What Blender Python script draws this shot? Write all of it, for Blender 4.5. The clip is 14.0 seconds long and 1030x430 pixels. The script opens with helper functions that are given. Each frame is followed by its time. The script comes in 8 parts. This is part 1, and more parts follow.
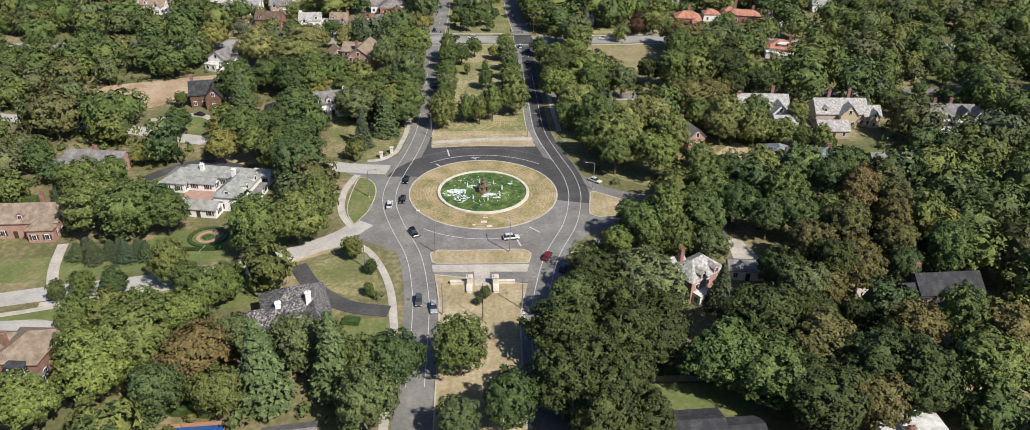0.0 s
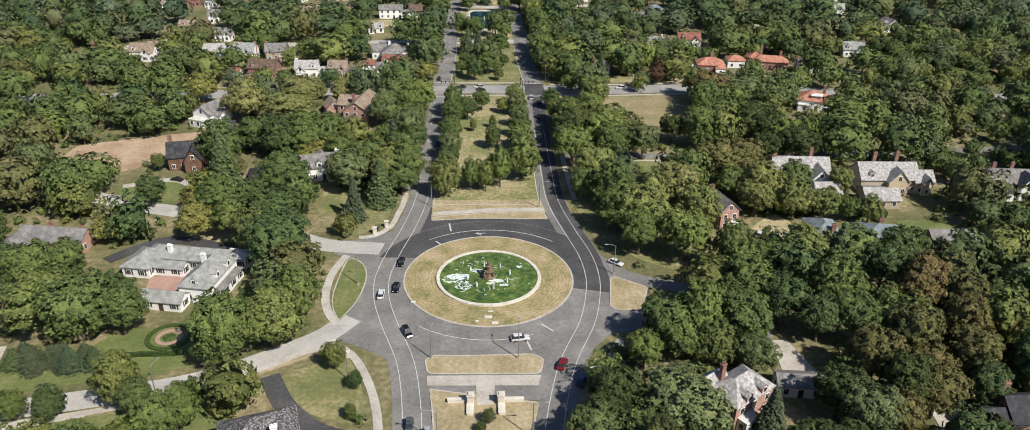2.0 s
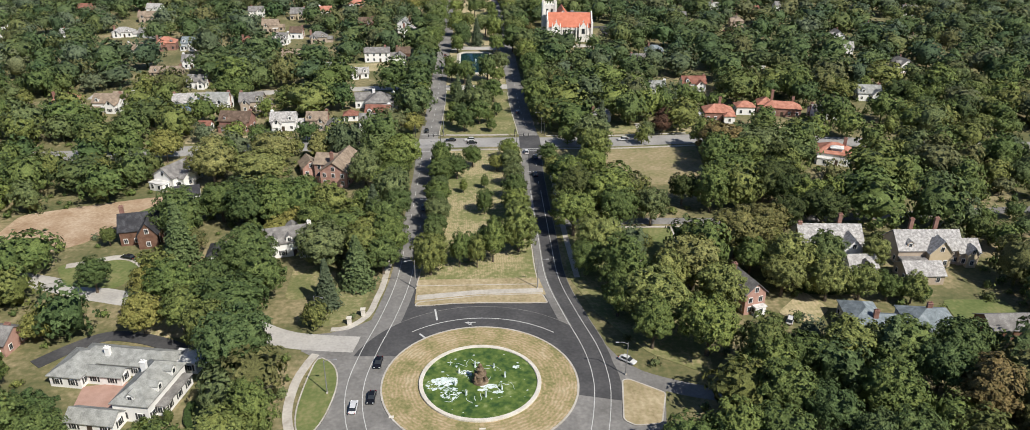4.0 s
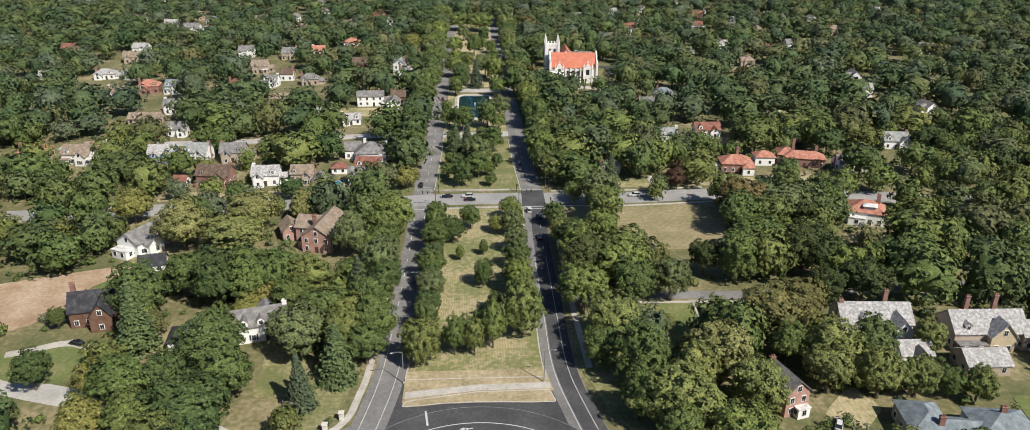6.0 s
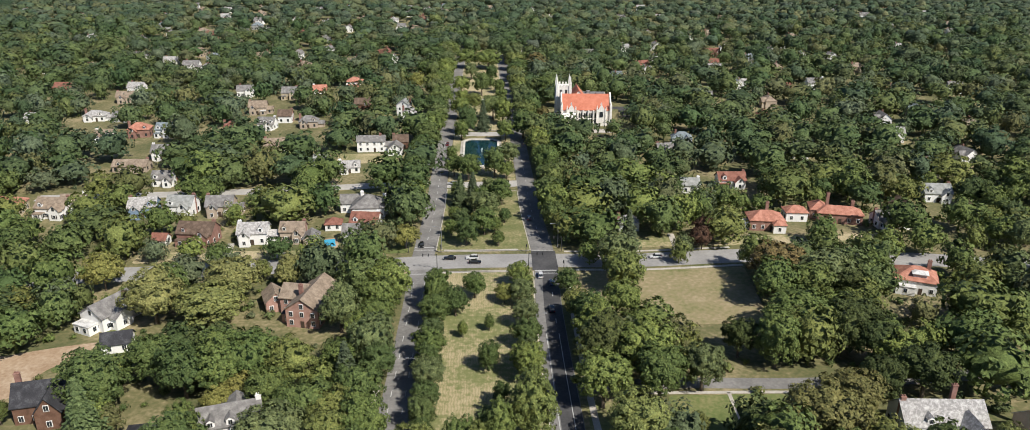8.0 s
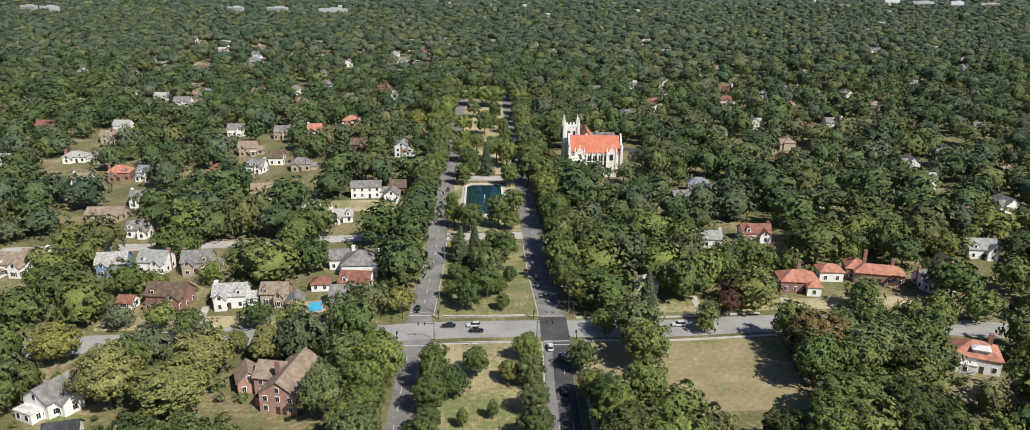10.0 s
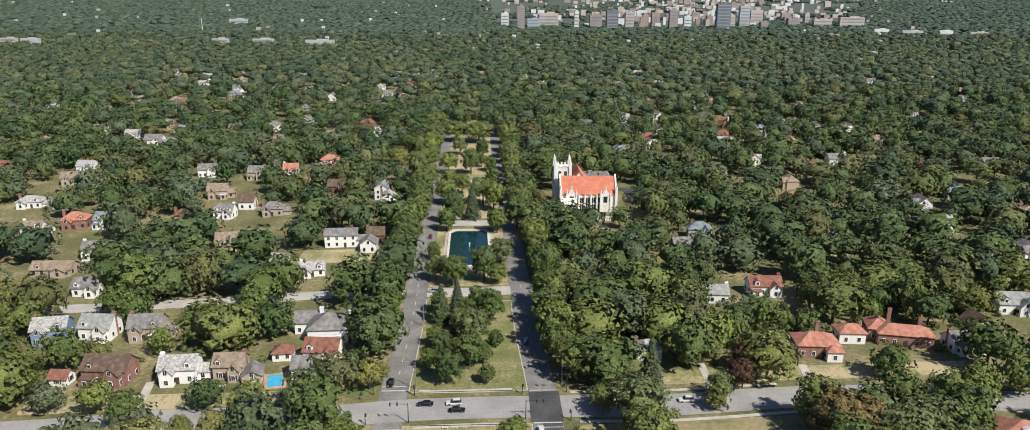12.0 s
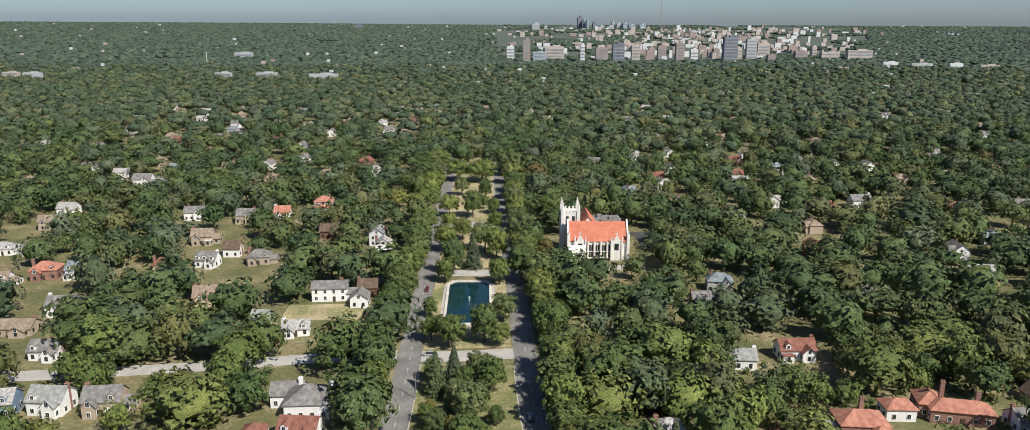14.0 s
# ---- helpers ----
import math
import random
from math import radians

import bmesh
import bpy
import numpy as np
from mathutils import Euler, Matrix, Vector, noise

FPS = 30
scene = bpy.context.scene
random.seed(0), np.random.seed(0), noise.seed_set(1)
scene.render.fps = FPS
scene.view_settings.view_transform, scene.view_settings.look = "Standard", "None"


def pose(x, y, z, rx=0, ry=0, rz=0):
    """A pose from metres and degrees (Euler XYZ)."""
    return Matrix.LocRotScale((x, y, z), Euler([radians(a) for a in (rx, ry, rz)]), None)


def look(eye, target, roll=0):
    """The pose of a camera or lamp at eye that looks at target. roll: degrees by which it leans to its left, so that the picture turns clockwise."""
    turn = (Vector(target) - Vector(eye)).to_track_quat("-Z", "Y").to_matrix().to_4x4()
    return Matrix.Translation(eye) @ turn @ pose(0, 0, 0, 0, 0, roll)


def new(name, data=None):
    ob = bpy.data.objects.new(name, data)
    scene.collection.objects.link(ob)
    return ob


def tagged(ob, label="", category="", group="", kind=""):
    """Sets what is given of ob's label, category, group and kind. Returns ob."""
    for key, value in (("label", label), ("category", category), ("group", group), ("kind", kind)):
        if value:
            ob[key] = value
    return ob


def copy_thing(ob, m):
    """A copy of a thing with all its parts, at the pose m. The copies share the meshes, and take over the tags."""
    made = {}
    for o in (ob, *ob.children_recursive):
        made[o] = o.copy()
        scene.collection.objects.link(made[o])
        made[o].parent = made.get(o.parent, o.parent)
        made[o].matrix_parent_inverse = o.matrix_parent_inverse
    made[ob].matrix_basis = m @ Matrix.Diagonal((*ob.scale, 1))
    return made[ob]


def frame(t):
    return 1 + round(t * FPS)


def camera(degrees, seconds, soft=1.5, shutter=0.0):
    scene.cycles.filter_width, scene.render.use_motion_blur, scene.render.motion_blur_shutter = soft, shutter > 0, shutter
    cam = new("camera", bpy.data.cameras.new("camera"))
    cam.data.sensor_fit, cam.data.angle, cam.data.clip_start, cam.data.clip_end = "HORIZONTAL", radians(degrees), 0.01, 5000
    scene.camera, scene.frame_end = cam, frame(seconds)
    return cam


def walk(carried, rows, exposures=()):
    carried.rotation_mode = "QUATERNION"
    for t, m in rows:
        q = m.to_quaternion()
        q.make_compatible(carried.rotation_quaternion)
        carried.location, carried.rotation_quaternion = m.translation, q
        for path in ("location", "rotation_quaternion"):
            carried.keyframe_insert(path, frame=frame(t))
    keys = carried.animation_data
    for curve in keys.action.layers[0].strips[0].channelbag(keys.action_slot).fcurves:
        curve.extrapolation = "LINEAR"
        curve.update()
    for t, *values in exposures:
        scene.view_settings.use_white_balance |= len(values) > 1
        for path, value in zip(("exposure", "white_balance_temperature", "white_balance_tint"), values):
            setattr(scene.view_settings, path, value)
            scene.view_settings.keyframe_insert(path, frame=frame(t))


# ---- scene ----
cam = camera(67.7, 14.0, 0.8)
PATH = [
    (0, (-3.99, -221.40, 115.60), (1.69, -134.33, 66.75), 1.3),
    (0.5, (-3.72, -212.34, 115.65), (1.43, -124.83, 67.54), 1.3),
    (1, (-3.30, -203.52, 115.67), (1.47, -115.53, 68.39), 1.2),
    (1.5, (-2.96, -195.03, 115.75), (1.59, -106.59, 69.30), 1.1),
    (2, (-1.90, -186.24, 116.12), (2.43, -97.45, 70.32), 1.0),
    (2.5, (-1.34, -177.44, 116.32), (3.05, -88.27, 71.26), 0.9),
    (3, (-1.15, -169.02, 116.36), (3.47, -79.44, 72.16), 0.8),
    (5.5, (0.52, -127.95, 117.34), (5.80, -36.53, 77.16), 0.5),
    (6, (0.58, -120.48, 117.22), (5.58, -28.63, 78.01), 0.5),
    (6.5, (0.81, -112.69, 117.38), (5.38, -20.45, 79.03), 0.5),
    (7, (0.88, -104.89, 117.76), (5.17, -12.29, 80.26), 0.4),
    (7.5, (1.32, -97.18, 118.28), (5.33, -4.27, 81.53), 0.4),
    (8, (1.79, -89.68, 118.26), (5.72, 3.63, 82.52), 0.4),
    (10.5, (1.25, -50.76, 117.95), (5.02, 44.16, 86.71), 0.6),
    (11, (2.32, -43.12, 118.15), (6.41, 52.06, 87.75), 0.5),
    (11.5, (3.60, -35.87, 118.31), (8.15, 59.59, 88.86), 0.3),
    (12, (4.32, -28.04, 118.36), (9.19, 67.66, 89.76), 0.4),
    (12.5, (4.96, -20.10, 118.46), (9.94, 75.88, 90.85), 0.4),
    (13, (5.61, -12.26, 118.47), (10.46, 84.00, 91.82), 0.3),
    (13.5, (6.21, -5.16, 118.61), (10.72, 91.39, 92.96), 0.3),
    (14, (6.61, 1.85, 118.56), (10.74, 98.67, 93.86), 0.3),
]
walk(cam, [(t, look(eye, target, roll)) for t, eye, target, roll in PATH])

# ---- world, sun, exposure ----
SUN_AZ, SUN_EL = radians(138), radians(46)
world = bpy.data.worlds.new("sky")
scene.world = world
world.use_nodes = True
wn, wl = world.node_tree.nodes, world.node_tree.links
sky = wn.new("ShaderNodeTexSky")
sky.sky_type = "NISHITA"
sky.sun_disc = False
sky.sun_elevation, sky.sun_rotation = SUN_EL, SUN_AZ
sky.air_density, sky.dust_density, sky.ozone_density, sky.altitude = 0.7, 0.75, 5.6, 0
wl.new(sky.outputs[0], wn["Background"].inputs[0])
wn["Background"].inputs[1].default_value = 0.09
sun_data = bpy.data.lights.new("sun", "SUN")
sun_data.energy, sun_data.angle, sun_data.color = 5.0, radians(0.53), (1.0, 0.95, 0.87)
sun = new("sun", sun_data)
sun.matrix_world = look((400 * math.sin(SUN_AZ), 400 * math.cos(SUN_AZ), 400), (0, 0, 400 - 400 * math.tan(SUN_EL)))
scene.view_settings.exposure = 0.15

# ---- materials ----
MATS = {}


def material(name, colours, scale=1.0, rough=0.85, fine=8.0, bump=0.15, metal=0.0, detail=6.0, spread=(0.35, 0.65), rand=0.0, coat=0.0, coords="Object"):
    """Two scales of noise between the colours (dark, mid, light); rand adds a shift of value from object to object."""
    if name in MATS:
        return MATS[name]
    m = bpy.data.materials.new(name)
    m.use_nodes = True
    n, l = m.node_tree.nodes, m.node_tree.links
    b = n["Principled BSDF"]
    tc = n.new("ShaderNodeTexCoord")
    big, small = n.new("ShaderNodeTexNoise"), n.new("ShaderNodeTexNoise")
    big.inputs["Scale"].default_value, big.inputs["Detail"].default_value = scale, detail
    small.inputs["Scale"].default_value, small.inputs["Detail"].default_value = scale * fine, 4
    for t in (big, small):
        l.new(tc.outputs[coords], t.inputs["Vector"])
    mix = n.new("ShaderNodeMath")
    mix.operation = "MULTIPLY_ADD"
    mix.inputs[1].default_value = 0.4
    half = n.new("ShaderNodeMath")
    half.operation = "MULTIPLY"
    half.inputs[1].default_value = 0.6
    l.new(big.outputs[0], half.inputs[0])
    l.new(small.outputs[0], mix.inputs[0])
    l.new(half.outputs[0], mix.inputs[2])
    ramp = n.new("ShaderNodeValToRGB")
    el = ramp.color_ramp.elements
    el[0].position, el[1].position = spread
    el[0].color, el[1].color = (*colours[0], 1), (*colours[-1], 1)
    for i, c in enumerate(colours[1:-1], 1):
        e = el.new(spread[0] + (spread[1] - spread[0]) * i / (len(colours) - 1))
        e.color = (*c, 1)
    l.new(mix.outputs[0], ramp.inputs[0])
    out = ramp.outputs[0]
    if rand:
        info, hsv, mr = n.new("ShaderNodeObjectInfo"), n.new("ShaderNodeHueSaturation"), n.new("ShaderNodeMapRange")
        mr.inputs[3].default_value, mr.inputs[4].default_value = 1 - rand, 1 + rand
        l.new(info.outputs["Random"], mr.inputs[0])
        l.new(mr.outputs[0], hsv.inputs["Value"])
        l.new(out, hsv.inputs["Color"])
        out = hsv.outputs[0]
    l.new(out, b.inputs["Base Color"])
    b.inputs["Roughness"].default_value, b.inputs["Metallic"].default_value = rough, metal
    b.inputs["Coat Weight"].default_value = coat
    b.inputs["Specular IOR Level"].default_value = 0.3
    if bump:
        bp = n.new("ShaderNodeBump")
        bp.inputs["Strength"].default_value, bp.inputs["Distance"].default_value = bump, 0.05
        l.new(small.outputs[0], bp.inputs["Height"])
        l.new(bp.outputs[0], b.inputs["Normal"])
    MATS[name] = m
    return m


def striped(m, scale, turn, amount, second, rings=False):
    """Lays mowing or course stripes of a second colour over a material made above."""
    n, l = m.node_tree.nodes, m.node_tree.links
    b = n["Principled BSDF"]
    old = b.inputs["Base Color"].links[0].from_socket
    tc, mp, wv = n.new("ShaderNodeTexCoord"), n.new("ShaderNodeMapping"), n.new("ShaderNodeTexWave")
    mp.inputs["Rotation"].default_value = turn
    wv.inputs["Scale"].default_value, wv.inputs["Distortion"].default_value = scale * 0.45, 6.0
    wv.inputs["Detail"].default_value, wv.inputs["Detail Scale"].default_value = 4, 1.3
    if rings:
        wv.wave_type, wv.rings_direction = "RINGS", "Z"
    l.new(tc.outputs["Object"], mp.inputs[0])
    l.new(mp.outputs[0], wv.inputs[0])
    mul, mx = n.new("ShaderNodeMath"), n.new("ShaderNodeMix")
    mul.operation, mul.inputs[1].default_value, mx.data_type = "MULTIPLY", amount, "RGBA"
    l.new(wv.outputs["Fac"], mul.inputs[0])
    l.new(mul.outputs[0], mx.inputs["Factor"])
    l.new(old, mx.inputs["A"])
    mx.inputs["B"].default_value = (*second, 1)
    l.new(mx.outputs["Result"], b.inputs["Base Color"])
    return m


def foliage(name, greens, by_place=False, leaf_scale=2.3):
    """Leaf material: the colour goes by the tree (object, or the kind kept with each tree of a wood), and varies leaf by leaf."""
    m = bpy.data.materials.new(name)
    m.use_nodes = True
    n, l = m.node_tree.nodes, m.node_tree.links
    b = n["Principled BSDF"]
    ramp = n.new("ShaderNodeValToRGB")
    el = ramp.color_ramp.elements
    el[0].color, el[1].color = (*greens[0], 1), (*greens[-1], 1)
    for i, c in enumerate(greens[1:-1], 1):
        el.new(i / (len(greens) - 1)).color = (*c, 1)
    if by_place:
        tone = n.new("ShaderNodeAttribute")
        tone.attribute_name = "kind_of_tree"
        l.new(tone.outputs["Fac"], ramp.inputs[0])
    else:
        info = n.new("ShaderNodeObjectInfo")
        l.new(info.outputs["Random"], ramp.inputs[0])
    geo, mr, hsv = n.new("ShaderNodeNewGeometry"), n.new("ShaderNodeMapRange"), n.new("ShaderNodeHueSaturation")
    mr.inputs[3].default_value, mr.inputs[4].default_value = 0.72, 1.26
    l.new(geo.outputs["Random Per Island"], mr.inputs[0])
    tc, fine, grain = n.new("ShaderNodeTexCoord"), n.new("ShaderNodeTexNoise"), n.new("ShaderNodeMapRange")
    fine.inputs["Scale"].default_value, fine.inputs["Detail"].default_value, fine.inputs["Roughness"].default_value = leaf_scale, 3.0, 0.7
    l.new(tc.outputs["Object"], fine.inputs["Vector"])
    grain.inputs[1].default_value, grain.inputs[2].default_value, grain.inputs[3].default_value, grain.inputs[4].default_value = 0.32, 0.68, 0.5, 1.46
    l.new(fine.outputs[0], grain.inputs[0])
    both = n.new("ShaderNodeMath")
    both.operation = "MULTIPLY"
    l.new(mr.outputs[0], both.inputs[0])
    l.new(grain.outputs[0], both.inputs[1])
    l.new(both.outputs[0], hsv.inputs["Value"])
    hue = n.new("ShaderNodeMapRange")
    hue.inputs[3].default_value, hue.inputs[4].default_value = 0.510, 0.490
    l.new(geo.outputs["Random Per Island"], hue.inputs[0])
    l.new(hue.outputs[0], hsv.inputs["Hue"])
    l.new(ramp.outputs[0], hsv.inputs["Color"])
    l.new(hsv.outputs[0], b.inputs["Base Color"])
    bp = n.new("ShaderNodeBump")
    bp.inputs["Strength"].default_value, bp.inputs["Distance"].default_value = 1.0, 0.9 / leaf_scale
    l.new(fine.outputs[0], bp.inputs["Height"])
    l.new(bp.outputs[0], b.inputs["Normal"])
    b.inputs["Roughness"].default_value = 0.6
    b.inputs["Specular IOR Level"].default_value = 0.15
    MATS[name] = m
    return m


def glossy(name, colour, rough, metal=0.0, trans=0.0, ior=1.45, coat=0.0):
    m = bpy.data.materials.new(name)
    m.use_nodes = True
    b = m.node_tree.nodes["Principled BSDF"]
    b.inputs["Base Color"].default_value = (*colour, 1)
    b.inputs["Roughness"].default_value, b.inputs["Metallic"].default_value = rough, metal
    b.inputs["Transmission Weight"].default_value, b.inputs["IOR"].default_value = trans, ior
    b.inputs["Coat Weight"].default_value = coat
    MATS[name] = m
    return m


ASPHALT = striped(material("old asphalt", [(0.148, 0.142, 0.132), (0.205, 0.197, 0.184), (0.275, 0.264, 0.246)], 0.11, 0.9, 9, 0.15, spread=(0.37, 0.63)), 0.12, (0, 0, 0), 0.3, (0.165, 0.16, 0.152))
PALE_ASPHALT = material("pale worn asphalt", [(0.25, 0.242, 0.228), (0.31, 0.30, 0.285), (0.37, 0.36, 0.34)], 0.1, 0.9, 11, 0.15)
TAR = material("fresh asphalt", [(0.05, 0.05, 0.051), (0.07, 0.069, 0.07), (0.10, 0.098, 0.097)], 0.12, 0.85, 9, 0.15)
CONCRETE = material("concrete", [(0.36, 0.325, 0.275), (0.46, 0.425, 0.37), (0.55, 0.515, 0.455)], 0.25, 0.9, 6, 0.15)
LIGHT_CONCRETE = material("pale concrete street", [(0.34, 0.322, 0.294), (0.43, 0.41, 0.376), (0.51, 0.487, 0.45)], 0.15, 0.9, 9, 0.15)
PAINT = material("white road paint", [(0.42, 0.42, 0.40), (0.62, 0.62, 0.60)], 0.8, 0.8, 8, 0.1)
DRY = striped(material("dry mown grass", [(0.25, 0.205, 0.11), (0.38, 0.305, 0.185), (0.50, 0.415, 0.275)], 0.13, 0.95, 8, 0.5), 0.35, (0, 0, 0), 0.2, (0.25, 0.23, 0.10))
CIRCLE_DRY = striped(material("dry grass of the circle", [(0.17, 0.17, 0.065), (0.30, 0.25, 0.12), (0.43, 0.32, 0.19), (0.50, 0.40, 0.26)], 0.14, 0.95, 9, 0.5, spread=(0.38, 0.62)), 0.75, (0, 0, 0), 0.5, (0.20, 0.195, 0.075), rings=True)
GREEN = striped(material("green lawn", [(0.105, 0.135, 0.042), (0.15, 0.175, 0.06), (0.24, 0.225, 0.10)], 0.12, 0.95, 8, 0.5), 0.4, (0, 0, 0.4), 0.2, (0.10, 0.145, 0.04))
MIXED = striped(material("part dry lawn", [(0.14, 0.165, 0.06), (0.27, 0.25, 0.12), (0.47, 0.385, 0.235), (0.50, 0.41, 0.26)], 0.06, 0.95, 12, 0.5), 0.6, (0, 0, 0), 0.25, (0.17, 0.18, 0.065))
MOWN = striped(material("mown median grass", [(0.145, 0.17, 0.06), (0.20, 0.205, 0.085), (0.41, 0.335, 0.195), (0.47, 0.385, 0.24)], 0.045, 0.95, 14, 0.5), 0.9, (0, 0, 0), 0.42, (0.165, 0.18, 0.065))
LOT = striped(material("rough lot grass", [(0.15, 0.16, 0.06), (0.25, 0.22, 0.11), (0.31, 0.25, 0.145), (0.42, 0.345, 0.215)], 0.07, 0.95, 9, 0.5), 0.3, (0, 0, 0.7), 0.2, (0.17, 0.175, 0.065))
THIN = striped(material("thin shaded grass", [(0.125, 0.145, 0.052), (0.19, 0.19, 0.08), (0.37, 0.305, 0.17)], 0.12, 0.95, 8, 0.5), 0.35, (0, 0, 0), 0.2, (0.14, 0.165, 0.055))
SOIL = material("woodland ground", [(0.085, 0.10, 0.038), (0.16, 0.15, 0.068), (0.34, 0.275, 0.16)], 0.05, 0.95, 13, 0.5)
DIRT = material("bare dirt", [(0.30, 0.20, 0.12), (0.40, 0.29, 0.19), (0.50, 0.39, 0.28)], 0.12, 0.95, 8, 0.4)
CHURCH_STONE = material("white limestone", [(0.62, 0.59, 0.53), (0.74, 0.71, 0.65), (0.80, 0.78, 0.72)], 0.5, 0.85, 4, 0.3)
STONE = material("pale limestone", [(0.50, 0.46, 0.39), (0.62, 0.58, 0.50), (0.70, 0.66, 0.58)], 0.5, 0.85, 9, 0.3)
BARK = material("bark", [(0.06, 0.045, 0.032), (0.12, 0.095, 0.07), (0.2, 0.17, 0.13)], 0.6, 0.95, 9, 0.6)
BRONZE = material("weathered bronze and stone", [(0.07, 0.052, 0.035), (0.15, 0.105, 0.065), (0.30, 0.235, 0.165)], 0.8, 0.7, 7, 0.5)
STEEL = material("grey galvanised steel", [(0.28, 0.28, 0.28), (0.38, 0.38, 0.38)], 2.0, 0.5, 6, 0.0, metal=0.6)
DARK_METAL = material("dark painted metal", [(0.03, 0.03, 0.03), (0.06, 0.06, 0.06)], 2.0, 0.5, 6, 0.0)
WHITE = material("white paint", [(0.76, 0.75, 0.72), (0.83, 0.82, 0.79)], 0.6, 0.7, 8, 0.1)
GLASS = glossy("window glass", (0.03, 0.035, 0.04), 0.08, 0.0)
RUBBER = glossy("tyre rubber", (0.02, 0.02, 0.02), 0.8)
CHROME = glossy("wheel alloy", (0.5, 0.5, 0.52), 0.3, 1.0)
TAIL = glossy("red lamp", (0.4, 0.01, 0.01), 0.2)
HEAD = glossy("clear lamp", (0.75, 0.75, 0.72), 0.15)

GREENS = [(0.071, 0.105, 0.035), (0.128, 0.168, 0.047), (0.084, 0.121, 0.041), (0.172, 0.211, 0.055), (0.101, 0.139, 0.043), (0.137, 0.164, 0.067), (0.067, 0.108, 0.037), (0.181, 0.197, 0.057), (0.094, 0.137, 0.041), (0.145, 0.181, 0.051)]
LEAF = foliage("tree leaves", GREENS)
LEAF_WARM = foliage("turning leaves", [(0.138, 0.134, 0.046), (0.166, 0.144, 0.050), (0.116, 0.122, 0.042), (0.172, 0.132, 0.052), (0.146, 0.150, 0.050)])
LEAF_YELLOW = foliage("yellow leaves", [(0.228, 0.213, 0.061), (0.212, 0.224, 0.063)])
LEAF_RED = foliage("dark red leaves", [(0.097, 0.054, 0.037), (0.113, 0.067, 0.040)])
LEAF_OLIVE = foliage("olive leaves", [(0.196, 0.212, 0.066), (0.168, 0.200, 0.060), (0.212, 0.210, 0.074)])
LEAF_DARK = foliage("deep green leaves", [(0.060, 0.078, 0.026), (0.070, 0.090, 0.028), (0.078, 0.092, 0.030), (0.060, 0.084, 0.028)])
NEEDLE = foliage("conifer needles", [(0.072, 0.102, 0.050), (0.108, 0.146, 0.056), (0.084, 0.104, 0.056), (0.080, 0.112, 0.062), (0.098, 0.112, 0.054)])
WOOD_LEAF = foliage("woodland leaves", GREENS + [(0.150, 0.160, 0.047), (0.066, 0.095, 0.034), (0.117, 0.144, 0.080), (0.137, 0.136, 0.050), (0.071, 0.105, 0.036)], True, 1.9)
MID_LEAF = foliage("leaves of the wider wood", [(0.048, 0.082, 0.034), (0.104, 0.142, 0.049), (0.058, 0.094, 0.039), (0.132, 0.158, 0.053), (0.069, 0.106, 0.041), (0.100, 0.126, 0.066), (0.047, 0.084, 0.036), (0.140, 0.156, 0.056), (0.065, 0.108, 0.041), (0.110, 0.144, 0.051), (0.056, 0.090, 0.043), (0.119, 0.150, 0.088), (0.130, 0.132, 0.051), (0.052, 0.090, 0.038)], True, 1.1)
# blue raised over the middle wood's greens, a first step of painted haze
OUTER_HAZED_LEAF = foliage("leaves of the outer wood with slight haze tint", [(0.046, 0.076, 0.042), (0.094, 0.126, 0.060), (0.056, 0.088, 0.048), (0.124, 0.142, 0.062), (0.066, 0.100, 0.054), (0.098, 0.118, 0.068), (0.050, 0.084, 0.046), (0.132, 0.138, 0.064), (0.060, 0.096, 0.052), (0.108, 0.126, 0.084)], True, 0.6)
# distance haze painted into the greens: paler and bluer than the nearer woods
HAZED_LEAF = foliage("far woodland leaves with haze tint", [(0.064, 0.093, 0.062), (0.079, 0.110, 0.071), (0.069, 0.100, 0.067), (0.094, 0.124, 0.081), (0.073, 0.104, 0.069)], True, 0.2)

# ---- tools for meshes ----
def part(name, bm, mat, parent=None, label=""):
    """Links a bmesh as one mesh object, under a thing or a part."""
    me = bpy.data.meshes.new(name)
    bm.to_mesh(me)
    bm.free()
    me.materials.append(mat)
    ob = new(name, me)
    ob.parent = parent
    return tagged(ob, label) if label else ob


def share(name, mesh, parent, m, label=""):
    """One more object on a mesh that is there already."""
    ob = new(name, mesh)
    ob.parent = parent
    ob.matrix_basis = m
    return tagged(ob, label) if label else ob


def as_mesh(name, bm, mat, smooth=False):
    me = bpy.data.meshes.new(name)
    bm.to_mesh(me)
    bm.free()
    me.materials.append(mat)
    if smooth:
        me.polygons.foreach_set("use_smooth", [True] * len(me.polygons))
    return me


def empty(name, m, label, category, group="", kind=""):
    ob = new(name)
    ob.empty_display_size = 0.5
    ob.matrix_basis = m
    return tagged(ob, label, category, group, kind)


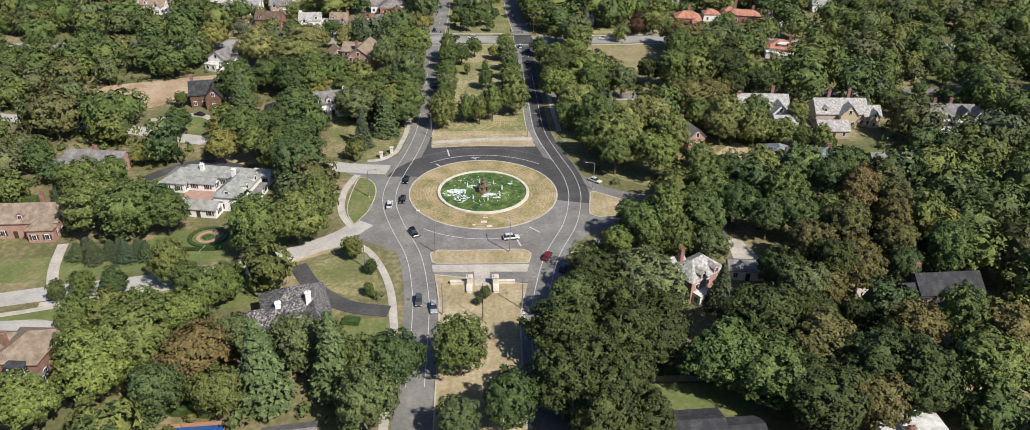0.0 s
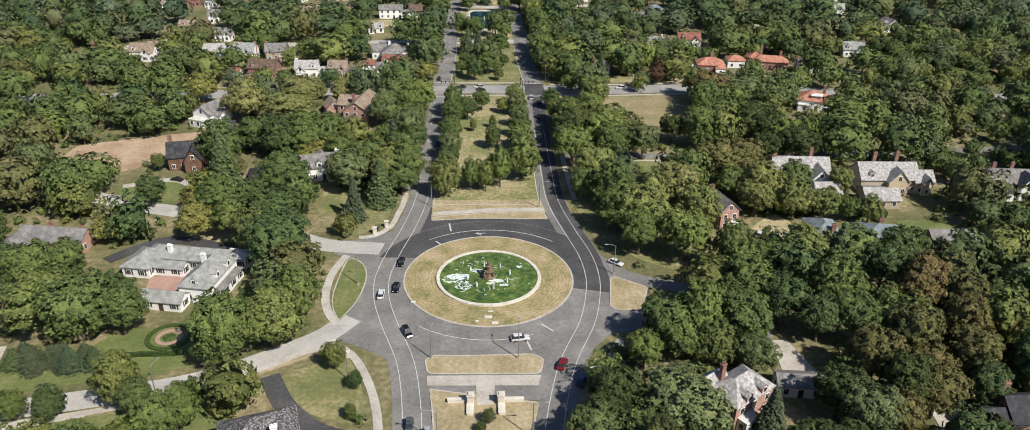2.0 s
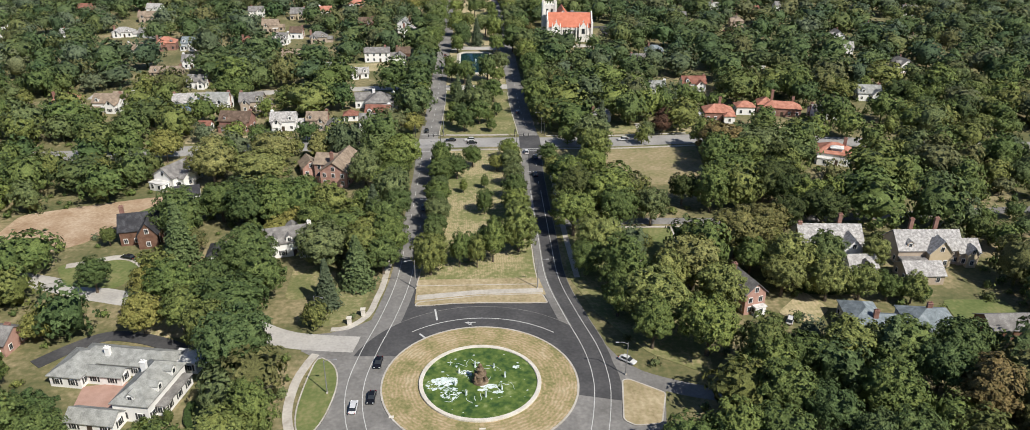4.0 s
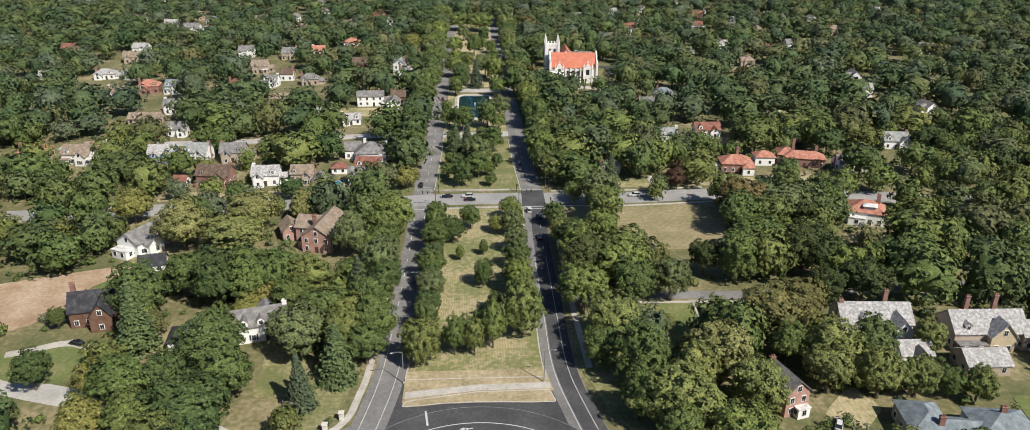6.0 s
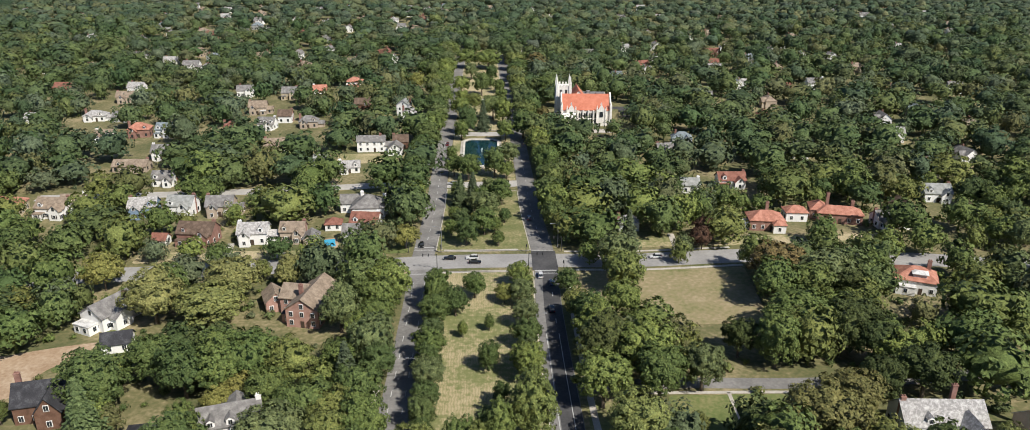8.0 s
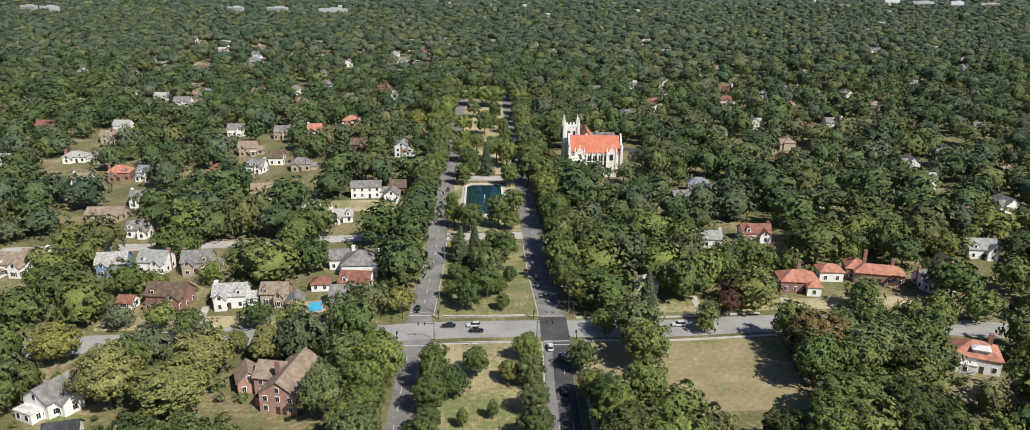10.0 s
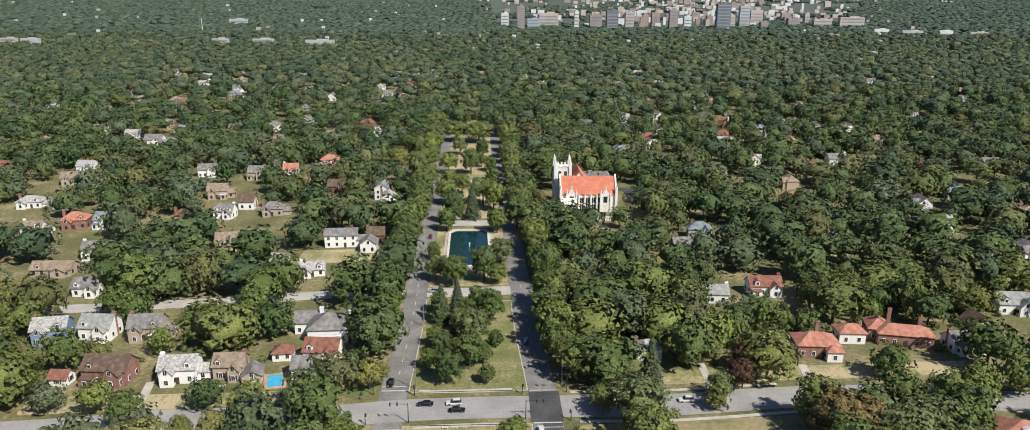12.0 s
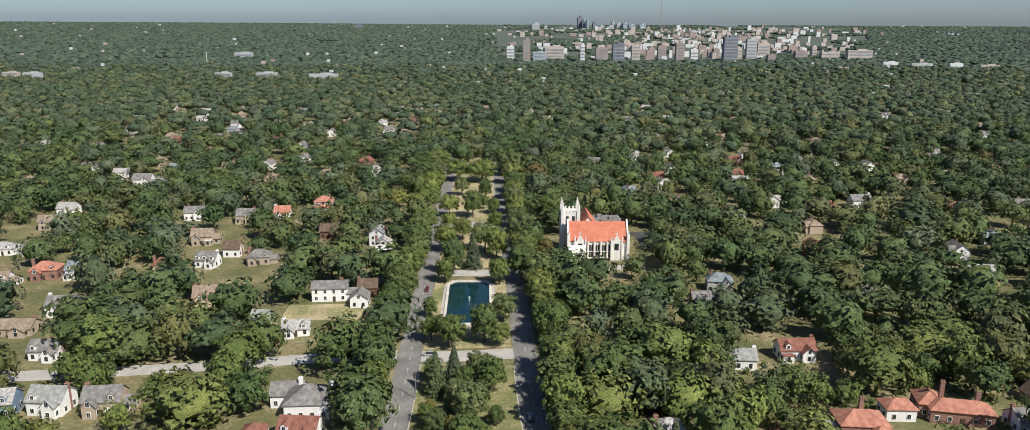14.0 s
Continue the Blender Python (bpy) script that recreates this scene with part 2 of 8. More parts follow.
def box(bm, x, y, z, w, d, h, bevel=0.0, turn=0.0):
    """A box on z, centred on x, y."""
    got = bmesh.ops.create_cube(bm, size=1)["verts"]
    bmesh.ops.scale(bm, vec=(w, d, h), verts=got)
    if bevel:
        ed = list({e for v in got for e in v.link_edges})
        got = list({v for f in bmesh.ops.bevel(bm, geom=ed, offset=bevel, segments=1, affect="EDGES")["faces"] for v in f.verts} | {v for v in got if v.is_valid})
    if turn:
        bmesh.ops.rotate(bm, matrix=Matrix.Rotation(turn, 3, "Z"), verts=got)
    bmesh.ops.translate(bm, vec=(x, y, z + h / 2), verts=got)
    return got


def tube(bm, a, b, r0, r1, sides=8):
    """A tapered round bar from a to b."""
    a, b = Vector(a), Vector(b)
    got = bmesh.ops.create_cone(bm, cap_ends=True, segments=sides, radius1=r0, radius2=r1, depth=(b - a).length)["verts"]
    turn = (b - a).to_track_quat("Z", "Y").to_matrix()
    bmesh.ops.rotate(bm, matrix=turn, verts=got)
    bmesh.ops.translate(bm, vec=(a + b) / 2, verts=got)
    return got


def slab(bm, outline, z0, z1):
    """A flat plate with upright sides over an outline (counter-clockwise)."""
    top = [bm.verts.new((x, y, z1)) for x, y in outline]
    low = [bm.verts.new((x, y, z0)) for x, y in outline]
    bm.faces.new(top)
    for i in range(len(top)):
        j = (i + 1) % len(top)
        bm.faces.new((low[i], low[j], top[j], top[i]))


def smooth_line(pts, step=3.0):
    """A rounded line through the points (Catmull-Rom)."""
    p = [Vector(q) for q in pts]
    p = [2 * p[0] - p[1]] + p + [2 * p[-1] - p[-2]]
    out = []
    for i in range(1, len(p) - 2):
        n = max(2, int((p[i + 1] - p[i]).length / step))
        for k in range(n):
            t = k / n
            out.append(0.5 * ((2 * p[i]) + (p[i + 1] - p[i - 1]) * t + (2 * p[i - 1] - 5 * p[i] + 4 * p[i + 1] - p[i + 2]) * t * t + (3 * p[i] - p[i - 1] - 3 * p[i + 1] + p[i + 2]) * t ** 3))
    return out + [p[-2]]


def offset_line(line, off):
    """The line moved sideways, to its right."""
    out = []
    for i, q in enumerate(line):
        d = (line[min(i + 1, len(line) - 1)] - line[max(i - 1, 0)]).normalized()
        out.append(q + Vector((d.y, -d.x)) * off)
    return out


def ribbon(bm, line, left, right, z0, z1):
    """A strip along a line, from left to right of it (metres, right positive), with sides."""
    a, b = offset_line(line, left), offset_line(line, right)
    rows = [[bm.verts.new((*q, z)) for q, z in ((a[i], z0), (a[i], z1), (b[i], z1), (b[i], z0))] for i in range(len(line))]
    for r, s in zip(rows, rows[1:]):
        for k in range(3):
            bm.faces.new((r[k], r[k + 1], s[k + 1], s[k]))
    for r in (rows[0], rows[-1]):
        bm.faces.new(r)
    bmesh.ops.recalc_face_normals(bm, faces=bm.faces)


def ring_points(cx, cy, rx, ry, n=96, start=0.0, stop=2 * math.pi):
    full = abs(stop - start - 2 * math.pi) < 1e-6
    return [Vector((cx + rx * math.cos(start + (stop - start) * i / (n if full else n - 1)), cy + ry * math.sin(start + (stop - start) * i / (n if full else n - 1)))) for i in range(n)]


def ring(bm, cx, cy, r0, r1, z0, z1, n=96):
    """A closed round kerb between two radii."""
    rows = []
    for i in range(n):
        c, s = math.cos(2 * math.pi * i / n), math.sin(2 * math.pi * i / n)
        rows.append([bm.verts.new((cx + r * c, cy + r * s, z)) for r, z in ((r0, z0), (r0, z1), (r1, z1), (r1, z0))])
    for i in range(n):
        r, s = rows[i], rows[(i + 1) % n]
        for k in range(3):
            bm.faces.new((r[k], r[k + 1], s[k + 1], s[k]))
    bmesh.ops.recalc_face_normals(bm, faces=bm.faces)


def rounded(outline, radius, n=5):
    """Rounds the corners of an outline."""
    p, out = [Vector(q) for q in outline], []
    for i in range(len(p)):
        a, b, c = p[i - 1], p[i], p[(i + 1) % len(p)]
        r = min(radius, (a - b).length * 0.45, (c - b).length * 0.45)
        s, e = b + (a - b).normalized() * r, b + (c - b).normalized() * r
        for k in range(n + 1):
            t = k / n
            out.append((1 - t) ** 2 * s + 2 * t * (1 - t) * b + t * t * e)
    return out


def from_arrays(name, verts, tris, mat, smooth=True):
    """A mesh object's data from arrays of corners and triangles."""
    me = bpy.data.meshes.new(name)
    me.vertices.add(len(verts))
    me.vertices.foreach_set("co", np.ascontiguousarray(verts, np.float32).ravel())
    me.loops.add(tris.size)
    me.loops.foreach_set("vertex_index", np.ascontiguousarray(tris, np.int32).ravel())
    me.polygons.add(len(tris))
    me.polygons.foreach_set("loop_start", np.arange(0, tris.size, 3, dtype=np.int32))
    if smooth:
        me.polygons.foreach_set("use_smooth", np.ones(len(tris), bool))
    me.update(calc_edges=True)
    me.materials.append(mat)
    return me


def island(name, outline, mat, label, category, kerb=0.35, z=0.17, kind="structure"):
    """Raised ground with a concrete kerb round it."""
    e = empty(name, pose(0, 0, 0), label, category, kind=kind)
    bm = bmesh.new()
    slab(bm, outline, 0.0, z - 0.02)
    part("turf", bm, mat, e)
    bm = bmesh.new()
    line = [Vector(q) for q in outline]
    n = len(line)
    inner = []
    for i in range(n):
        d = (line[(i + 1) % n] - line[i - 1]).normalized()
        inner.append(line[i] + Vector((-d.y, d.x)) * kerb)
    rows = [[bm.verts.new((*q, h)) for q, h in ((line[i], 0.0), (line[i], z), (inner[i], z), (inner[i], 0.02))] for i in range(n)]
    for i in range(n):
        r, s = rows[i], rows[(i + 1) % n]
        for k in range(3):
            bm.faces.new((r[k], r[k + 1], s[k + 1], s[k]))
    bmesh.ops.recalc_face_normals(bm, faces=bm.faces)
    part("kerb", bm, CONCRETE, e, "weathered concrete kerb")
    return e

# ---- ground, roads, islands ----
bm = bmesh.new()
slab(bm, [(-4800, -900), (4800, -900), (4800, 4850), (-4800, 4850)], -3, -0.02)
ground = tagged(part("ground", bm, SOIL), "dark woodland ground with rough grass and bare earth", "ground", kind="structure")

WEST = smooth_line([(-16.7, -420), (-16.7, -330), (-16.7, -250), (-16.7, -180), (-16.7, -140), (-16.7, -105), (-16.7, -72), (-17.3, -57), (-20.2, -38.5), (-25.6, -22.7), (-29.2, -10), (-30.1, 1), (-28.4, 14), (-25.2, 30), (-22.6, 50), (-21.8, 77), (-21.2, 132), (-21.5, 175), (-20.2, 230), (-20.6, 300), (-20.3, 361), (-20.0, 520), (-19.0, 800)])
EAST = smooth_line([(11.6, -420), (11.6, -330), (11.6, -250), (11.6, -180), (11.6, -140), (11.7, -105), (12.2, -76), (13.4, -62), (18.4, -40), (25.6, -22), (28.9, -8), (29.8, 2), (28.9, 14), (25.6, 30), (22.4, 50), (22.2, 77), (22.6, 132), (24.0, 172), (22.0, 225), (21.6, 276), (20.6, 388), (19.4, 507), (18.0, 800)])


def road(name, line, left, right, z, mat, label, category="road"):
    bm = bmesh.new()
    ribbon(bm, line, left, right, -0.05, z)
    return tagged(part(name, bm, mat), label, category, kind="structure")


road("road_west", WEST, -4.2, 4.2, 0.03, ASPHALT, "grey worn asphalt carriageway with white lane lines")
road("road_east", EAST, -4.3, 4.3, 0.035, ASPHALT, "grey worn asphalt carriageway beside the grassy median")
bm = bmesh.new()
slab(bm, ring_points(0, 0, 34.6, 34.6, 128), -0.05, 0.045)
tagged(part("road_circle", bm, ASPHALT), "grey asphalt roundabout round the fountain green", "road", kind="structure")
# newer asphalt over the north half of the circle and up the east carriageway
bm = bmesh.new()
arc_out, arc_in = ring_points(0, 0, 34.4, 34.4, 60, radians(-14), radians(160)), ring_points(0, 0, 24.2, 24.2, 60, radians(-14), radians(152))
for o0, o1, i0, i1 in zip(arc_out, arc_out[1:], arc_in, arc_in[1:]):
    bm.faces.new([bm.verts.new((*q, 0.058)) for q in (i0, o0, o1, i1)])
bmesh.ops.remove_doubles(bm, verts=bm.verts, dist=0.001)
tagged(part("road_circle_new", bm, TAR), "fresh black asphalt overlay on the north half circle", "road", kind="structure")
east_north = [q for q in EAST if -2 < q.y < 178]
road("road_east_new", east_north, -1.6, 4.1, 0.052, TAR, "fresh black asphalt lanes with white dashes")
CROSS = smooth_line([(-700, 148), (-260, 155), (-128, 163), (-82, 168), (-48, 167.5), (-20, 170.5), (0, 171.5), (24, 171.5), (60, 171), (97, 174), (133, 174), (165, 169), (260, 160), (700, 150)], 6)
road("road_cross", CROSS, -6.0, 6.0, 0.04, PALE_ASPHALT, "pale grey worn cross street at the signals")
bm = bmesh.new()
slab(bm, [(19.0, 163), (28.4, 163), (28.6, 180), (19.4, 180)], 0.0, 0.062)
tagged(part("road_crossing_new", bm, TAR), "black asphalt where the carriageway crosses the street", "road", kind="structure")
STREETS = {
    "road_southwest": ([(-36, -19), (-44, -29), (-66, -43), (-88, -49), (-110, -53.5), (-140, -60), (-220, -72)], 3.3, "pale concrete residential street curving from the circle"),
    "road_northwest": ([(-32, 17), (-44, 18.5), (-54, 21.5), (-75, 34), (-110, 45), (-150, 58), (-260, 80)], 3.6, "pale concrete residential street under trees"),
    "road_southeast": ([(31, -20), (41, -22), (55, -26), (72, -29)], 3.6, "grey residential street in the shade"),
    "road_northeast": ([(33, 5), (44, -2), (58, -7), (75, -9)], 2.6, "narrow asphalt slip street under trees"),
    "road_back_east": ([(27, 88), (55, 89), (96, 88), (160, 92), (260, 98)], 2.6, "shaded concrete residential street"),
    "road_pond_south": ([(-20, 260), (0, 260), (20, 262)], 4.5, "concrete crossover street south of the pond"),
    "road_pond_north": ([(-20, 354), (0, 354), (20, 354)], 4.5, "concrete crossover street north of the pond"),
    "road_far_north": ([(-20, 443), (0, 444), (20, 444)], 5.0, "concrete crossover street"),
    "road_back_west": ([(-25, 262), (-50, 260), (-85, 255), (-130, 250), (-200, 245)], 4.0, "pale concrete residential street behind the houses"),
}
for key, (pts, half, label) in STREETS.items():
    road(key, smooth_line(pts), -half, half, 0.025, ASPHALT if "east" in key else LIGHT_CONCRETE, label)

# asphalt that fills the mouths between the circle and the carriageways
for key, outline, mat in (
    ("road_mouth_north", [(-26, 22), (26, 22), (23, 52), (-23, 52)], TAR),
    ("road_mouth_south", [(-18, -52), (16, -52), (26, -22), (-26, -22)], ASPHALT),
    ("road_mouth_west", [(-20, -40), (-24, 34), (-28, 30), (-33, 26), (-40, 22.6), (-46, 22), (-46, 14.5), (-41.5, 11.2), (-39.4, -19), (-46, -27), (-44, -32), (-36, -29.6), (-30, -33)][::-1], ASPHALT),
    ("road_mouth_east", [(20, -42), (26, -33), (31, -27), (42, -26), (42, -17), (44.5, -5.4), (47, -3.8), (36, 7.7), (30, 22), (24, 30)], ASPHALT),
):
    bm = bmesh.new()
    slab(bm, outline, -0.05, 0.02)
    bmesh.ops.triangulate(bm, faces=bm.faces)
    bmesh.ops.recalc_face_normals(bm, faces=bm.faces)
    tagged(part(key, bm, mat), "asphalt mouth where street and roundabout meet", "road", kind="structure")

# lane lines
PAINT_LINES = [(WEST, -2.05, -95, 70), (WEST, 2.05, -95, 70), (EAST, -2.0, -95, 120), (EAST, 1.9, -95, 120)]
paint = empty("road_marking", pose(0, 0, 0), "worn white lane lines and stop bars on the asphalt", "road marking", kind="structure")
for line, off, y0, y1 in PAINT_LINES:
    bm = bmesh.new()
    ribbon(bm, [q for q in offset_line(line, off) if y0 < q.y < y1], -0.09, 0.09, 0.05, 0.066)
    part("lane_line", bm, PAINT, paint)
for line, off, y0, y1 in [(WEST, -1.9, 74, 155), (WEST, 1.9, 74, 155), (EAST, 1.6, 122, 150), (WEST, 0.2, 190, 340), (EAST, 0.2, 190, 340)]:
    whole = offset_line(line, off)
    run = [q for q in whole if y0 < q.y < y1]
    for a, b in zip(run[::3], run[1::3]):
        bm = bmesh.new()
        ribbon(bm, [a, b], -0.1, 0.1, 0.05, 0.066)
        part("lane_dash", bm, PAINT, paint)
bm = bmesh.new()
ribbon(bm, ring_points(0, 0, 29.2, 28.4, 40, radians(47), radians(128)), -0.12, 0.12, 0.05, 0.07)
part("lane_arc", bm, PAINT, paint)
bm = bmesh.new()
ribbon(bm, ring_points(0, 0, 29.5, 29.5, 30, radians(232), radians(292)), -0.1, 0.1, 0.05, 0.07)
part("lane_arc", bm, PAINT, paint)
for x, y, w, d, turn in [(-14.6, 19.6, 4.6, 0.45, -50), (-12.0, 30.6, 0.5, 5.6, 8), (14.8, -24.4, 4.4, 0.45, -48), (9.6, -31.4, 0.45, 5.0, 14), (23.8, 162.6, 8.0, 0.5, 0), (23.8, 160.2, 8.0, 0.3, 0), (-21.6, 182, 7.4, 0.5, 0), (-21.6, 184.5, 7.4, 0.3, 0), (23.9, 180.8, 8.0, 0.3, 0), (-21.5, 160.5, 7.4, 0.3, 0)]:
    bm = bmesh.new()
    box(bm, x, y, 0.05, w, d, 0.022, turn=radians(turn))
    part("stop_bar", bm, PAINT, paint)


def arrow(x, y, turn):
    bm = bmesh.new()
    m = Matrix.Translation((x, y, 0)) @ Matrix.Rotation(radians(turn), 4, "Z")
    slab(bm, [(-0.15, -1.6), (0.15, -1.6), (0.15, 0.4), (0.55, 0.4), (0, 1.6), (-0.55, 0.4), (-0.15, 0.4)], 0.05, 0.072)
    slab(bm, [(-1.5, -0.5), (-0.9, -0.1), (-0.15, -0.6), (-0.15, -0.2), (-0.8, 0.35), (-0.8, 0.7)], 0.05, 0.071)
    bmesh.ops.transform(bm, matrix=m, verts=bm.verts)
    part("lane_arrow", bm, PAINT, paint)


arrow(-2.5, 26.3, 95)
arrow(9.0, -66.5, 3)

# round green with its kerb
bm = bmesh.new()
green_ring = empty("circle_green", pose(0, 0, 0), "round green of straw-dry mown grass about the fountain", "lawn", kind="structure")
ring(bm, 0, 0, 14.9, 23.7, 0.0, 0.16)
part("turf", bm, CIRCLE_DRY, green_ring)
bm = bmesh.new()
ring(bm, 0, 0, 23.65, 24.1, 0.0, 0.2)
part("kerb", bm, CONCRETE, green_ring, "pale concrete kerb")
for x, y, w, d in [(-0.2, -19.6, 1.9, 1.2), (1.4, -22.2, 1.7, 1.1), (-3.2, -21.4, 0.9, 0.6), (-20.4, -12.2, 1.2, 0.8), (0.3, -17.0, 1.5, 0.5)]:
    bm = bmesh.new()
    box(bm, x, y, 0.14, w, d, 0.1, 0.03)
    part("flat_stone", bm, STONE, green_ring, "flat pale stone cover set in the grass")

# south median and its walk
island("island_south", rounded([(-15.9, -37.0), (-14.9, -42.6), (11.9, -43.0), (13.2, -37.3), (10.5, -35.2), (5, -35.4), (-8, -35.6), (-13.4, -35.2)], 1.5), DRY, "island of straw-dry grass with a concrete kerb", "traffic island")
south_edge = [(q.x + 4.35, q.y) for q in WEST if -420 < q.y < -47.2]
south_edge2 = [(q.x - 4.4, q.y) for q in EAST if -420 < q.y < -47.2]
island("median_south", [Vector(q) for q in south_edge2][::2] + [Vector(q) for q in south_edge[::-1]][::2], DRY, "long median of straw-dry mown grass with trees", "median")
bm = bmesh.new()
slab(bm, [(-14.6, -46.6), (11.0, -47.0), (11.9, -43.4), (-14.9, -43.2)], 0.0, 0.16)
tagged(part("path_south", bm, CONCRETE), "pale concrete walk across the median", "path", kind="structure")
bm = bmesh.new()
slab(bm, [(-3.2, -53.5), (0.6, -53.5), (0.9, -46.9), (-3.4, -46.8)], 0.0, 0.18)
tagged(part("path_plaza", bm, CONCRETE), "short concrete walk between two stone walls", "path", kind="structure")
# north median and its walk
island("island_north", rounded([(-18.6, 35.0), (-17.6, 37.4), (0, 40.6), (18.6, 41.0), (20.0, 35.6), (14, 35.6), (7, 36.0), (0, 36.2), (-8, 36.0), (-14, 35.2)][::-1], 1.2), DRY, "crescent of straw-dry grass with a concrete kerb", "traffic island")
bm = bmesh.new()
slab(bm, [(-17.9, 38.3), (0, 41.0), (18.9, 41.4), (18.9, 43.9), (0, 43.5), (-17.9, 41.0)], 0.0, 0.18)
tagged(part("path_north", bm, CONCRETE), "pale concrete walk across the median", "path", kind="structure")


bm = bmesh.new()
slab(bm, [(-18.4, 36.6), (19.6, 40.4), (18.2, 50), (-18.4, 50)], 0.0, 0.158)
tagged(part("lawn_north_end", bm, DRY), "straw-dry mown grass at the median's end", "lawn", kind="structure")


def median(name, y0, y1, mat, label):
    left = [Vector((q.x + 4.3, q.y)) for q in WEST if y0 <= q.y <= y1][::2]
    right = [Vector((q.x - 4.45, q.y)) for q in EAST if y0 <= q.y <= y1][::2]
    return island(name, rounded(right + left[::-1], 0.8, 2), mat, label, "median")


median("median_north", 46, 163.5, MOWN, "wide median of patchy dry and green grass with rows of trees")
median("median_pond", 179, 255, THIN, "median of thin part-dry grass under dense trees")
median("median_far", 359, 438, MIXED, "grassy median with scattered trees")
median("median_end", 450, 700, MIXED, "grassy median between the carriageways")

# leaf-shaped island, corner islands and footpaths by the circle
island("island_west", [Vector(q) for q in smooth_line([(-38.6, -20), (-35.6, -12), (-34.4, -1.2), (-35.6, 6.2), (-38.6, 10.5), (-41.2, 10.9), (-42.3, 4), (-42.7, -7.8), (-41.6, -14.9), (-39.6, -19.6)], 1.5)], GREEN, "leaf-shaped island of green grass with a kerb", "traffic island")
island("island_east", rounded([(32.4, -15.2), (34.8, -17.3), (41.2, -16.9), (44.6, -5.8), (36.4, 0.0), (34.7, -0.6)], 1.2), DRY, "small island of straw-dry grass with a kerb", "traffic island")
PATHS = {
    "path_west": ([(-39.2, -22), (-42.6, -16), (-44.6, -8), (-44.7, 2), (-43.2, 9.5), (-42.0, 13)], 1.1),
    "path_northwest": ([(-40, 24.2), (-35.6, 25), (-31, 31), (-29.4, 40), (-28.2, 52), (-27.6, 90)], 0.9),
    "path_southwest": ([(-36.6, -31.6), (-32.3, -36.6), (-27.9, -46), (-25.0, -56), (-23.4, -67.4), (-22.7, -78.5), (-22.2, -130)], 1.0),
    "path_street": ([(-37, -30.6), (-45, -33.6), (-55, -40.5), (-70, -48), (-88, -54), (-112, -59)], 0.9),
    "path_southeast": ([(33, -30), (29, -38), (24.5, -50), (21, -66), (19.5, -90)], 1.0),
    "path_lawn": ([(46.5, 79), (49, 70), (51, 58), (53, 46), (55, 38)], 1.0),
    "path_garden": ([(67, 84), (66.8, 79), (66.2, 68), (65.5, 62)], 0.5),
    "path_back": ([(45, 84.4), (60, 84.2), (80, 83.8), (97, 83)], 0.6),
    "path_east": ([(30, 50), (29.5, 75), (29.6, 100), (30.5, 150)], 0.9),
    "path_median_north": ([(-14, 161.4), (0, 162.0), (15, 162.0)], 0.8),
    "path_median_pond": ([(-14, 181.2), (0, 181), (14.5, 181.4)], 0.8),
    "path_cross": ([(33, 163), (60, 162.4), (97, 165.6)], 0.7),
    "path_cross_north": ([(32, 179.5), (60, 179.2), (97, 182)], 0.6),
}
for key, (pts, half) in PATHS.items():
    bm = bmesh.new()
    ribbon(bm, smooth_line(pts, 2.0), -half, half, 0.0, 0.17 if "median" in key else 0.10)
    tagged(part(key, bm, CONCRETE), "pale concrete footpath beside the grass", "path", kind="structure")


def patch(name, outline, mat, label, z=0.05, category="lawn"):
    bm = bmesh.new()
    slab(bm, outline, -0.04, z)
    bmesh.ops.triangulate(bm, faces=bm.faces)
    bmesh.ops.recalc_face_normals(bm, faces=bm.faces)
    return tagged(part(name, bm, mat), label, category, kind="structure")


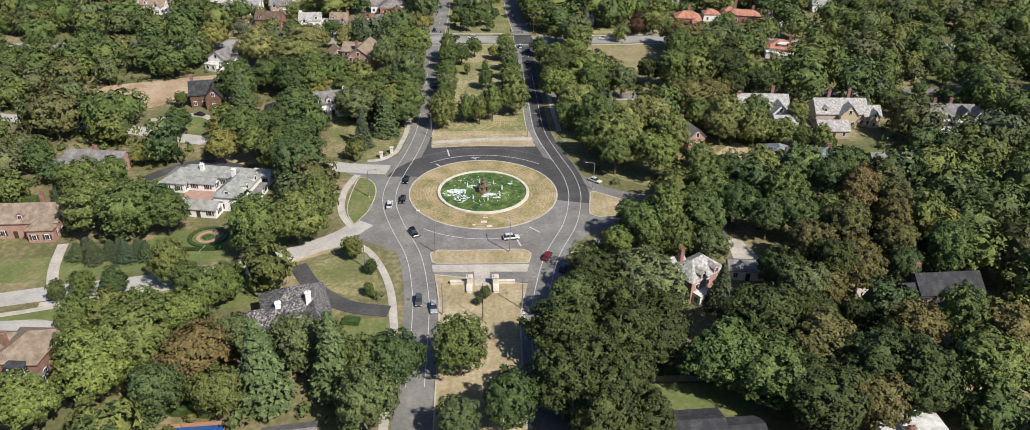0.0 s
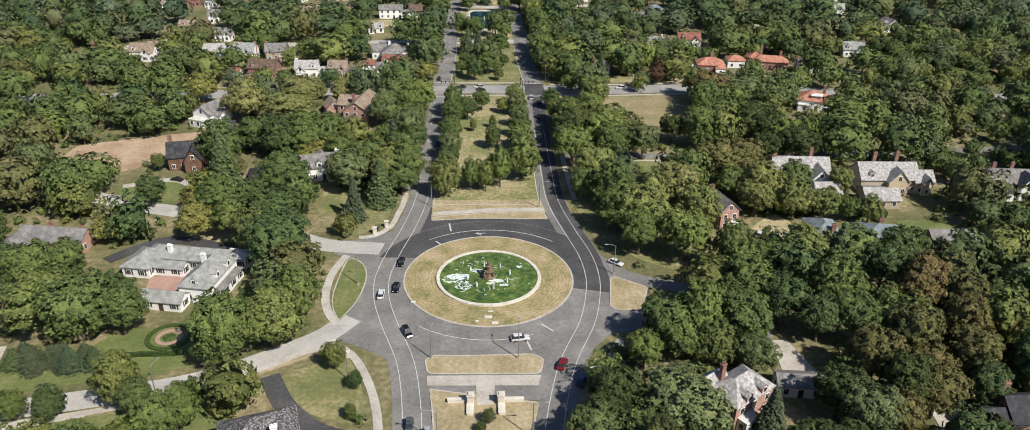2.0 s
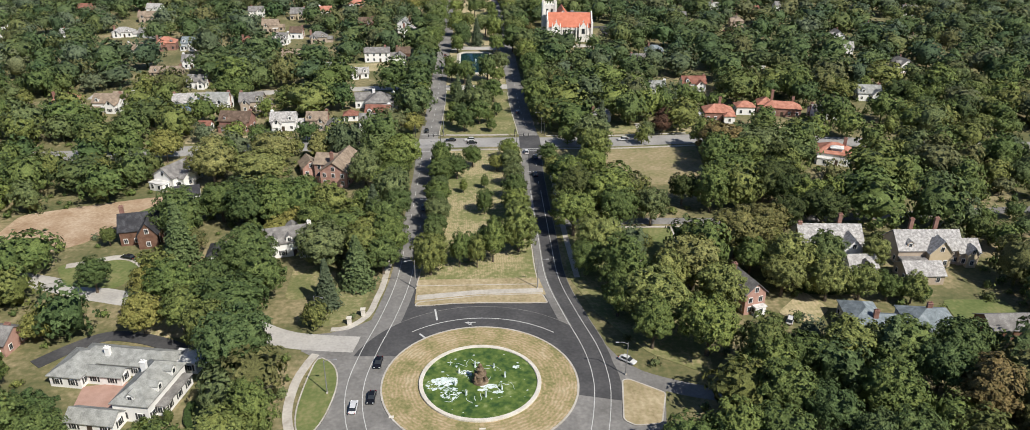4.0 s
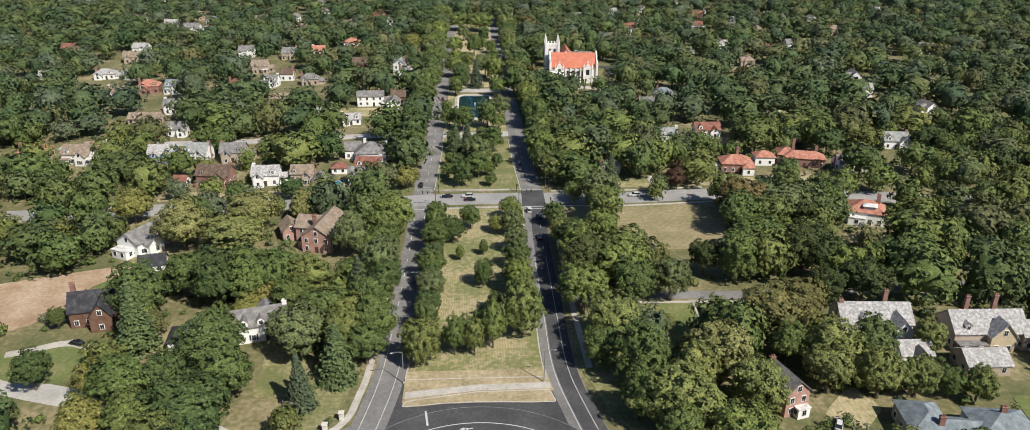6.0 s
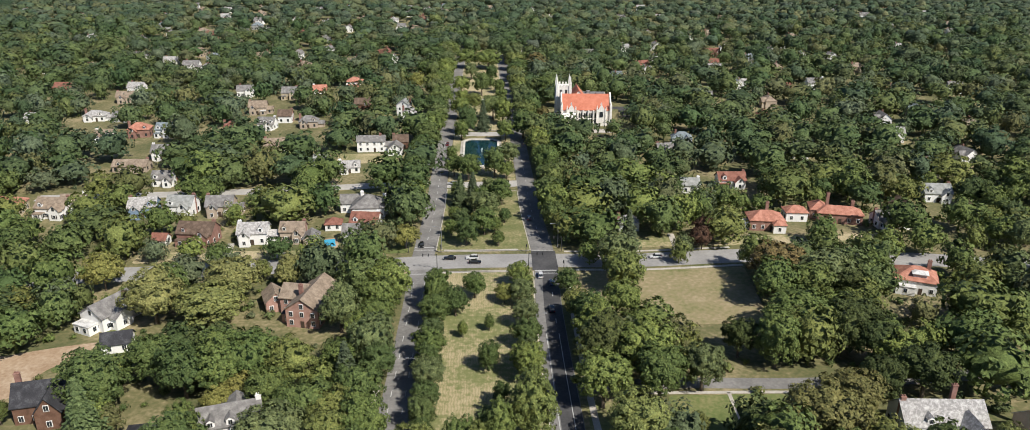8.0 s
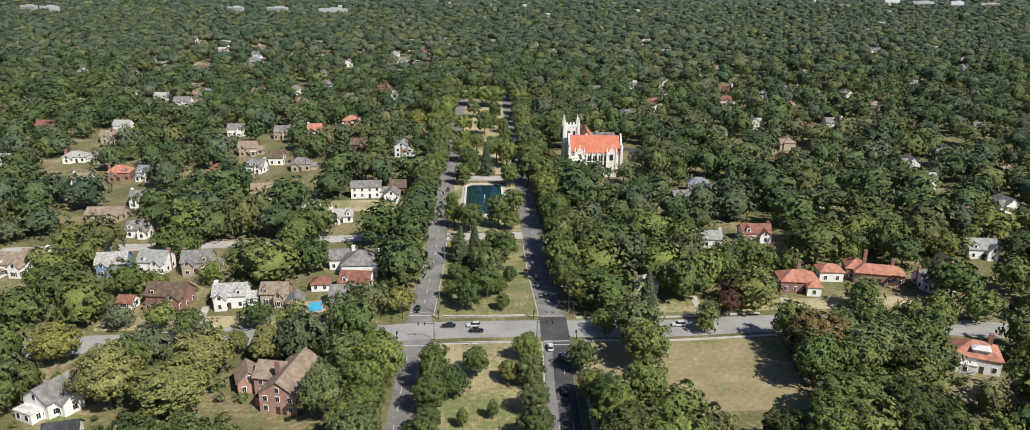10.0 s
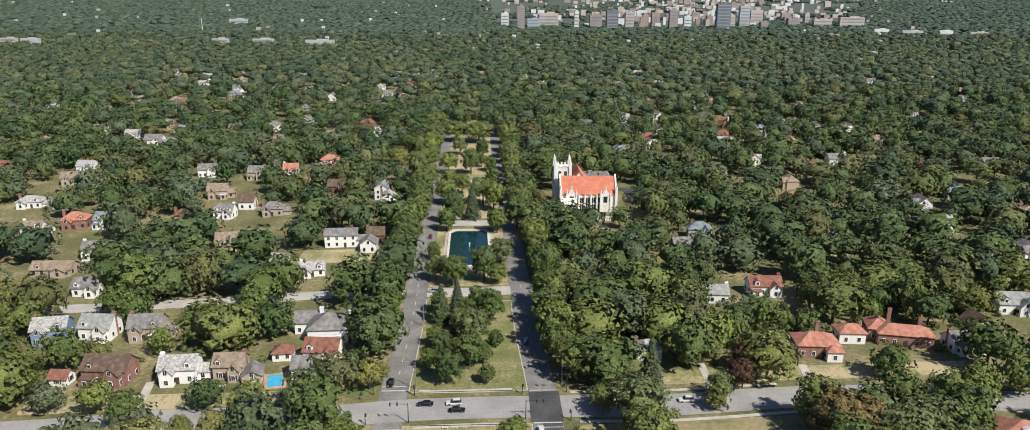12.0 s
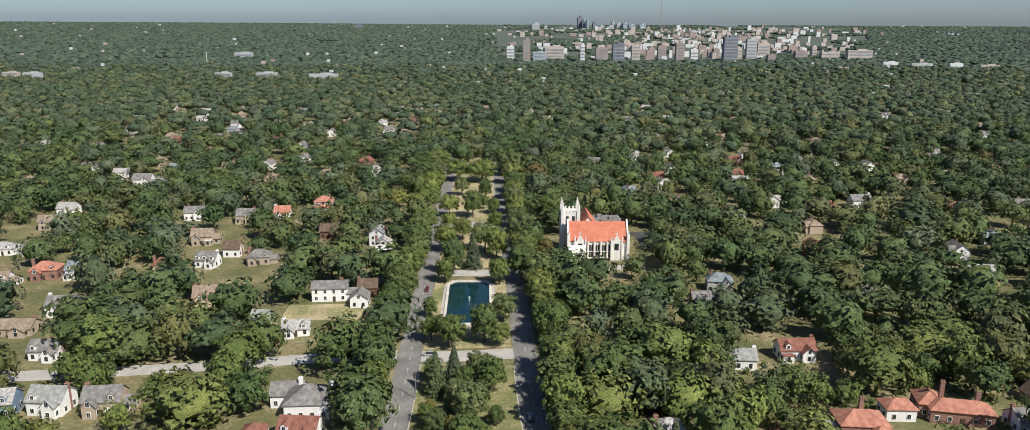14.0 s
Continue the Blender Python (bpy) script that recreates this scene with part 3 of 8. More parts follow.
LAWNS = [
    ("lawn_corner", rounded([(-34.2, -34.8), (-49.6, -42), (-47, -50), (-37.4, -57), (-27.0, -58.8), (-29.6, -46)], 4), THIN, "mown corner lawn with a dry edge"),
    ("lawn_street", rounded([(-53, -47), (-58, -61), (-72, -62), (-74, -50.5), (-62, -47.5)], 3), GREEN, "striped green front lawn"),
    ("lawn_west", rounded([(-99, -43.6), (-99, -34), (-93, -22), (-80, -24), (-66, -22), (-58, -20), (-56, -30), (-70, -38), (-86, -44.5)], 4), GREEN, "green back lawn with a round garden bed"),
    ("lawn_road", rounded([(-135, -50), (-110, -47.5), (-92, -43.6), (-94, -38), (-112, -36), (-135, -38)], 3), GREEN, "green verge lawn along the street"),
    ("lawn_verge", rounded([(-135, -68), (-112, -61), (-90, -56), (-76, -53), (-76, -64), (-135, -80)], 3), GREEN, "green front lawns below the street"),
    ("drive_court", rounded([(-124, -66), (-109.7, -65), (-105, -66), (-99.6, -69), (-102, -73), (-104, -80), (-124, -80)], 2), LIGHT_CONCRETE, "broad pale concrete drive before the house"),
    ("lawn_house", rounded([(-66, -16), (-60, -24), (-56, -22), (-60, 5), (-68, 10)], 3), GREEN, "green side lawn"),
    ("lawn_northwest", rounded([(-94, 22), (-72, 22), (-72, 32), (-92, 32)], 3), MIXED, "dry lawn by the street"),
    ("lawn_loop", rounded([(-122, 50), (-106, 48), (-100, 66), (-118, 68), (-130, 62)], 3), GREEN, "green lawn within the looped drive"),
    ("lawn_spruce", rounded([(-56, 40), (-42, 40), (-44, 60), (-57, 60)], 3), THIN, "dry lawn among spruces"),
    ("lawn_gate", rounded([(-50, 26), (-40, 25.5), (-33, 34), (-31, 50), (-42, 52), (-48, 40)], 3), THIN, "dry verge beside the footpath"),
    ("dirt_lot", rounded([(-160, 100), (-144, 106), (-124, 113), (-112, 116), (-114, 109), (-122, 100), (-122, 92), (-128, 78), (-136, 72), (-160, 66)], 4), DIRT, "bare building plot of pale brown earth"),
    ("lawn_plot", rounded([(-121, 100), (-108, 96), (-102, 112), (-106, 124), (-116, 122), (-113, 112)], 3), GREEN, "green yard beside the bare plot"),
    ("verge_street", rounded([(-40.5, -32.2), (-54, -40.6), (-70, -47.4), (-70, -48.4), (-54, -41.8), (-40.5, -33.4)], 0.4, 2), DRY, "narrow dry verge between street and footpath"),
    ("lawn_lot", rounded([(31.5, 128), (50, 121), (92, 122), (97, 164), (57, 161.5), (32, 161)], 3), LOT, "open lot of patchy dry grass"),
    ("lawn_east", rounded([(50, 83), (51.5, 60), (54, 50), (64, 52), (66, 66), (84, 66), (96, 78), (97, 83)], 2), GREEN, "green front lawn with a path"),
    ("lawn_shade", rounded([(27.5, 50), (33, 30), (44, 10), (58, 0), (60, 14), (48, 40), (45, 78), (28, 82)], 3), THIN, "dry ground under street trees"),
    ("drive_gravel", rounded([(71, -31), (69, -49.5), (80, -50), (77, -40), (75, -31)], 1), CONCRETE, "pale gravel drive"),
    ("drive_paved", rounded([(98, -57), (104.5, -58), (103, -68), (97, -68)], 1), CONCRETE, "pale paved drive beside the house"),
    ("lawn_brick", rounded([(84, 28), (96, 40), (100, 30), (92, 22)], 2), MIXED, "worn back yard"),
    ("lawn_square", rounded([(133, 22), (135, 33.5), (153, 33), (153, 22)], 2), GREEN, "green lawn"),
    ("lawn_south", rounded([(34, -93), (58, -93), (58, -103), (36, -103)], 2), GREEN, "green fenced back yard"),
    ("lawn_fenced", rounded([(103, -95), (124, -95), (124, -110), (107, -110)], 2), MIXED, "dry fenced yard"),
    ("lawn_median_side", rounded([(-25.0, -67), (-24.4, -82), (-36, -82), (-36, -67)], 2), GREEN, "narrow green lawn beside the footpath"),
    ("lawn_south_cross", rounded([(-27, 180), (-36, 179), (-42, 184), (-42, 192), (-27, 196)], 2), GREEN, "green corner lawn at the signals"),
    ("lawn_row", rounded([(-128, 172), (-45, 176), (-45, 183), (-128, 182)], 2), MIXED, "front lawns along the cross street"),
    ("lawn_row_east", rounded([(60, 183), (168, 186), (168, 195), (60, 192)], 2), MIXED, "front lawns along the cross street"),
    ("lawn_white_house", rounded([(-76, 296), (-44, 296), (-44, 314), (-76, 313)], 2), MIXED, "dry yard before the white house"),
]
for i, (key, outline, mat, label) in enumerate(LAWNS):
    patch(key, outline, mat, label, 0.03 + 0.004 * i, "drive" if "drive" in key else "lawn")
BRICKWALK = material("worn brick paving", [(0.16, 0.08, 0.06), (0.24, 0.12, 0.09), (0.31, 0.18, 0.14)], 0.6, 0.9, 14, 0.3)
DRIVES = [
    ("drive_black", [(-51.4, -42.4), (-46, -52), (-40, -58.5), (-34, -62.2), (-24.8, -64.2)], 2.3, TAR, "black asphalt drive curving through the lawn"),
    ("drive_loop", [(-101, 54), (-103, 61), (-109, 66.5), (-115, 67), (-121, 64), (-127, 62)], 1.5, CONCRETE, "pale looped drive"),
    ("drive_north", [(-111, 11), (-105, 18), (-98, 23), (-88, 21.5), (-79, 17.5), (-68, 12.5)], 2.2, TAR, "dark asphalt drive behind the white house"),
    ("walk_street", [(-122, -64), (-112.1, -61.3), (-107.3, -59.8), (-98, -57.2), (-88, -54.5)], 0.8, CONCRETE, "pale concrete footpath along the street"),
    ("drive_side", [(-119, -30), (-116, -42), (-112, -52)], 1.4, CONCRETE, "pale concrete drive"),
    ("drive_wall", [(27.5, -39.5), (33, -45), (38.5, -50)], 0.9, BRICKWALK, "red brick walk to the house"),
    ("drive_house", [(-76, 176), (-75, 188)], 1.6, CONCRETE, "pale concrete drive to the garage"),
    ("drive_row", [(-95, 176), (-97, 190)], 1.3, CONCRETE, "pale concrete drive between houses"),
    ("drive_east", [(76, 180), (77, 196)], 1.2, CONCRETE, "pale concrete front walk"),
    ("drive_east_far", [(108, 182), (110, 194)], 1.4, CONCRETE, "pale concrete front walk"),
]
for i, (key, pts, half, mat, label) in enumerate(DRIVES):
    bm = bmesh.new()
    ribbon(bm, smooth_line(pts, 2.0), -half, half, 0.0, 0.165 + 0.004 * i)
    tagged(part(key, bm, mat), label, "drive", kind="structure")

# ---- fountain in the round green ----
WATER = material("green pool water", [(0.035, 0.075, 0.022), (0.075, 0.125, 0.03), (0.12, 0.17, 0.04), (0.22, 0.27, 0.10)], 0.2, 0.1, 4, 0.25, detail=8.0, spread=(0.36, 0.66))
FOAM = material("white foam", [(0.34, 0.44, 0.38), (0.62, 0.70, 0.67), (0.80, 0.84, 0.82)], 1.2, 0.6, 5, 0.3)
fountain = empty("fountain", pose(0, 0, 0), "round stone-rimmed fountain pool with green water and a sculpted centre", "fountain")
bm = bmesh.new()
ring(bm, 0, 0, 13.9, 14.9, 0.0, 0.62)
bmesh.ops.bevel(bm, geom=[e for e in bm.edges if all(v.co.z > 0.6 for v in e.verts)], offset=0.08, segments=2, affect="EDGES")
part("basin_rim", bm, STONE, fountain, "pale limestone rim")
bm = bmesh.new()
slab(bm, ring_points(0, 0, 13.95, 13.95, 96), 0.0, 0.36)
part("water", bm, WATER, fountain, "green algae-tinted water")
bm = bmesh.new()
for k, (z0, z1, r0, r1) in enumerate([(0.3, 0.9, 2.1, 1.9), (0.9, 2.4, 1.5, 1.1), (2.4, 2.7, 1.5, 1.4), (2.7, 3.9, 0.8, 0.55), (3.9, 4.2, 1.0, 0.85), (4.2, 5.1, 0.4, 0.5), (5.1, 5.6, 0.45, 0.1)]):
    tube(bm, (0, 0, z0), (0, 0, z1), r0, r1, 14)
for k in range(4):
    a = radians(45 + 90 * k)
    c, s = math.cos(a), math.sin(a)
    tube(bm, (1.2 * c, 1.2 * s, 0.8), (1.9 * c, 1.9 * s, 1.7), 0.45, 0.3, 8)
    tube(bm, (1.9 * c, 1.9 * s, 1.6), (1.6 * c, 1.6 * s, 2.5), 0.3, 0.2, 8)
    tube(bm, (1.6 * c, 1.6 * s, 2.4), (2.1 * c, 2.1 * s, 2.6), 0.22, 0.12, 8)
part("centrepiece", bm, BRONZE, fountain, "tiered bronze and stone centrepiece")
rng = random.Random(5)


def jet(x, y, h):
    bm = bmesh.new()
    for i in range(9):
        a, r = rng.uniform(0, 6.28), rng.uniform(0.0, 0.25)
        tube(bm, (x + r * math.cos(a) * 0.3, y + r * math.sin(a) * 0.3, 0.36), (x + r * math.cos(a), y + r * math.sin(a), 0.36 + h * rng.uniform(0.5, 1)), 0.24, 0.04, 5)
    part("water_jet", bm, FOAM, fountain, "white jet of water")


for k in range(8):
    a = radians(12 + 45 * k)
    jet(6.2 * math.cos(a), 6.2 * math.sin(a), 1.7)


bm = bmesh.new()
r = random.Random(8)
for cx, cy, rx, ry, n in [(-8.6, 0.2, 3.2, 1.5, 260), (-10.6, -1.0, 2.4, 2.2, 110), (-7.0, -4.6, 2.4, 2.4, 90), (2.2, -2.2, 1.9, 0.8, 90), (0.4, -3.4, 1.2, 0.4, 40), (4.2, -4.4, 1.2, 0.5, 40), (-3.6, 3.6, 1.4, 0.7, 30), (9.0, 5.4, 0.8, 0.6, 24), (0, 0, 12.5, 12.5, 50)]:
    for i in range(n):
        a, q = r.uniform(0, 6.28), math.sqrt(r.random())
        x, y, s = cx + rx * q * math.cos(a), cy + ry * q * math.sin(a), r.uniform(0.05, 0.28)
        k = r.randint(5, 8)
        slab(bm, [(x + s * r.uniform(0.5, 1.3) * math.cos(6.28 * j / k) * 1.6, y + s * r.uniform(0.5, 1.3) * math.sin(6.28 * j / k)) for j in range(k)], 0.35, 0.366 + 0.03 * r.random())
# long threads of foam drifting over the pool
for k in range(26):
    x, y, a = r.uniform(-11, 10), r.uniform(-9, 9), r.uniform(0, 6.28)
    if math.hypot(x, y) > 10.5 or math.hypot(x, y) < 2.6:
        continue
    pts = [(x, y)]
    for i in range(r.randint(2, 4)):
        a += r.uniform(-0.8, 0.8)
        pts.append((pts[-1][0] + 0.9 * math.cos(a), pts[-1][1] + 0.9 * math.sin(a)))
    ribbon(bm, smooth_line(pts, 0.4), -0.05, r.uniform(0.02, 0.1), 0.35, 0.375)
tagged(part("foam", bm, FOAM, fountain, "white churned foam on the water"), kind="stuff")

# ---- pond in the far median ----
DEEP = material("dark pond water", [(0.004, 0.022, 0.030), (0.008, 0.035, 0.042), (0.014, 0.05, 0.05)], 0.15, 0.08, 6, 0.1)
pond = empty("pond", pose(0, 0, 0), "rectangular dark blue-green reflecting pond with a pale stone rim", "pond")
outline = rounded([(-9.0, 290), (9.2, 290), (9.2, 337), (6.5, 340.5), (-6.5, 340.5), (-9.0, 337)], 1.0, 3)
bm = bmesh.new()
slab(bm, outline, 0.0, 0.12)
part("water", bm, DEEP, pond, "dark still water")
bm = bmesh.new()
line = [Vector(q) for q in outline] + [Vector(outline[0])]
ribbon(bm, line, -0.1, 1.0, 0.0, 0.55)
part("rim", bm, STONE, pond, "pale limestone rim")
bm = bmesh.new()
for i in range(7):
    tube(bm, (0.4, 316, 0.1), (0.4 + rng.uniform(-0.4, 0.4), 316 + rng.uniform(-0.4, 0.4), rng.uniform(1.5, 3.0)), 0.25, 0.08, 6)
part("water_jet", bm, FOAM, pond, "small white fountain jet")
bm = bmesh.new()
outer = rounded([(-11.4, 287), (11.6, 287), (11.6, 338), (8, 344), (-8, 344), (-11.4, 338)], 2.0, 3)
slab(bm, outer, 0.0, 0.09)
tagged(part("path_pond", bm, CONCRETE), "pale stone paving round the pond", "path", kind="structure")
for name, pts in (("lawn_pond_west", [(-15.8, 266), (-11.5, 266), (-11.5, 349), (-15.8, 349)]), ("lawn_pond_east", [(11.7, 267), (16.8, 267), (16.8, 349), (11.7, 349)]), ("lawn_pond_south", [(-11.4, 266), (11.6, 267), (11.6, 286.9), (-11.4, 286.9)])):
    bm = bmesh.new()
    slab(bm, pts, 0.0, 0.13)
    tagged(part(name, bm, MIXED), "grass beside the pond paving", "lawn", kind="structure")

# ---- houses ----
def roof_mat(name, a, b):
    m = material("roof " + name, [tuple(0.68 * c for c in a), a, b], 0.6, 0.9, 7, 0.5, spread=(0.38, 0.64))
    return m


ROOFS = {
    "grey": roof_mat("grey", (0.20, 0.19, 0.18), (0.30, 0.29, 0.27)),
    "pale": material("roof pale slate", [(0.24, 0.23, 0.22), (0.36, 0.345, 0.325), (0.55, 0.535, 0.51)], 1.3, 0.9, 4, 0.5, spread=(0.40, 0.62)),
    "dark": roof_mat("charcoal", (0.045, 0.045, 0.05), (0.085, 0.085, 0.09)),
    "slate": material("roof mottled slate", [(0.045, 0.045, 0.05), (0.11, 0.105, 0.105), (0.38, 0.35, 0.33)], 2.2, 0.9, 3, 0.5, spread=(0.44, 0.58)),
    "brown": roof_mat("brown", (0.13, 0.09, 0.065), (0.20, 0.145, 0.11)),
    "tan": roof_mat("tan", (0.27, 0.21, 0.155), (0.36, 0.29, 0.22)),
    "red": roof_mat("red clay", (0.43, 0.19, 0.13), (0.54, 0.27, 0.195)),
    "rust": roof_mat("faded red", (0.24, 0.105, 0.075), (0.31, 0.15, 0.115)),
    "blue": roof_mat("blue grey", (0.20, 0.235, 0.25), (0.31, 0.345, 0.355)),
    "sage": roof_mat("sage grey", (0.29, 0.295, 0.275), (0.38, 0.385, 0.36)),
    "white": roof_mat("white membrane", (0.62, 0.61, 0.58), (0.75, 0.74, 0.71)),
}
BRICK = material("red brick", [(0.19, 0.10, 0.078), (0.27, 0.148, 0.115), (0.34, 0.21, 0.168)], 0.6, 0.9, 22, 0.4)
WALLS = {
    "white": material("white siding", [(0.74, 0.73, 0.70), (0.83, 0.82, 0.79)], 0.4, 0.8, 9, 0.2),
    "brick": BRICK,
    "brown": material("brown brick", [(0.10, 0.055, 0.035), (0.165, 0.09, 0.06), (0.21, 0.13, 0.09)], 0.6, 0.9, 22, 0.4),
    "pink": material("pale brick", [(0.34, 0.19, 0.145), (0.42, 0.25, 0.20), (0.48, 0.31, 0.25)], 0.6, 0.9, 22, 0.4),
    "cream": material("cream stucco", [(0.46, 0.38, 0.25), (0.56, 0.47, 0.33)], 0.4, 0.9, 9, 0.3),
    "tan": material("tan stucco", [(0.36, 0.29, 0.22), (0.46, 0.38, 0.30)], 0.4, 0.9, 9, 0.3),
    "grey": material("grey siding", [(0.33, 0.33, 0.32), (0.43, 0.43, 0.42)], 0.4, 0.9, 9, 0.2),
    "blue": material("blue siding", [(0.16, 0.23, 0.32), (0.23, 0.31, 0.41)], 0.4, 0.9, 9, 0.2),
}
TIMBER = material("dark timber", [(0.05, 0.035, 0.025), (0.09, 0.065, 0.045)], 1.0, 0.8, 8, 0.2)
bm = bmesh.new()
box(bm, 0, 0.05, -0.9, 1.35, 0.14, 1.8, 0.03)
WINDOW = as_mesh("window", bm, WHITE)
bm = bmesh.new()
box(bm, 0, 0, -0.75, 0.5, 0.05, 1.5, 0.015)
PANE = as_mesh("pane", bm, GLASS)
bm = bmesh.new()
box(bm, 0, 0.05, 0, 1.2, 0.16, 2.3, 0.03)
DOOR = as_mesh("door", bm, TIMBER)
bm = bmesh.new()
box(bm, 0, 0.03, -0.8, 1.15, 0.14, 1.6, 0.02)
PLAIN_WINDOW = as_mesh("window", bm, GLASS)
KEEP_OUT = []
HOUSE_AT = []


def wall_mesh(bm, w, d, h, kind, rise):
    """Walls of one block, with its gables."""
    x, y = w / 2, d / 2
    low = [bm.verts.new(p) for p in ((-x, -y, -0.1), (x, -y, -0.1), (x, y, -0.1), (-x, y, -0.1))]
    top = [bm.verts.new((v.co.x, v.co.y, h)) for v in low]
    for i in range(4):
        j = (i + 1) % 4
        bm.faces.new((low[i], low[j], top[j], top[i]))
    if kind == "gx":
        a, b = bm.verts.new((-x, 0, h + rise)), bm.verts.new((x, 0, h + rise))
        bm.faces.new((top[3], top[0], a)), bm.faces.new((top[1], top[2], b))
    elif kind == "gy":
        a, b = bm.verts.new((0, -y, h + rise)), bm.verts.new((0, y, h + rise))
        bm.faces.new((top[0], top[1], a)), bm.faces.new((top[2], top[3], b))
    else:
        bm.faces.new(top)


def roof_mesh(bm, w, d, h, kind, rise, over=0.45, thick=0.22):
    """A solid roof over one block: gable along x or y, hip or flat."""
    x, y = w / 2 + over, d / 2 + over
    if kind == "flat":
        box(bm, 0, 0, h - 0.1, 2 * x - 0.5, 2 * y - 0.5, 0.3, 0.04)
        return
    if kind in ("gx", "gy"):
        span, run = (y, x) if kind == "gx" else (x, y)
        drop = over * rise / (span - over)
        prof = [(-span, h - drop), (0, h + rise), (span, h - drop), (span, h - drop + thick), (0, h + rise + thick), (-span, h - drop + thick)]
        ends = []
        for s in (-run, run):
            ends.append([bm.verts.new((s, p, z) if kind == "gx" else (p, s, z)) for p, z in prof])
        for i in range(6):
            j = (i + 1) % 6
            bm.faces.new((ends[0][i], ends[0][j], ends[1][j], ends[1][i]))
        for e in ends:
            bm.faces.new(e[0:2] + e[4:6]), bm.faces.new(e[1:5])
    else:
        e = [bm.verts.new(p) for p in ((-x, -y, h - 0.1), (x, -y, h - 0.1), (x, y, h - 0.1), (-x, y, h - 0.1))]
        f = [bm.verts.new((v.co.x, v.co.y, h + 0.12)) for v in e]
        run = max(abs(x - y), 0.4)
        r = [bm.verts.new((-run, 0, h + rise + 0.12)), bm.verts.new((run, 0, h + rise + 0.12))] if x >= y else [bm.verts.new((0, -run, h + rise + 0.12)), bm.verts.new((0, run, h + rise + 0.12))]
        bm.faces.new(e)
        for i in range(4):
            j = (i + 1) % 4
            bm.faces.new((e[i], e[j], f[j], f[i]))
        if x >= y:
            bm.faces.new((f[0], f[1], r[1], r[0])), bm.faces.new((f[2], f[3], r[0], r[1])), bm.faces.new((f[1], f[2], r[1])), bm.faces.new((f[3], f[0], r[0]))
        else:
            bm.faces.new((f[0], f[1], r[0])), bm.faces.new((f[1], f[2], r[1], r[0])), bm.faces.new((f[2], f[3], r[1])), bm.faces.new((f[3], f[0], r[0], r[1]))
    bmesh.ops.recalc_face_normals(bm, faces=bm.faces)


bm = bmesh.new()
box(bm, 0, 0.04, -0.85, 0.45, 0.1, 1.7, 0.02)
SHUTTER = as_mesh("shutter", bm, DARK_METAL)


def dormer(e, x, y, z, turn, wall, roof):
    """A small gabled dormer with its window, facing turn degrees from the house's front."""
    m = pose(x, y, z, 0, 0, turn)
    bm = bmesh.new()
    wall_mesh(bm, 1.9, 2.6, 1.5, "gy", 0.8)
    bmesh.ops.transform(bm, matrix=m, verts=bm.verts)
    part("dormer", bm, WALLS[wall], e)
    bm = bmesh.new()
    roof_mesh(bm, 1.9, 2.6, 1.5, "gy", 0.8, 0.2, 0.12)
    bmesh.ops.transform(bm, matrix=m, verts=bm.verts)
    part("dormer_roof", bm, ROOFS[roof], e)
    win = share("window", WINDOW, e, m @ pose(0, -1.36, 0.85) @ Matrix.Diagonal((0.85, 1, 0.75, 1)))
    for sx in (-0.28, 0.28):
        share("pane", PANE, win, pose(sx, -0.03, 0))


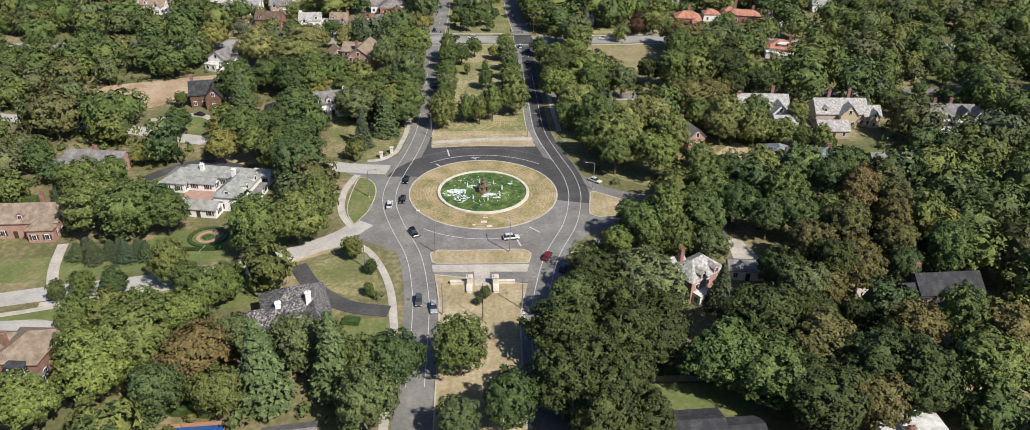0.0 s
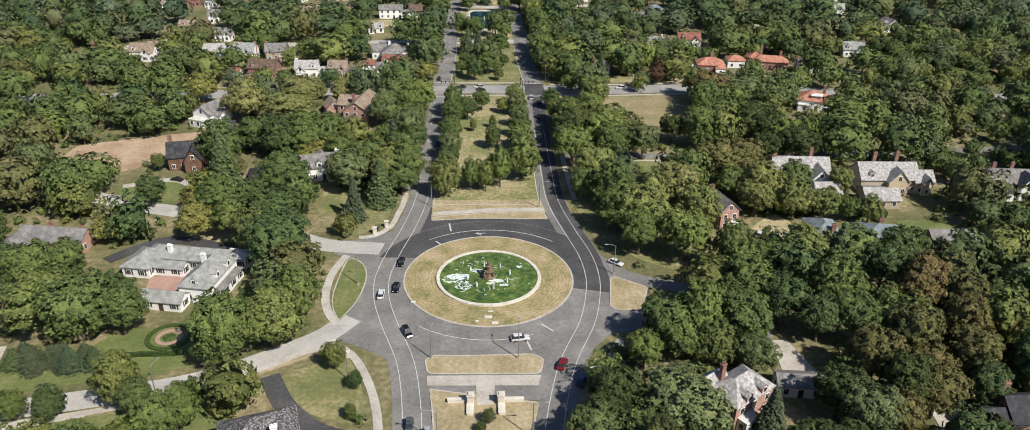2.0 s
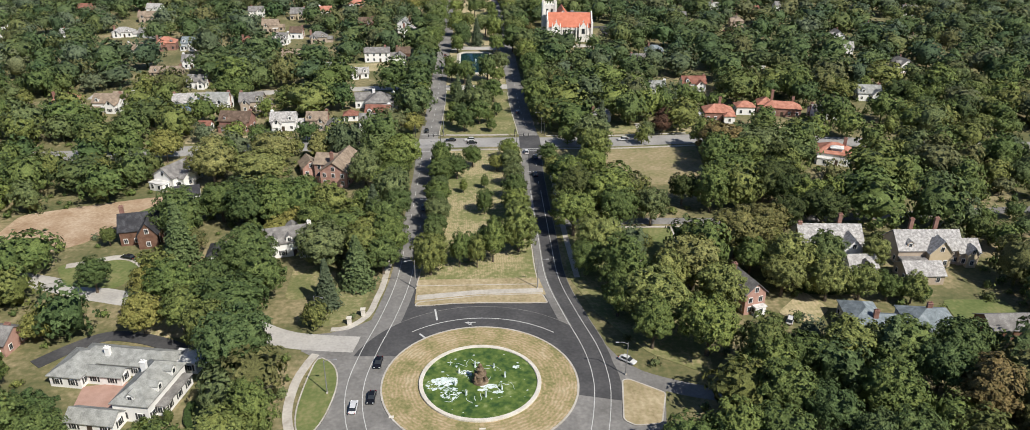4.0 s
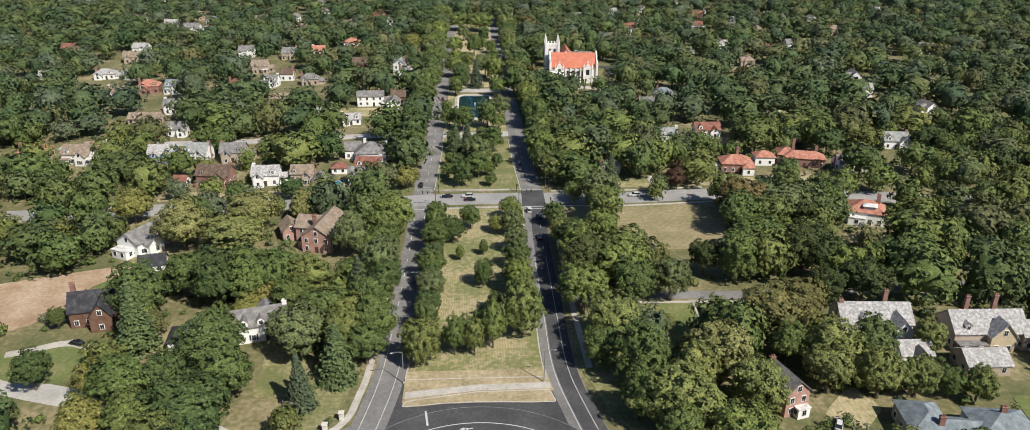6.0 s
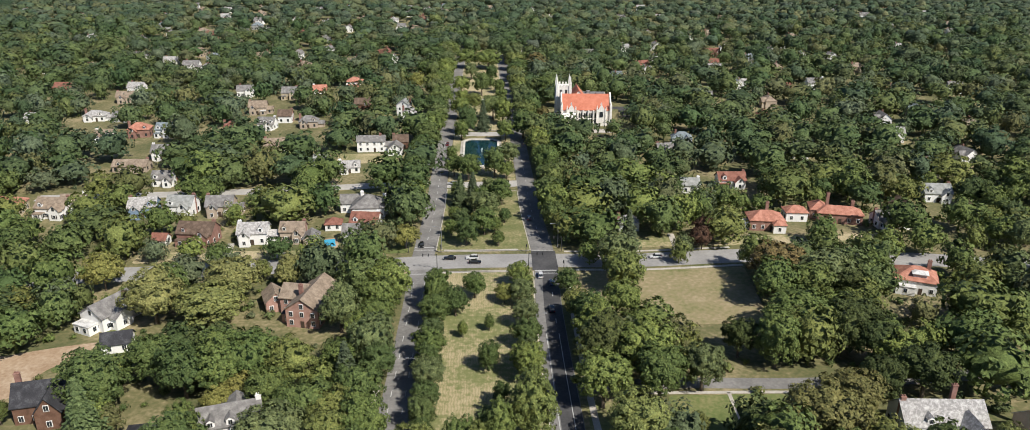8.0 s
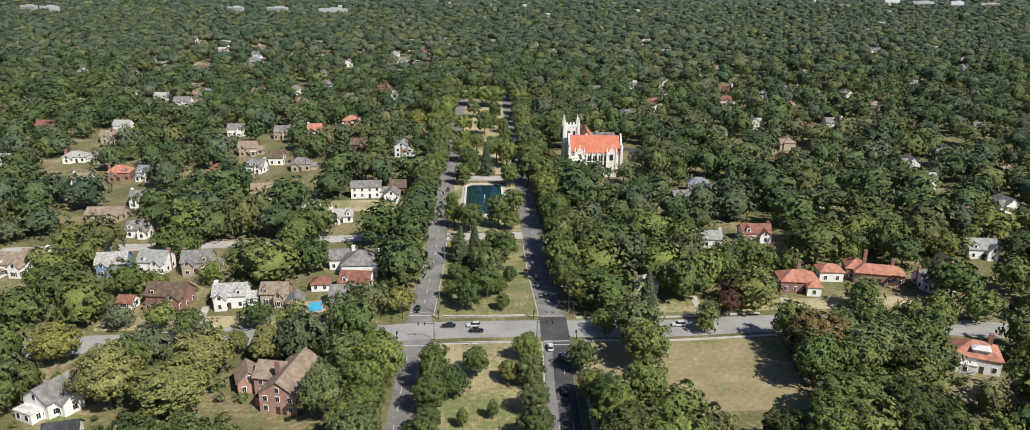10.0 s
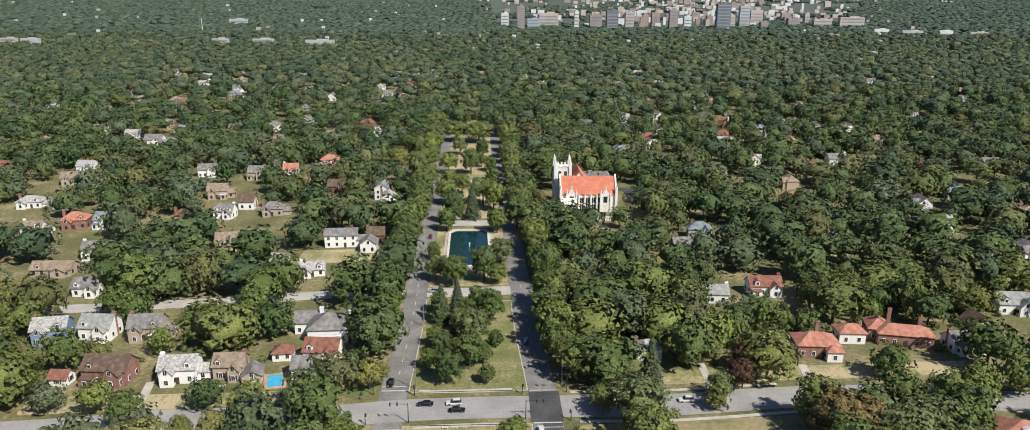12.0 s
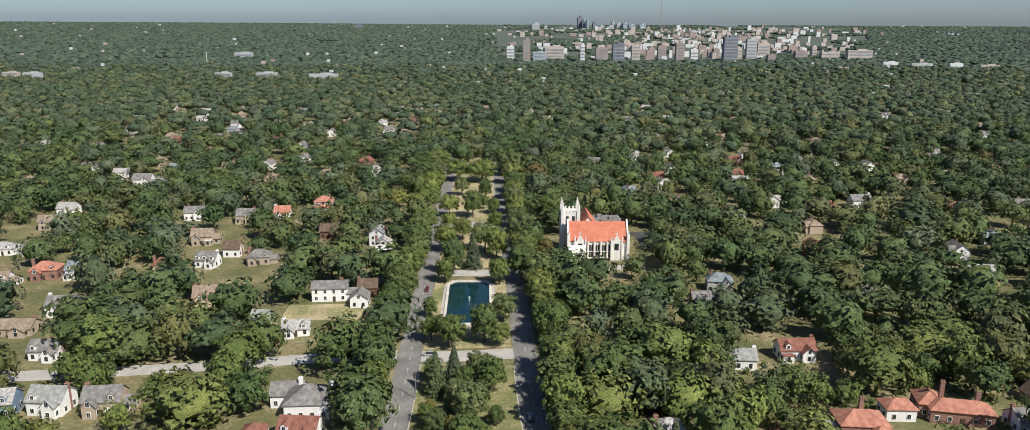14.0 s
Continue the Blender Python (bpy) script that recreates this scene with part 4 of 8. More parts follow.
def house(x, y, turn, wall, roof, blocks, label, chimneys=(), name="house", panes=True, clear=8.0, category="house", stack=None, shutters=False, dormers=()):
    """blocks: (dx, dy, width, depth, eaves, roof kind, rise), and a wall and a roof of their own where they differ. chimneys: (dx, dy, top). dormers: (dx, dy, z, turn)."""
    e = empty(name, pose(x, y, 0, 0, 0, turn), label, category)
    rng = random.Random(int(x * 7 + y * 13))
    for dx, dy, w, d, h, kind, rise, *own in blocks:
        own_wall, own_roof = own if own else (wall, roof)
        bm = bmesh.new()
        wall_mesh(bm, w, d, h, kind, rise)
        bmesh.ops.translate(bm, vec=(dx, dy, 0), verts=bm.verts)
        part("wall", bm, WALLS[own_wall], e)
        bm = bmesh.new()
        roof_mesh(bm, w, d, h, kind, rise)
        bmesh.ops.translate(bm, vec=(dx, dy, 0), verts=bm.verts)
        part("roof", bm, ROOFS[own_roof], e)
        storeys = max(1, round(h / 3.0))
        for side, run, off, rot in (("s", w, -d / 2, 0), ("e", d, w / 2, 90), ("w", d, w / 2, -90))[:3 if y > -500 else 1]:
            count = max(1, int(run / 3.2))
            for s in range(storeys):
                for i in range(count):
                    u = (i + 0.5) * run / count - run / 2
                    z = 1.7 + 2.9 * s
                    if z + 0.9 > h:
                        continue
                    p = pose(dx + u, dy + off - 0.08, z) if side == "s" else pose(dx + (off + 0.08 if side == "e" else -off - 0.08), dy + u, z, 0, 0, rot)
                    if side == "s" and s == 0 and i == count // 2 and count > 2:
                        share("door", DOOR, e, pose(dx + u, dy + off - 0.08, 0))
                        continue
                    win = share("window", WINDOW if panes else PLAIN_WINDOW, e, p)
                    if panes:
                        for sx in (-0.28, 0.28):
                            share("pane", PANE, win, pose(sx, -0.03, 0))
                        if shutters:
                            for sx in (-0.95, 0.95):
                                share("shutter", SHUTTER, win, pose(sx, 0, 0), "dark painted shutter")
        if kind == "gy":
            win = share("window", WINDOW, e, pose(dx, dy - d / 2 - 0.08, h + rise * 0.3))
            for sx in (-0.28, 0.28):
                share("pane", PANE, win, pose(sx, -0.03, 0))
        HOUSE_AT.append((x + dx, y + dy, max(w, d) / 2))
        KEEP_OUT.append((x + dx, y + dy, max(w, d) / 2 + 2.0))
        KEEP_OUT.append((x + dx, y + dy - d / 2 - clear, w * 0.42 + 1.0))
        if y > 100:
            KEEP_OUT.extend([(x + dx, y + dy - d / 2 - clear - 8, w * 0.4), (x + dx, y + dy - d / 2 - clear - 15, w * 0.3)])
    for q in dormers:
        dormer(e, *q, wall, roof)
    for dx, dy, top in chimneys:
        top -= 0.8
        bm = bmesh.new()
        box(bm, dx, dy, 0, 1.3, 0.9, top, 0.03), box(bm, dx, dy, top, 1.5, 1.1, 0.25, 0.03), box(bm, dx - 0.3, dy, top + 0.2, 0.35, 0.35, 0.45), box(bm, dx + 0.3, dy, top + 0.2, 0.35, 0.35, 0.45)
        part("chimney", bm, stack or BRICK, e, "painted chimney" if stack else "brick chimney")
    return e


# beside the circle, to the west
house(-82, -2, -10, "white", "sage", [(5.4, -0.6, 8.5, 16, 4.8, "hip", 3.4), (10.6, 0.2, 2.6, 12, 2.7, "flat", 0, "white", "grey"), (-6.5, 10.5, 24, 7, 3.2, "hip", 2.2), (-17.2, 6.2, 8, 11, 3.2, "hip", 2.4), (-8.8, 4.6, 9, 3.6, 2.8, "gx", 1.2), (-1.6, -10.9, 11, 5, 2.9, "gx", 1.7), (7.5, 12.6, 7, 5.5, 3.0, "flat", 0, "white", "white")], "white rambling house with grey slate roofs round a paved court", [(4.2, 0.6, 10.4), (-10.7, 8.8, 7.2)], clear=9, stack=WALLS["white"], shutters=True, dormers=[(5.4, -6.6, 5.0, 0), (8.4, -3, 5.2, 90), (8.4, 3, 5.2, 90)])
house(-129, 20.5, -8, "pink", "grey", [(0, 0, 20, 9, 3.6, "gx", 2.6), (-9, -5, 8, 9, 3.4, "gy", 2.4)], "long low brick house with a grey hipped roof", [(-2, 2, 7.4), (8, 1, 7)])
house(-110, 80.5, 12, "brown", "dark", [(0, 0, 13, 8.5, 5.4, "gx", 4.2), (2.5, -5, 6, 6, 5.0, "gy", 4.0)], "dark brick house with a steep charcoal roof", [(-5.5, 1, 12.5)])
house(-133.5, -20.5, 2, "pink", "tan", [(0, 0, 24, 11.5, 5.0, "gx", 3.2), (8, -5.5, 7, 6, 4.0, "hip", 2.2), (-9, -5, 7, 5, 4.6, "gy", 2.4)], "pale brick house with white windows and a broad tan roof", [(5, 3.4, 10.6), (-8, 2, 9.8)], shutters=True, dormers=[(2, -3.6, 5.4, 0)])
house(-46.6, -68, 18, "white", "slate", [(0, 0, 15, 13, 5.6, "hip", 5.0), (-10, -3, 9, 7, 5.0, "hip", 3.0), (4, -8, 6, 6, 6.0, "gy", 2.8), (-2.5, -8.5, 4, 5, 6.0, "gy", 2.4)], "white stucco house with a mottled dark slate hipped roof", [(3, -4, 11.5), (-4, -3.6, 10)], clear=5, stack=WALLS["white"])
house(-61, 70.5, 16, "white", "grey", [(0, 0, 15, 8.5, 5.2, "gx", 3.4), (5.2, -4.8, 4.4, 3.2, 3.0, "flat", 0, "white", "dark"), (2, 3.8, 7, 5, 5.0, "gy", 2.6)], "white two-storey house with a grey roof and dark shutters", [(7.2, 0, 10.4)], shutters=True, stack=WALLS["white"], dormers=[(-4, -3.0, 5.3, 0), (0.5, -3.0, 5.3, 0)])
house(-79.5, 66.5, 8, "white", "dark", [(0, 0, 9.5, 8, 3.0, "hip", 2.6)], "small white outbuilding with a dark hipped roof", name="garage", category="garage")
house(-102, -82, -4, "brick", "tan", [(0, 0, 10, 12, 5.4, "hip", 3.2), (-6.5, 1, 7, 8, 5.0, "hip", 2.6), (1, -6.5, 3.6, 1.6, 5.6, "hip", 0.8, "white", "dark"), (4, -6.6, 4, 2, 2.8, "flat", 0, "white", "grey")], "brick house with white bay windows and a weathered tan roof", [(-4, -1, 10.2)], shutters=True)
house(-40, -110, 8, "white", "grey", [(0, 0, 10, 8, 3.2, "gx", 2.4)], "low white painted house with a grey roof")
# beside the circle, to the east
house(75.8, 33, 16, "pink", "grey", [(0, 0, 6.5, 10, 6.8, "gy", 3.0), (1, -5.8, 3.4, 1.8, 2.8, "flat", 0, "white", "white"), (-3.6, 3.5, 3, 5, 5.0, "gx", 2.0)], "narrow pale brick house with a steep gable and white bay", [(-2.6, 3, 13.0)])
house(113.5, 66, -3, "white", "pale", [(0, 0, 20, 10, 5.0, "gx", 4.2), (5.5, -6, 6, 6, 4.6, "gy", 3.4), (-3, -5.6, 8, 3, 3.0, "flat", 0, "white", "white")], "long white house with a pale weathered slate roof", [(5, 3.8, 11.6), (-9.4, 0, 10.6)], dormers=[(-4, -3.4, 5.2, 0)])
house(117.8, 51, 0, "white", "pale", [(0, 0, 8.5, 7, 3.4, "gx", 2.6), (0.5, -3.4, 3.0, 2.4, 3.8, "gy", 1.8, "white", "grey")], "small white garage with a pale slate roof and front gable", name="garage", category="garage")
house(142.5, 60, -1, "tan", "pale", [(0, 0, 20.5, 10.5, 5.2, "gx", 4.4), (2.2, -5.4, 7, 4, 5.2, "gy", 4.0, "cream", "pale"), (12.2, -2.4, 6.5, 7.5, 4.6, "gx", 3.0), (12.4, -6.2, 3.0, 3, 5.0, "gy", 2.0, "cream", "pale"), (-6, -6.4, 8, 2.6, 2.8, "flat", 0, "brick", "grey")], "cream and brick house with pale mottled slate roofs", [(-2.5, 4.6, 12), (5.5, 4.4, 12.4)], dormers=[(-6.5, -3.2, 5.6, 0)])
house(134.6, 46.5, -1, "tan", "pale", [(0, 0, 11.5, 8.5, 3.2, "gx", 2.6)], "stone garage with a pale slate roof", name="garage", category="garage")
house(186, 55, -4, "white", "grey", [(0, 0, 17, 8, 5.4, "gx", 3.6), (3, -4.5, 5, 5, 5.6, "gy", 3.6), (8.5, -4.5, 5, 5, 5.6, "gy", 3.6), (-5.5, -6, 7, 4, 3.0, "flat", 0, "white", "dark")], "white half-timbered house with steep twin gables", [(-6, 2, 11), (1, 3, 10.8)])
house(113, 18.5, -8, "grey", "blue", [(-9, 1, 9, 12, 4.2, "hip", 2.8), (-1, -1, 9, 7, 3.6, "gx", 1.8), (8, 0, 13, 11, 4.4, "hip", 3.0), (6, -6.5, 6, 5, 4.0, "hip", 2.0)], "rambling house with blue-grey weathered hipped roofs", [(-7, -3, 8.4), (8, 1, 9.2)], clear=2)
house(143, 16.5, 0, "brown", "grey", [(0, 0, 14, 8, 3.4, "gx", 2.4)], "low brown house with a grey shingle roof", clear=3)
house(54.5, -56, 34, "pink", "pale", [(0, 0, 12.5, 8.5, 6.4, "hip", 3.4), (-4, 4.5, 6, 6, 6.0, "gx", 3.0), (-3, -5.4, 4.5, 2.6, 3.2, "flat", 0, "white", "white")], "pale red brick house with a grey slate hipped roof", [(-3, 3, 12.6)], clear=4, dormers=[(2.5, -3.2, 6.6, 0), (-2.5, -3.2, 6.6, 0)])
house(70.5, -50, -6, "white", "grey", [(0, 0, 10, 5.5, 3.2, "gx", 1.4)], "white porch wing with square columns", name="porch", category="porch", clear=5)
house(118.5, -62, 3, "brick", "dark", [(0, 0, 17, 9, 4.6, "gx", 3.4), (4, -5, 5, 5, 4.4, "gy", 2.6), (-10, -1.5, 8, 6, 4.0, "gx", 2.2), (-2, -6, 6, 3, 2.6, "flat", 0, "white", "dark")], "brick house with charcoal shingle roofs", [(-7, 2.5, 10.4)], clear=3)
house(43, -108.8, 3, "grey", "dark", [(-2.5, 0, 12, 8, 3.4, "gx", 1.4), (7, -1.5, 9, 6, 3.0, "gx", 1.0)], "low house with a dark grey shingle roof", clear=1)
house(86, -111.5, 2, "white", "white", [(0.8, 0, 8.5, 9, 4.4, "flat", 0), (-5.5, -1, 4, 7, 3.2, "flat", 0)], "white house with flat pale roofs and a brick chimney", [(-2.6, -1.5, 6.2)], clear=1)
# north-west blocks
house(-115.5, 130, -26, "white", "grey", [(0, 0, 9.5, 15, 4.8, "gy", 3.2), (-0.5, -9, 6.5, 4, 3.0, "flat", 0, "white", "white"), (5.5, -2, 4, 6, 4.2, "gx", 2.0)], "white house with a mauve-grey roof and glazed porch", [(3, 3, 9.6)], dormers=[(3.4, 2, 5.2, 90)])
house(-106, 112, 14, "white", "dark", [(0, 0, 8, 6, 3.2, "gx", 2.4)], "small white garage with a dark roof", name="garage", category="garage")
house(-53, 132, -11, "pink", "tan", [(0, 0, 10.5, 19, 6.2, "gy", 3.6), (-6.5, 2.5, 8, 9, 6.0, "gx", 3.0), (-6, -4.6, 3.4, 5.4, 3.2, "flat", 0, "pink", "dark"), (5.4, 4, 4, 8, 5.6, "gx", 2.4)], "large pale red brick house with a tan gabled roof", [(-3, -2, 11.6)])
house(-66.8, 137, 22, "pink", "tan", [(0, 0, 6.5, 8, 4.0, "gy", 2.8)], "small brick coach house with a tan roof", name="garage", category="garage")
ROW = [
    (-110, 191, "brick", "brown", 15, 9, 5.8, 3.6, "brick house with a brown gabled roof"),
    (-88.7, 191, "white", "pale", 12, 9, 5.6, 3.2, "white siding house with a pale grey roof"),
    (-73.6, 192.5, "tan", "tan", 10, 8, 5.4, 3.0, "tan stucco house with a tan roof"),
    (-66, 189, "tan", "grey", 6.5, 7, 3.2, 2.0, "garage with a grey roof"),
    (-46.6, 202.5, "white", "rust", 12, 10, 5.2, 3.2, "white house with a faded red roof"),
    (-60, 203.5, "white", "rust", 7, 6, 3.2, 2.2, "small white outbuilding with a faded red roof"),
    (-49.5, 190.5, "white", "grey", 9, 8, 5.2, 2.8, "white house with a grey roof"),
    (-143, 221, "blue", "pale", 12, 9, 5.6, 3.4, "blue siding house with a pale grey roof"),
    (-127.5, 222.5, "white", "sage", 12, 9, 5.6, 3.6, "white siding house with a pale grey roof"),
    (-111, 222, "tan", "grey", 12, 9, 5.6, 3.6, "tan house with a weathered grey roof"),
    (-174, 225, "white", "tan", 10, 9, 5.6, 3.6, "white house with a tan roof"),
    (-202, 225, "cream", "red", 14, 10, 5.0, 3.2, "cream house with a red clay tile roof"),
    (-180, 221, "white", "tan", 14, 9, 5.6, 3.6, "white house with a broad tan roof"),
    (-44.5, 324, "brown", "brown", 9, 8, 5.0, 3.2, "brown brick house with a brown roof"),
    (-46, 310.5, "white", "grey", 8, 8, 5.0, 2.8, "white house with a grey roof"),
    (-110, 314.5, "cream", "tan", 14, 9, 5.0, 4.2, "cream house with a steep tan roof"),
    (-129, 367, "white", "grey", 11, 8, 4.6, 3.4, "white cottage with dormers and a grey roof"),
    (-105, 371, "tan", "grey", 12, 8, 4.6, 3.4, "tan house with a grey roof"),
    (-122, 384, "white", "brown", 9, 8, 5.2, 3.4, "white house with a brown roof"),
    (-115, 458, "white", "red", 10, 9, 6.0, 3.4, "white house with a red clay roof"),
    (-50, 403, "white", "sage", 9, 10, 8.0, 3.0, "tall white house with a pale roof"),
    (-45, 385, "white", "pale", 9, 9, 7.0, 3.0, "white house with a pale roof"),
    (-79, 418, "brown", "brown", 11, 9, 5.0, 3.4, "brown house with a gabled roof"),
    (-198, 351, "brick", "red", 13, 9, 5.4, 3.6, "red brick house with a red roof"),
    (-183, 351, "white", "blue", 10, 8, 5.4, 3.4, "white house with a blue-grey roof"),
    (-167, 306, "white", "grey", 12, 9, 5.0, 3.2, "white house with a grey roof"),
    (-175, 285, "tan", "tan", 18, 9, 3.6, 2.6, "long low house with a tan roof"),
    (-243, 441, "tan", "tan", 14, 9, 5.0, 3.4, "tan house with a broad tan roof"),
    (-300, 471, "pink", "rust", 14, 9, 5.4, 3.4, "pale brick house with a faded red roof"),
    (-241, 390, "white", "pale", 14, 9, 4.0, 3.0, "white house with a pale roof"),
    (-135, 452, "cream", "grey", 11, 9, 5.4, 3.8, "cream gabled house with a grey roof"),
    (-66, 281, "white", "pale", 11, 8, 3.6, 2.6, "low white house with a pale roof"),
    (-124, 189, "white", "rust", 6, 5, 3.0, 2.0, "small white outbuilding with a rusty roof"),
    (-145, 407, "tan", "tan", 12, 9, 5.6, 3.6, "tan two-storey house with a broad tan roof"),
    (-222, 388, "grey", "grey", 15, 9, 3.8, 3.0, "low grey house with a grey shingle roof"),
    (-148.5, 361, "tan", "rust", 9, 7, 4.0, 3.0, "small tan house with a faded red roof"),
    (-82, 292, "white", "sage", 8, 7, 3.6, 2.6, "small white house with a pale roof"),
    (-214, 342, "white", "tan", 10, 8, 3.8, 3.0, "white house with a faded tan roof"),
    (-150, 262, "white", "grey", 11, 8, 4.4, 3.2, "white house with a grey gabled roof"),
    (99, 300.5, "white", "grey", 12, 8, 5.6, 4.0, "white house with dormers in a grey roof"),
    (98, 247, "white", "sage", 9, 8, 4.6, 2.8, "white house with a pale roof"),
    (60.5, 200.5, "white", "pale", 9, 7, 4.2, 2.6, "white house with a pale roof"),
    (119.5, 254, "white", "rust", 14, 8, 4.8, 3.2, "white house with a faded red roof"),
    (184.5, 217, "tan", "brown", 8, 8, 3.6, 3.6, "small house with a steep brown roof"),
    (208, 233, "white", "sage", 13, 9, 5.0, 3.6, "white gabled house with a pale roof"),
    (171, 202, "white", "grey", 14, 8, 4.6, 3.0, "white house with a grey roof"),
    (254, 482, "white", "grey", 14, 9, 6.0, 3.4, "white house with a grey roof"),
    (311, 468, "brick", "red", 12, 8, 4.0, 3.4, "brick house with a red tiled roof"),
]
for i, (x, y, wall, roof, w, d, h, rise, label) in enumerate(ROW):
    y, w, d, h, rise = y + 2.0, w * 0.92, d * 0.95, h * 0.87, rise * 0.92
    two = [(0, 0, w, d, h, "hip" if i % 6 == 5 else "gx" if w >= d else "gy", rise)]
    if w > 9:
        two.append(((-1) ** i * w * 0.24, -d / 2 - 0.7, w * 0.36, 2.8, h * 0.9, "gy", rise * 0.7))
        if i % 3 == 0:
            two.append(((-1) ** (i + 1) * w * 0.34, -d / 2 - 0.9, w * 0.3, 3.0, 2.8, "flat", 0, wall, "white" if i % 2 else roof))
        if i % 4 == 1:
            two.append(((-1) ** (i + 1) * (w / 2 + 1.6), 0.6, 4.0, d * 0.7, h * 0.6, "gx", rise * 0.45))
    tops = [(w * q, -d * 0.32, h + 0.3, 0) for q in ((-0.34, 0.0, 0.34) if "dormers" in label else (0.3 * (-1) ** (i + 1),))] if w > 9 and y < 400 else ()
    house(x, y, (-6, 4, 0, 8)[i % 4], wall, roof, two, label, [(w * 0.46 * (-1) ** i, 0.8, h + rise + 1.2)] if w > 8 else (), panes=y < 236, stack=WALLS["white"] if i % 3 == 1 and wall == "white" else None, shutters=i % 5 == 2 and y < 240, dormers=tops)
house(-60, 320.5, 4, "white", "grey", [(0, 0, 15, 7, 6.0, "gx", 2.4), (10, -0.5, 5, 6, 3.4, "gx", 1.6)], "long white two-storey house with a grey roof", [(5, 0, 10)], clear=12)
house(-92, 471, 0, "white", "red", [(0, 0, 11, 9, 9.0, "hip", 3.0), (0, -6, 11, 4, 6.0, "hip", 1.6)], "tall white house with a red clay roof and columned porch", [(3, 1, 13)])
house(118, 203.2, -6, "brick", "red", [(0, 0, 14, 9.5, 4.4, "hip", 3.0), (4.5, -5.6, 5, 3.6, 3.6, "hip", 1.6, "white", "red"), (-7.5, -1, 4, 5, 2.8, "flat", 0, "white", "white")], "brick and white house with a red clay tile hipped roof", [(1, 3, 10.5)])
house(134, 212, -4, "white", "red", [(0, 0, 9, 7, 4.0, "hip", 2.2)], "small white house with a red clay tile roof", name="garage", category="garage")
house(151, 209.5, -14, "brick", "red", [(1, 0, 18, 7.5, 4.2, "hip", 2.6), (-7, 4, 7, 9, 4.4, "hip", 2.8)], "long brick house with a red clay tile roof", [(-4, 2, 12.0), (6, 1, 9.5)])
house(150.5, 145.5, -24, "white", "red", [(0, 0, 13.5, 11, 4.8, "hip", 3.4), (1, -2.6, 4.4, 3.4, 7.0, "hip", 0.7, "white", "white"), (-3, -6.2, 6, 2.6, 3.0, "flat", 0, "white", "white")], "white stucco house with a red tile hipped roof and dormer", [(4, 2, 10.6)])
house(-47.6, 221.5, 2, "white", "grey", [(0, 0, 13.5, 12, 5.0, "hip", 4.0), (-7.6, 6, 10, 8, 4.4, "gx", 2.8), (6.5, 3, 4, 7, 4.4, "gy", 2.4)], "white house with broad grey-green hipped roofs", [(-3.4, 5, 9.4), (6.5, 2, 9)], stack=WALLS["white"])
KEEP_OUT += [(-124, 68, 5), (-112, 60, 8), (-110, -68, 9), (-104, -63, 6), (-33, -34, 6), (50, -66, 6), (53, -73, 5), (-118, -56, 12), (-100, -52, 10), (-84, -50, 8), (-132, -66, 10), (-45, 250, 7), (-60, 248, 7), (-75, 246, 7), (-92, 243, 7), (-108, 241, 7)]
# more roofs between the far trees
rng = random.Random(21)
FAR_HOUSES = [house(0, -600, 0, w, r, [(0, 0, 13, 9, 5.4, k, 3.4), (3, -5, 5, 4, 5.0, "gy", 2.6)], lb, [(-4, 1, 10.2)], panes=False) for w, r, k, lb in (("white", "grey", "gx", "white house with a grey roof among trees"), ("tan", "tan", "hip", "tan house with a hipped tan roof among trees"), ("white", "pale", "gx", "white house with a pale roof among trees"), ("brick", "rust", "gx", "brick house with a faded red roof among trees"), ("grey", "blue", "hip", "grey house with a blue-grey roof among trees"))]
del KEEP_OUT[-20:]  # the masters stand elsewhere
spots = 0
while spots < 140:
    x, y = rng.uniform(-620, 640) if rng.random() < 0.45 else rng.uniform(-420, -70), rng.uniform(265, 1050)
    if spots > 115:
        x, y = rng.uniform(85, 440), rng.uniform(265, 720)
    if abs(x) < 75 and y < 700 or abs(x) > 0.66 * (y + 110) or 20 < x < 140 and 340 < y < 470:
        continue
    if any((x - a) ** 2 + (y - b) ** 2 < 26 ** 2 for a, b, c in KEEP_OUT):
        continue
    src = FAR_HOUSES[rng.choices(range(5), (5, 3, 4, 1.2, 2))[0]]
    copy_thing(src, pose(x, y, 0, 0, 0, rng.choice((0, 0, 90, -90)) + rng.uniform(-12, 12)) @ Matrix.Diagonal((0.86, 0.86, 0.9, 1)))
    KEEP_OUT.extend([(x, y, 7.5), (x, y - 11, 5.5), (x, y - 19, 3.5)])
    spots += 1
for k, src in enumerate(FAR_HOUSES):
    src.matrix_basis = pose(-210 + 105 * k + (30 if k > 1 else -30), 560 + 37 * (k % 3), 0, 0, 0, 6 * k)
    KEEP_OUT.append((src.matrix_basis.translation.x, src.matrix_basis.translation.y - 3, 9.5))

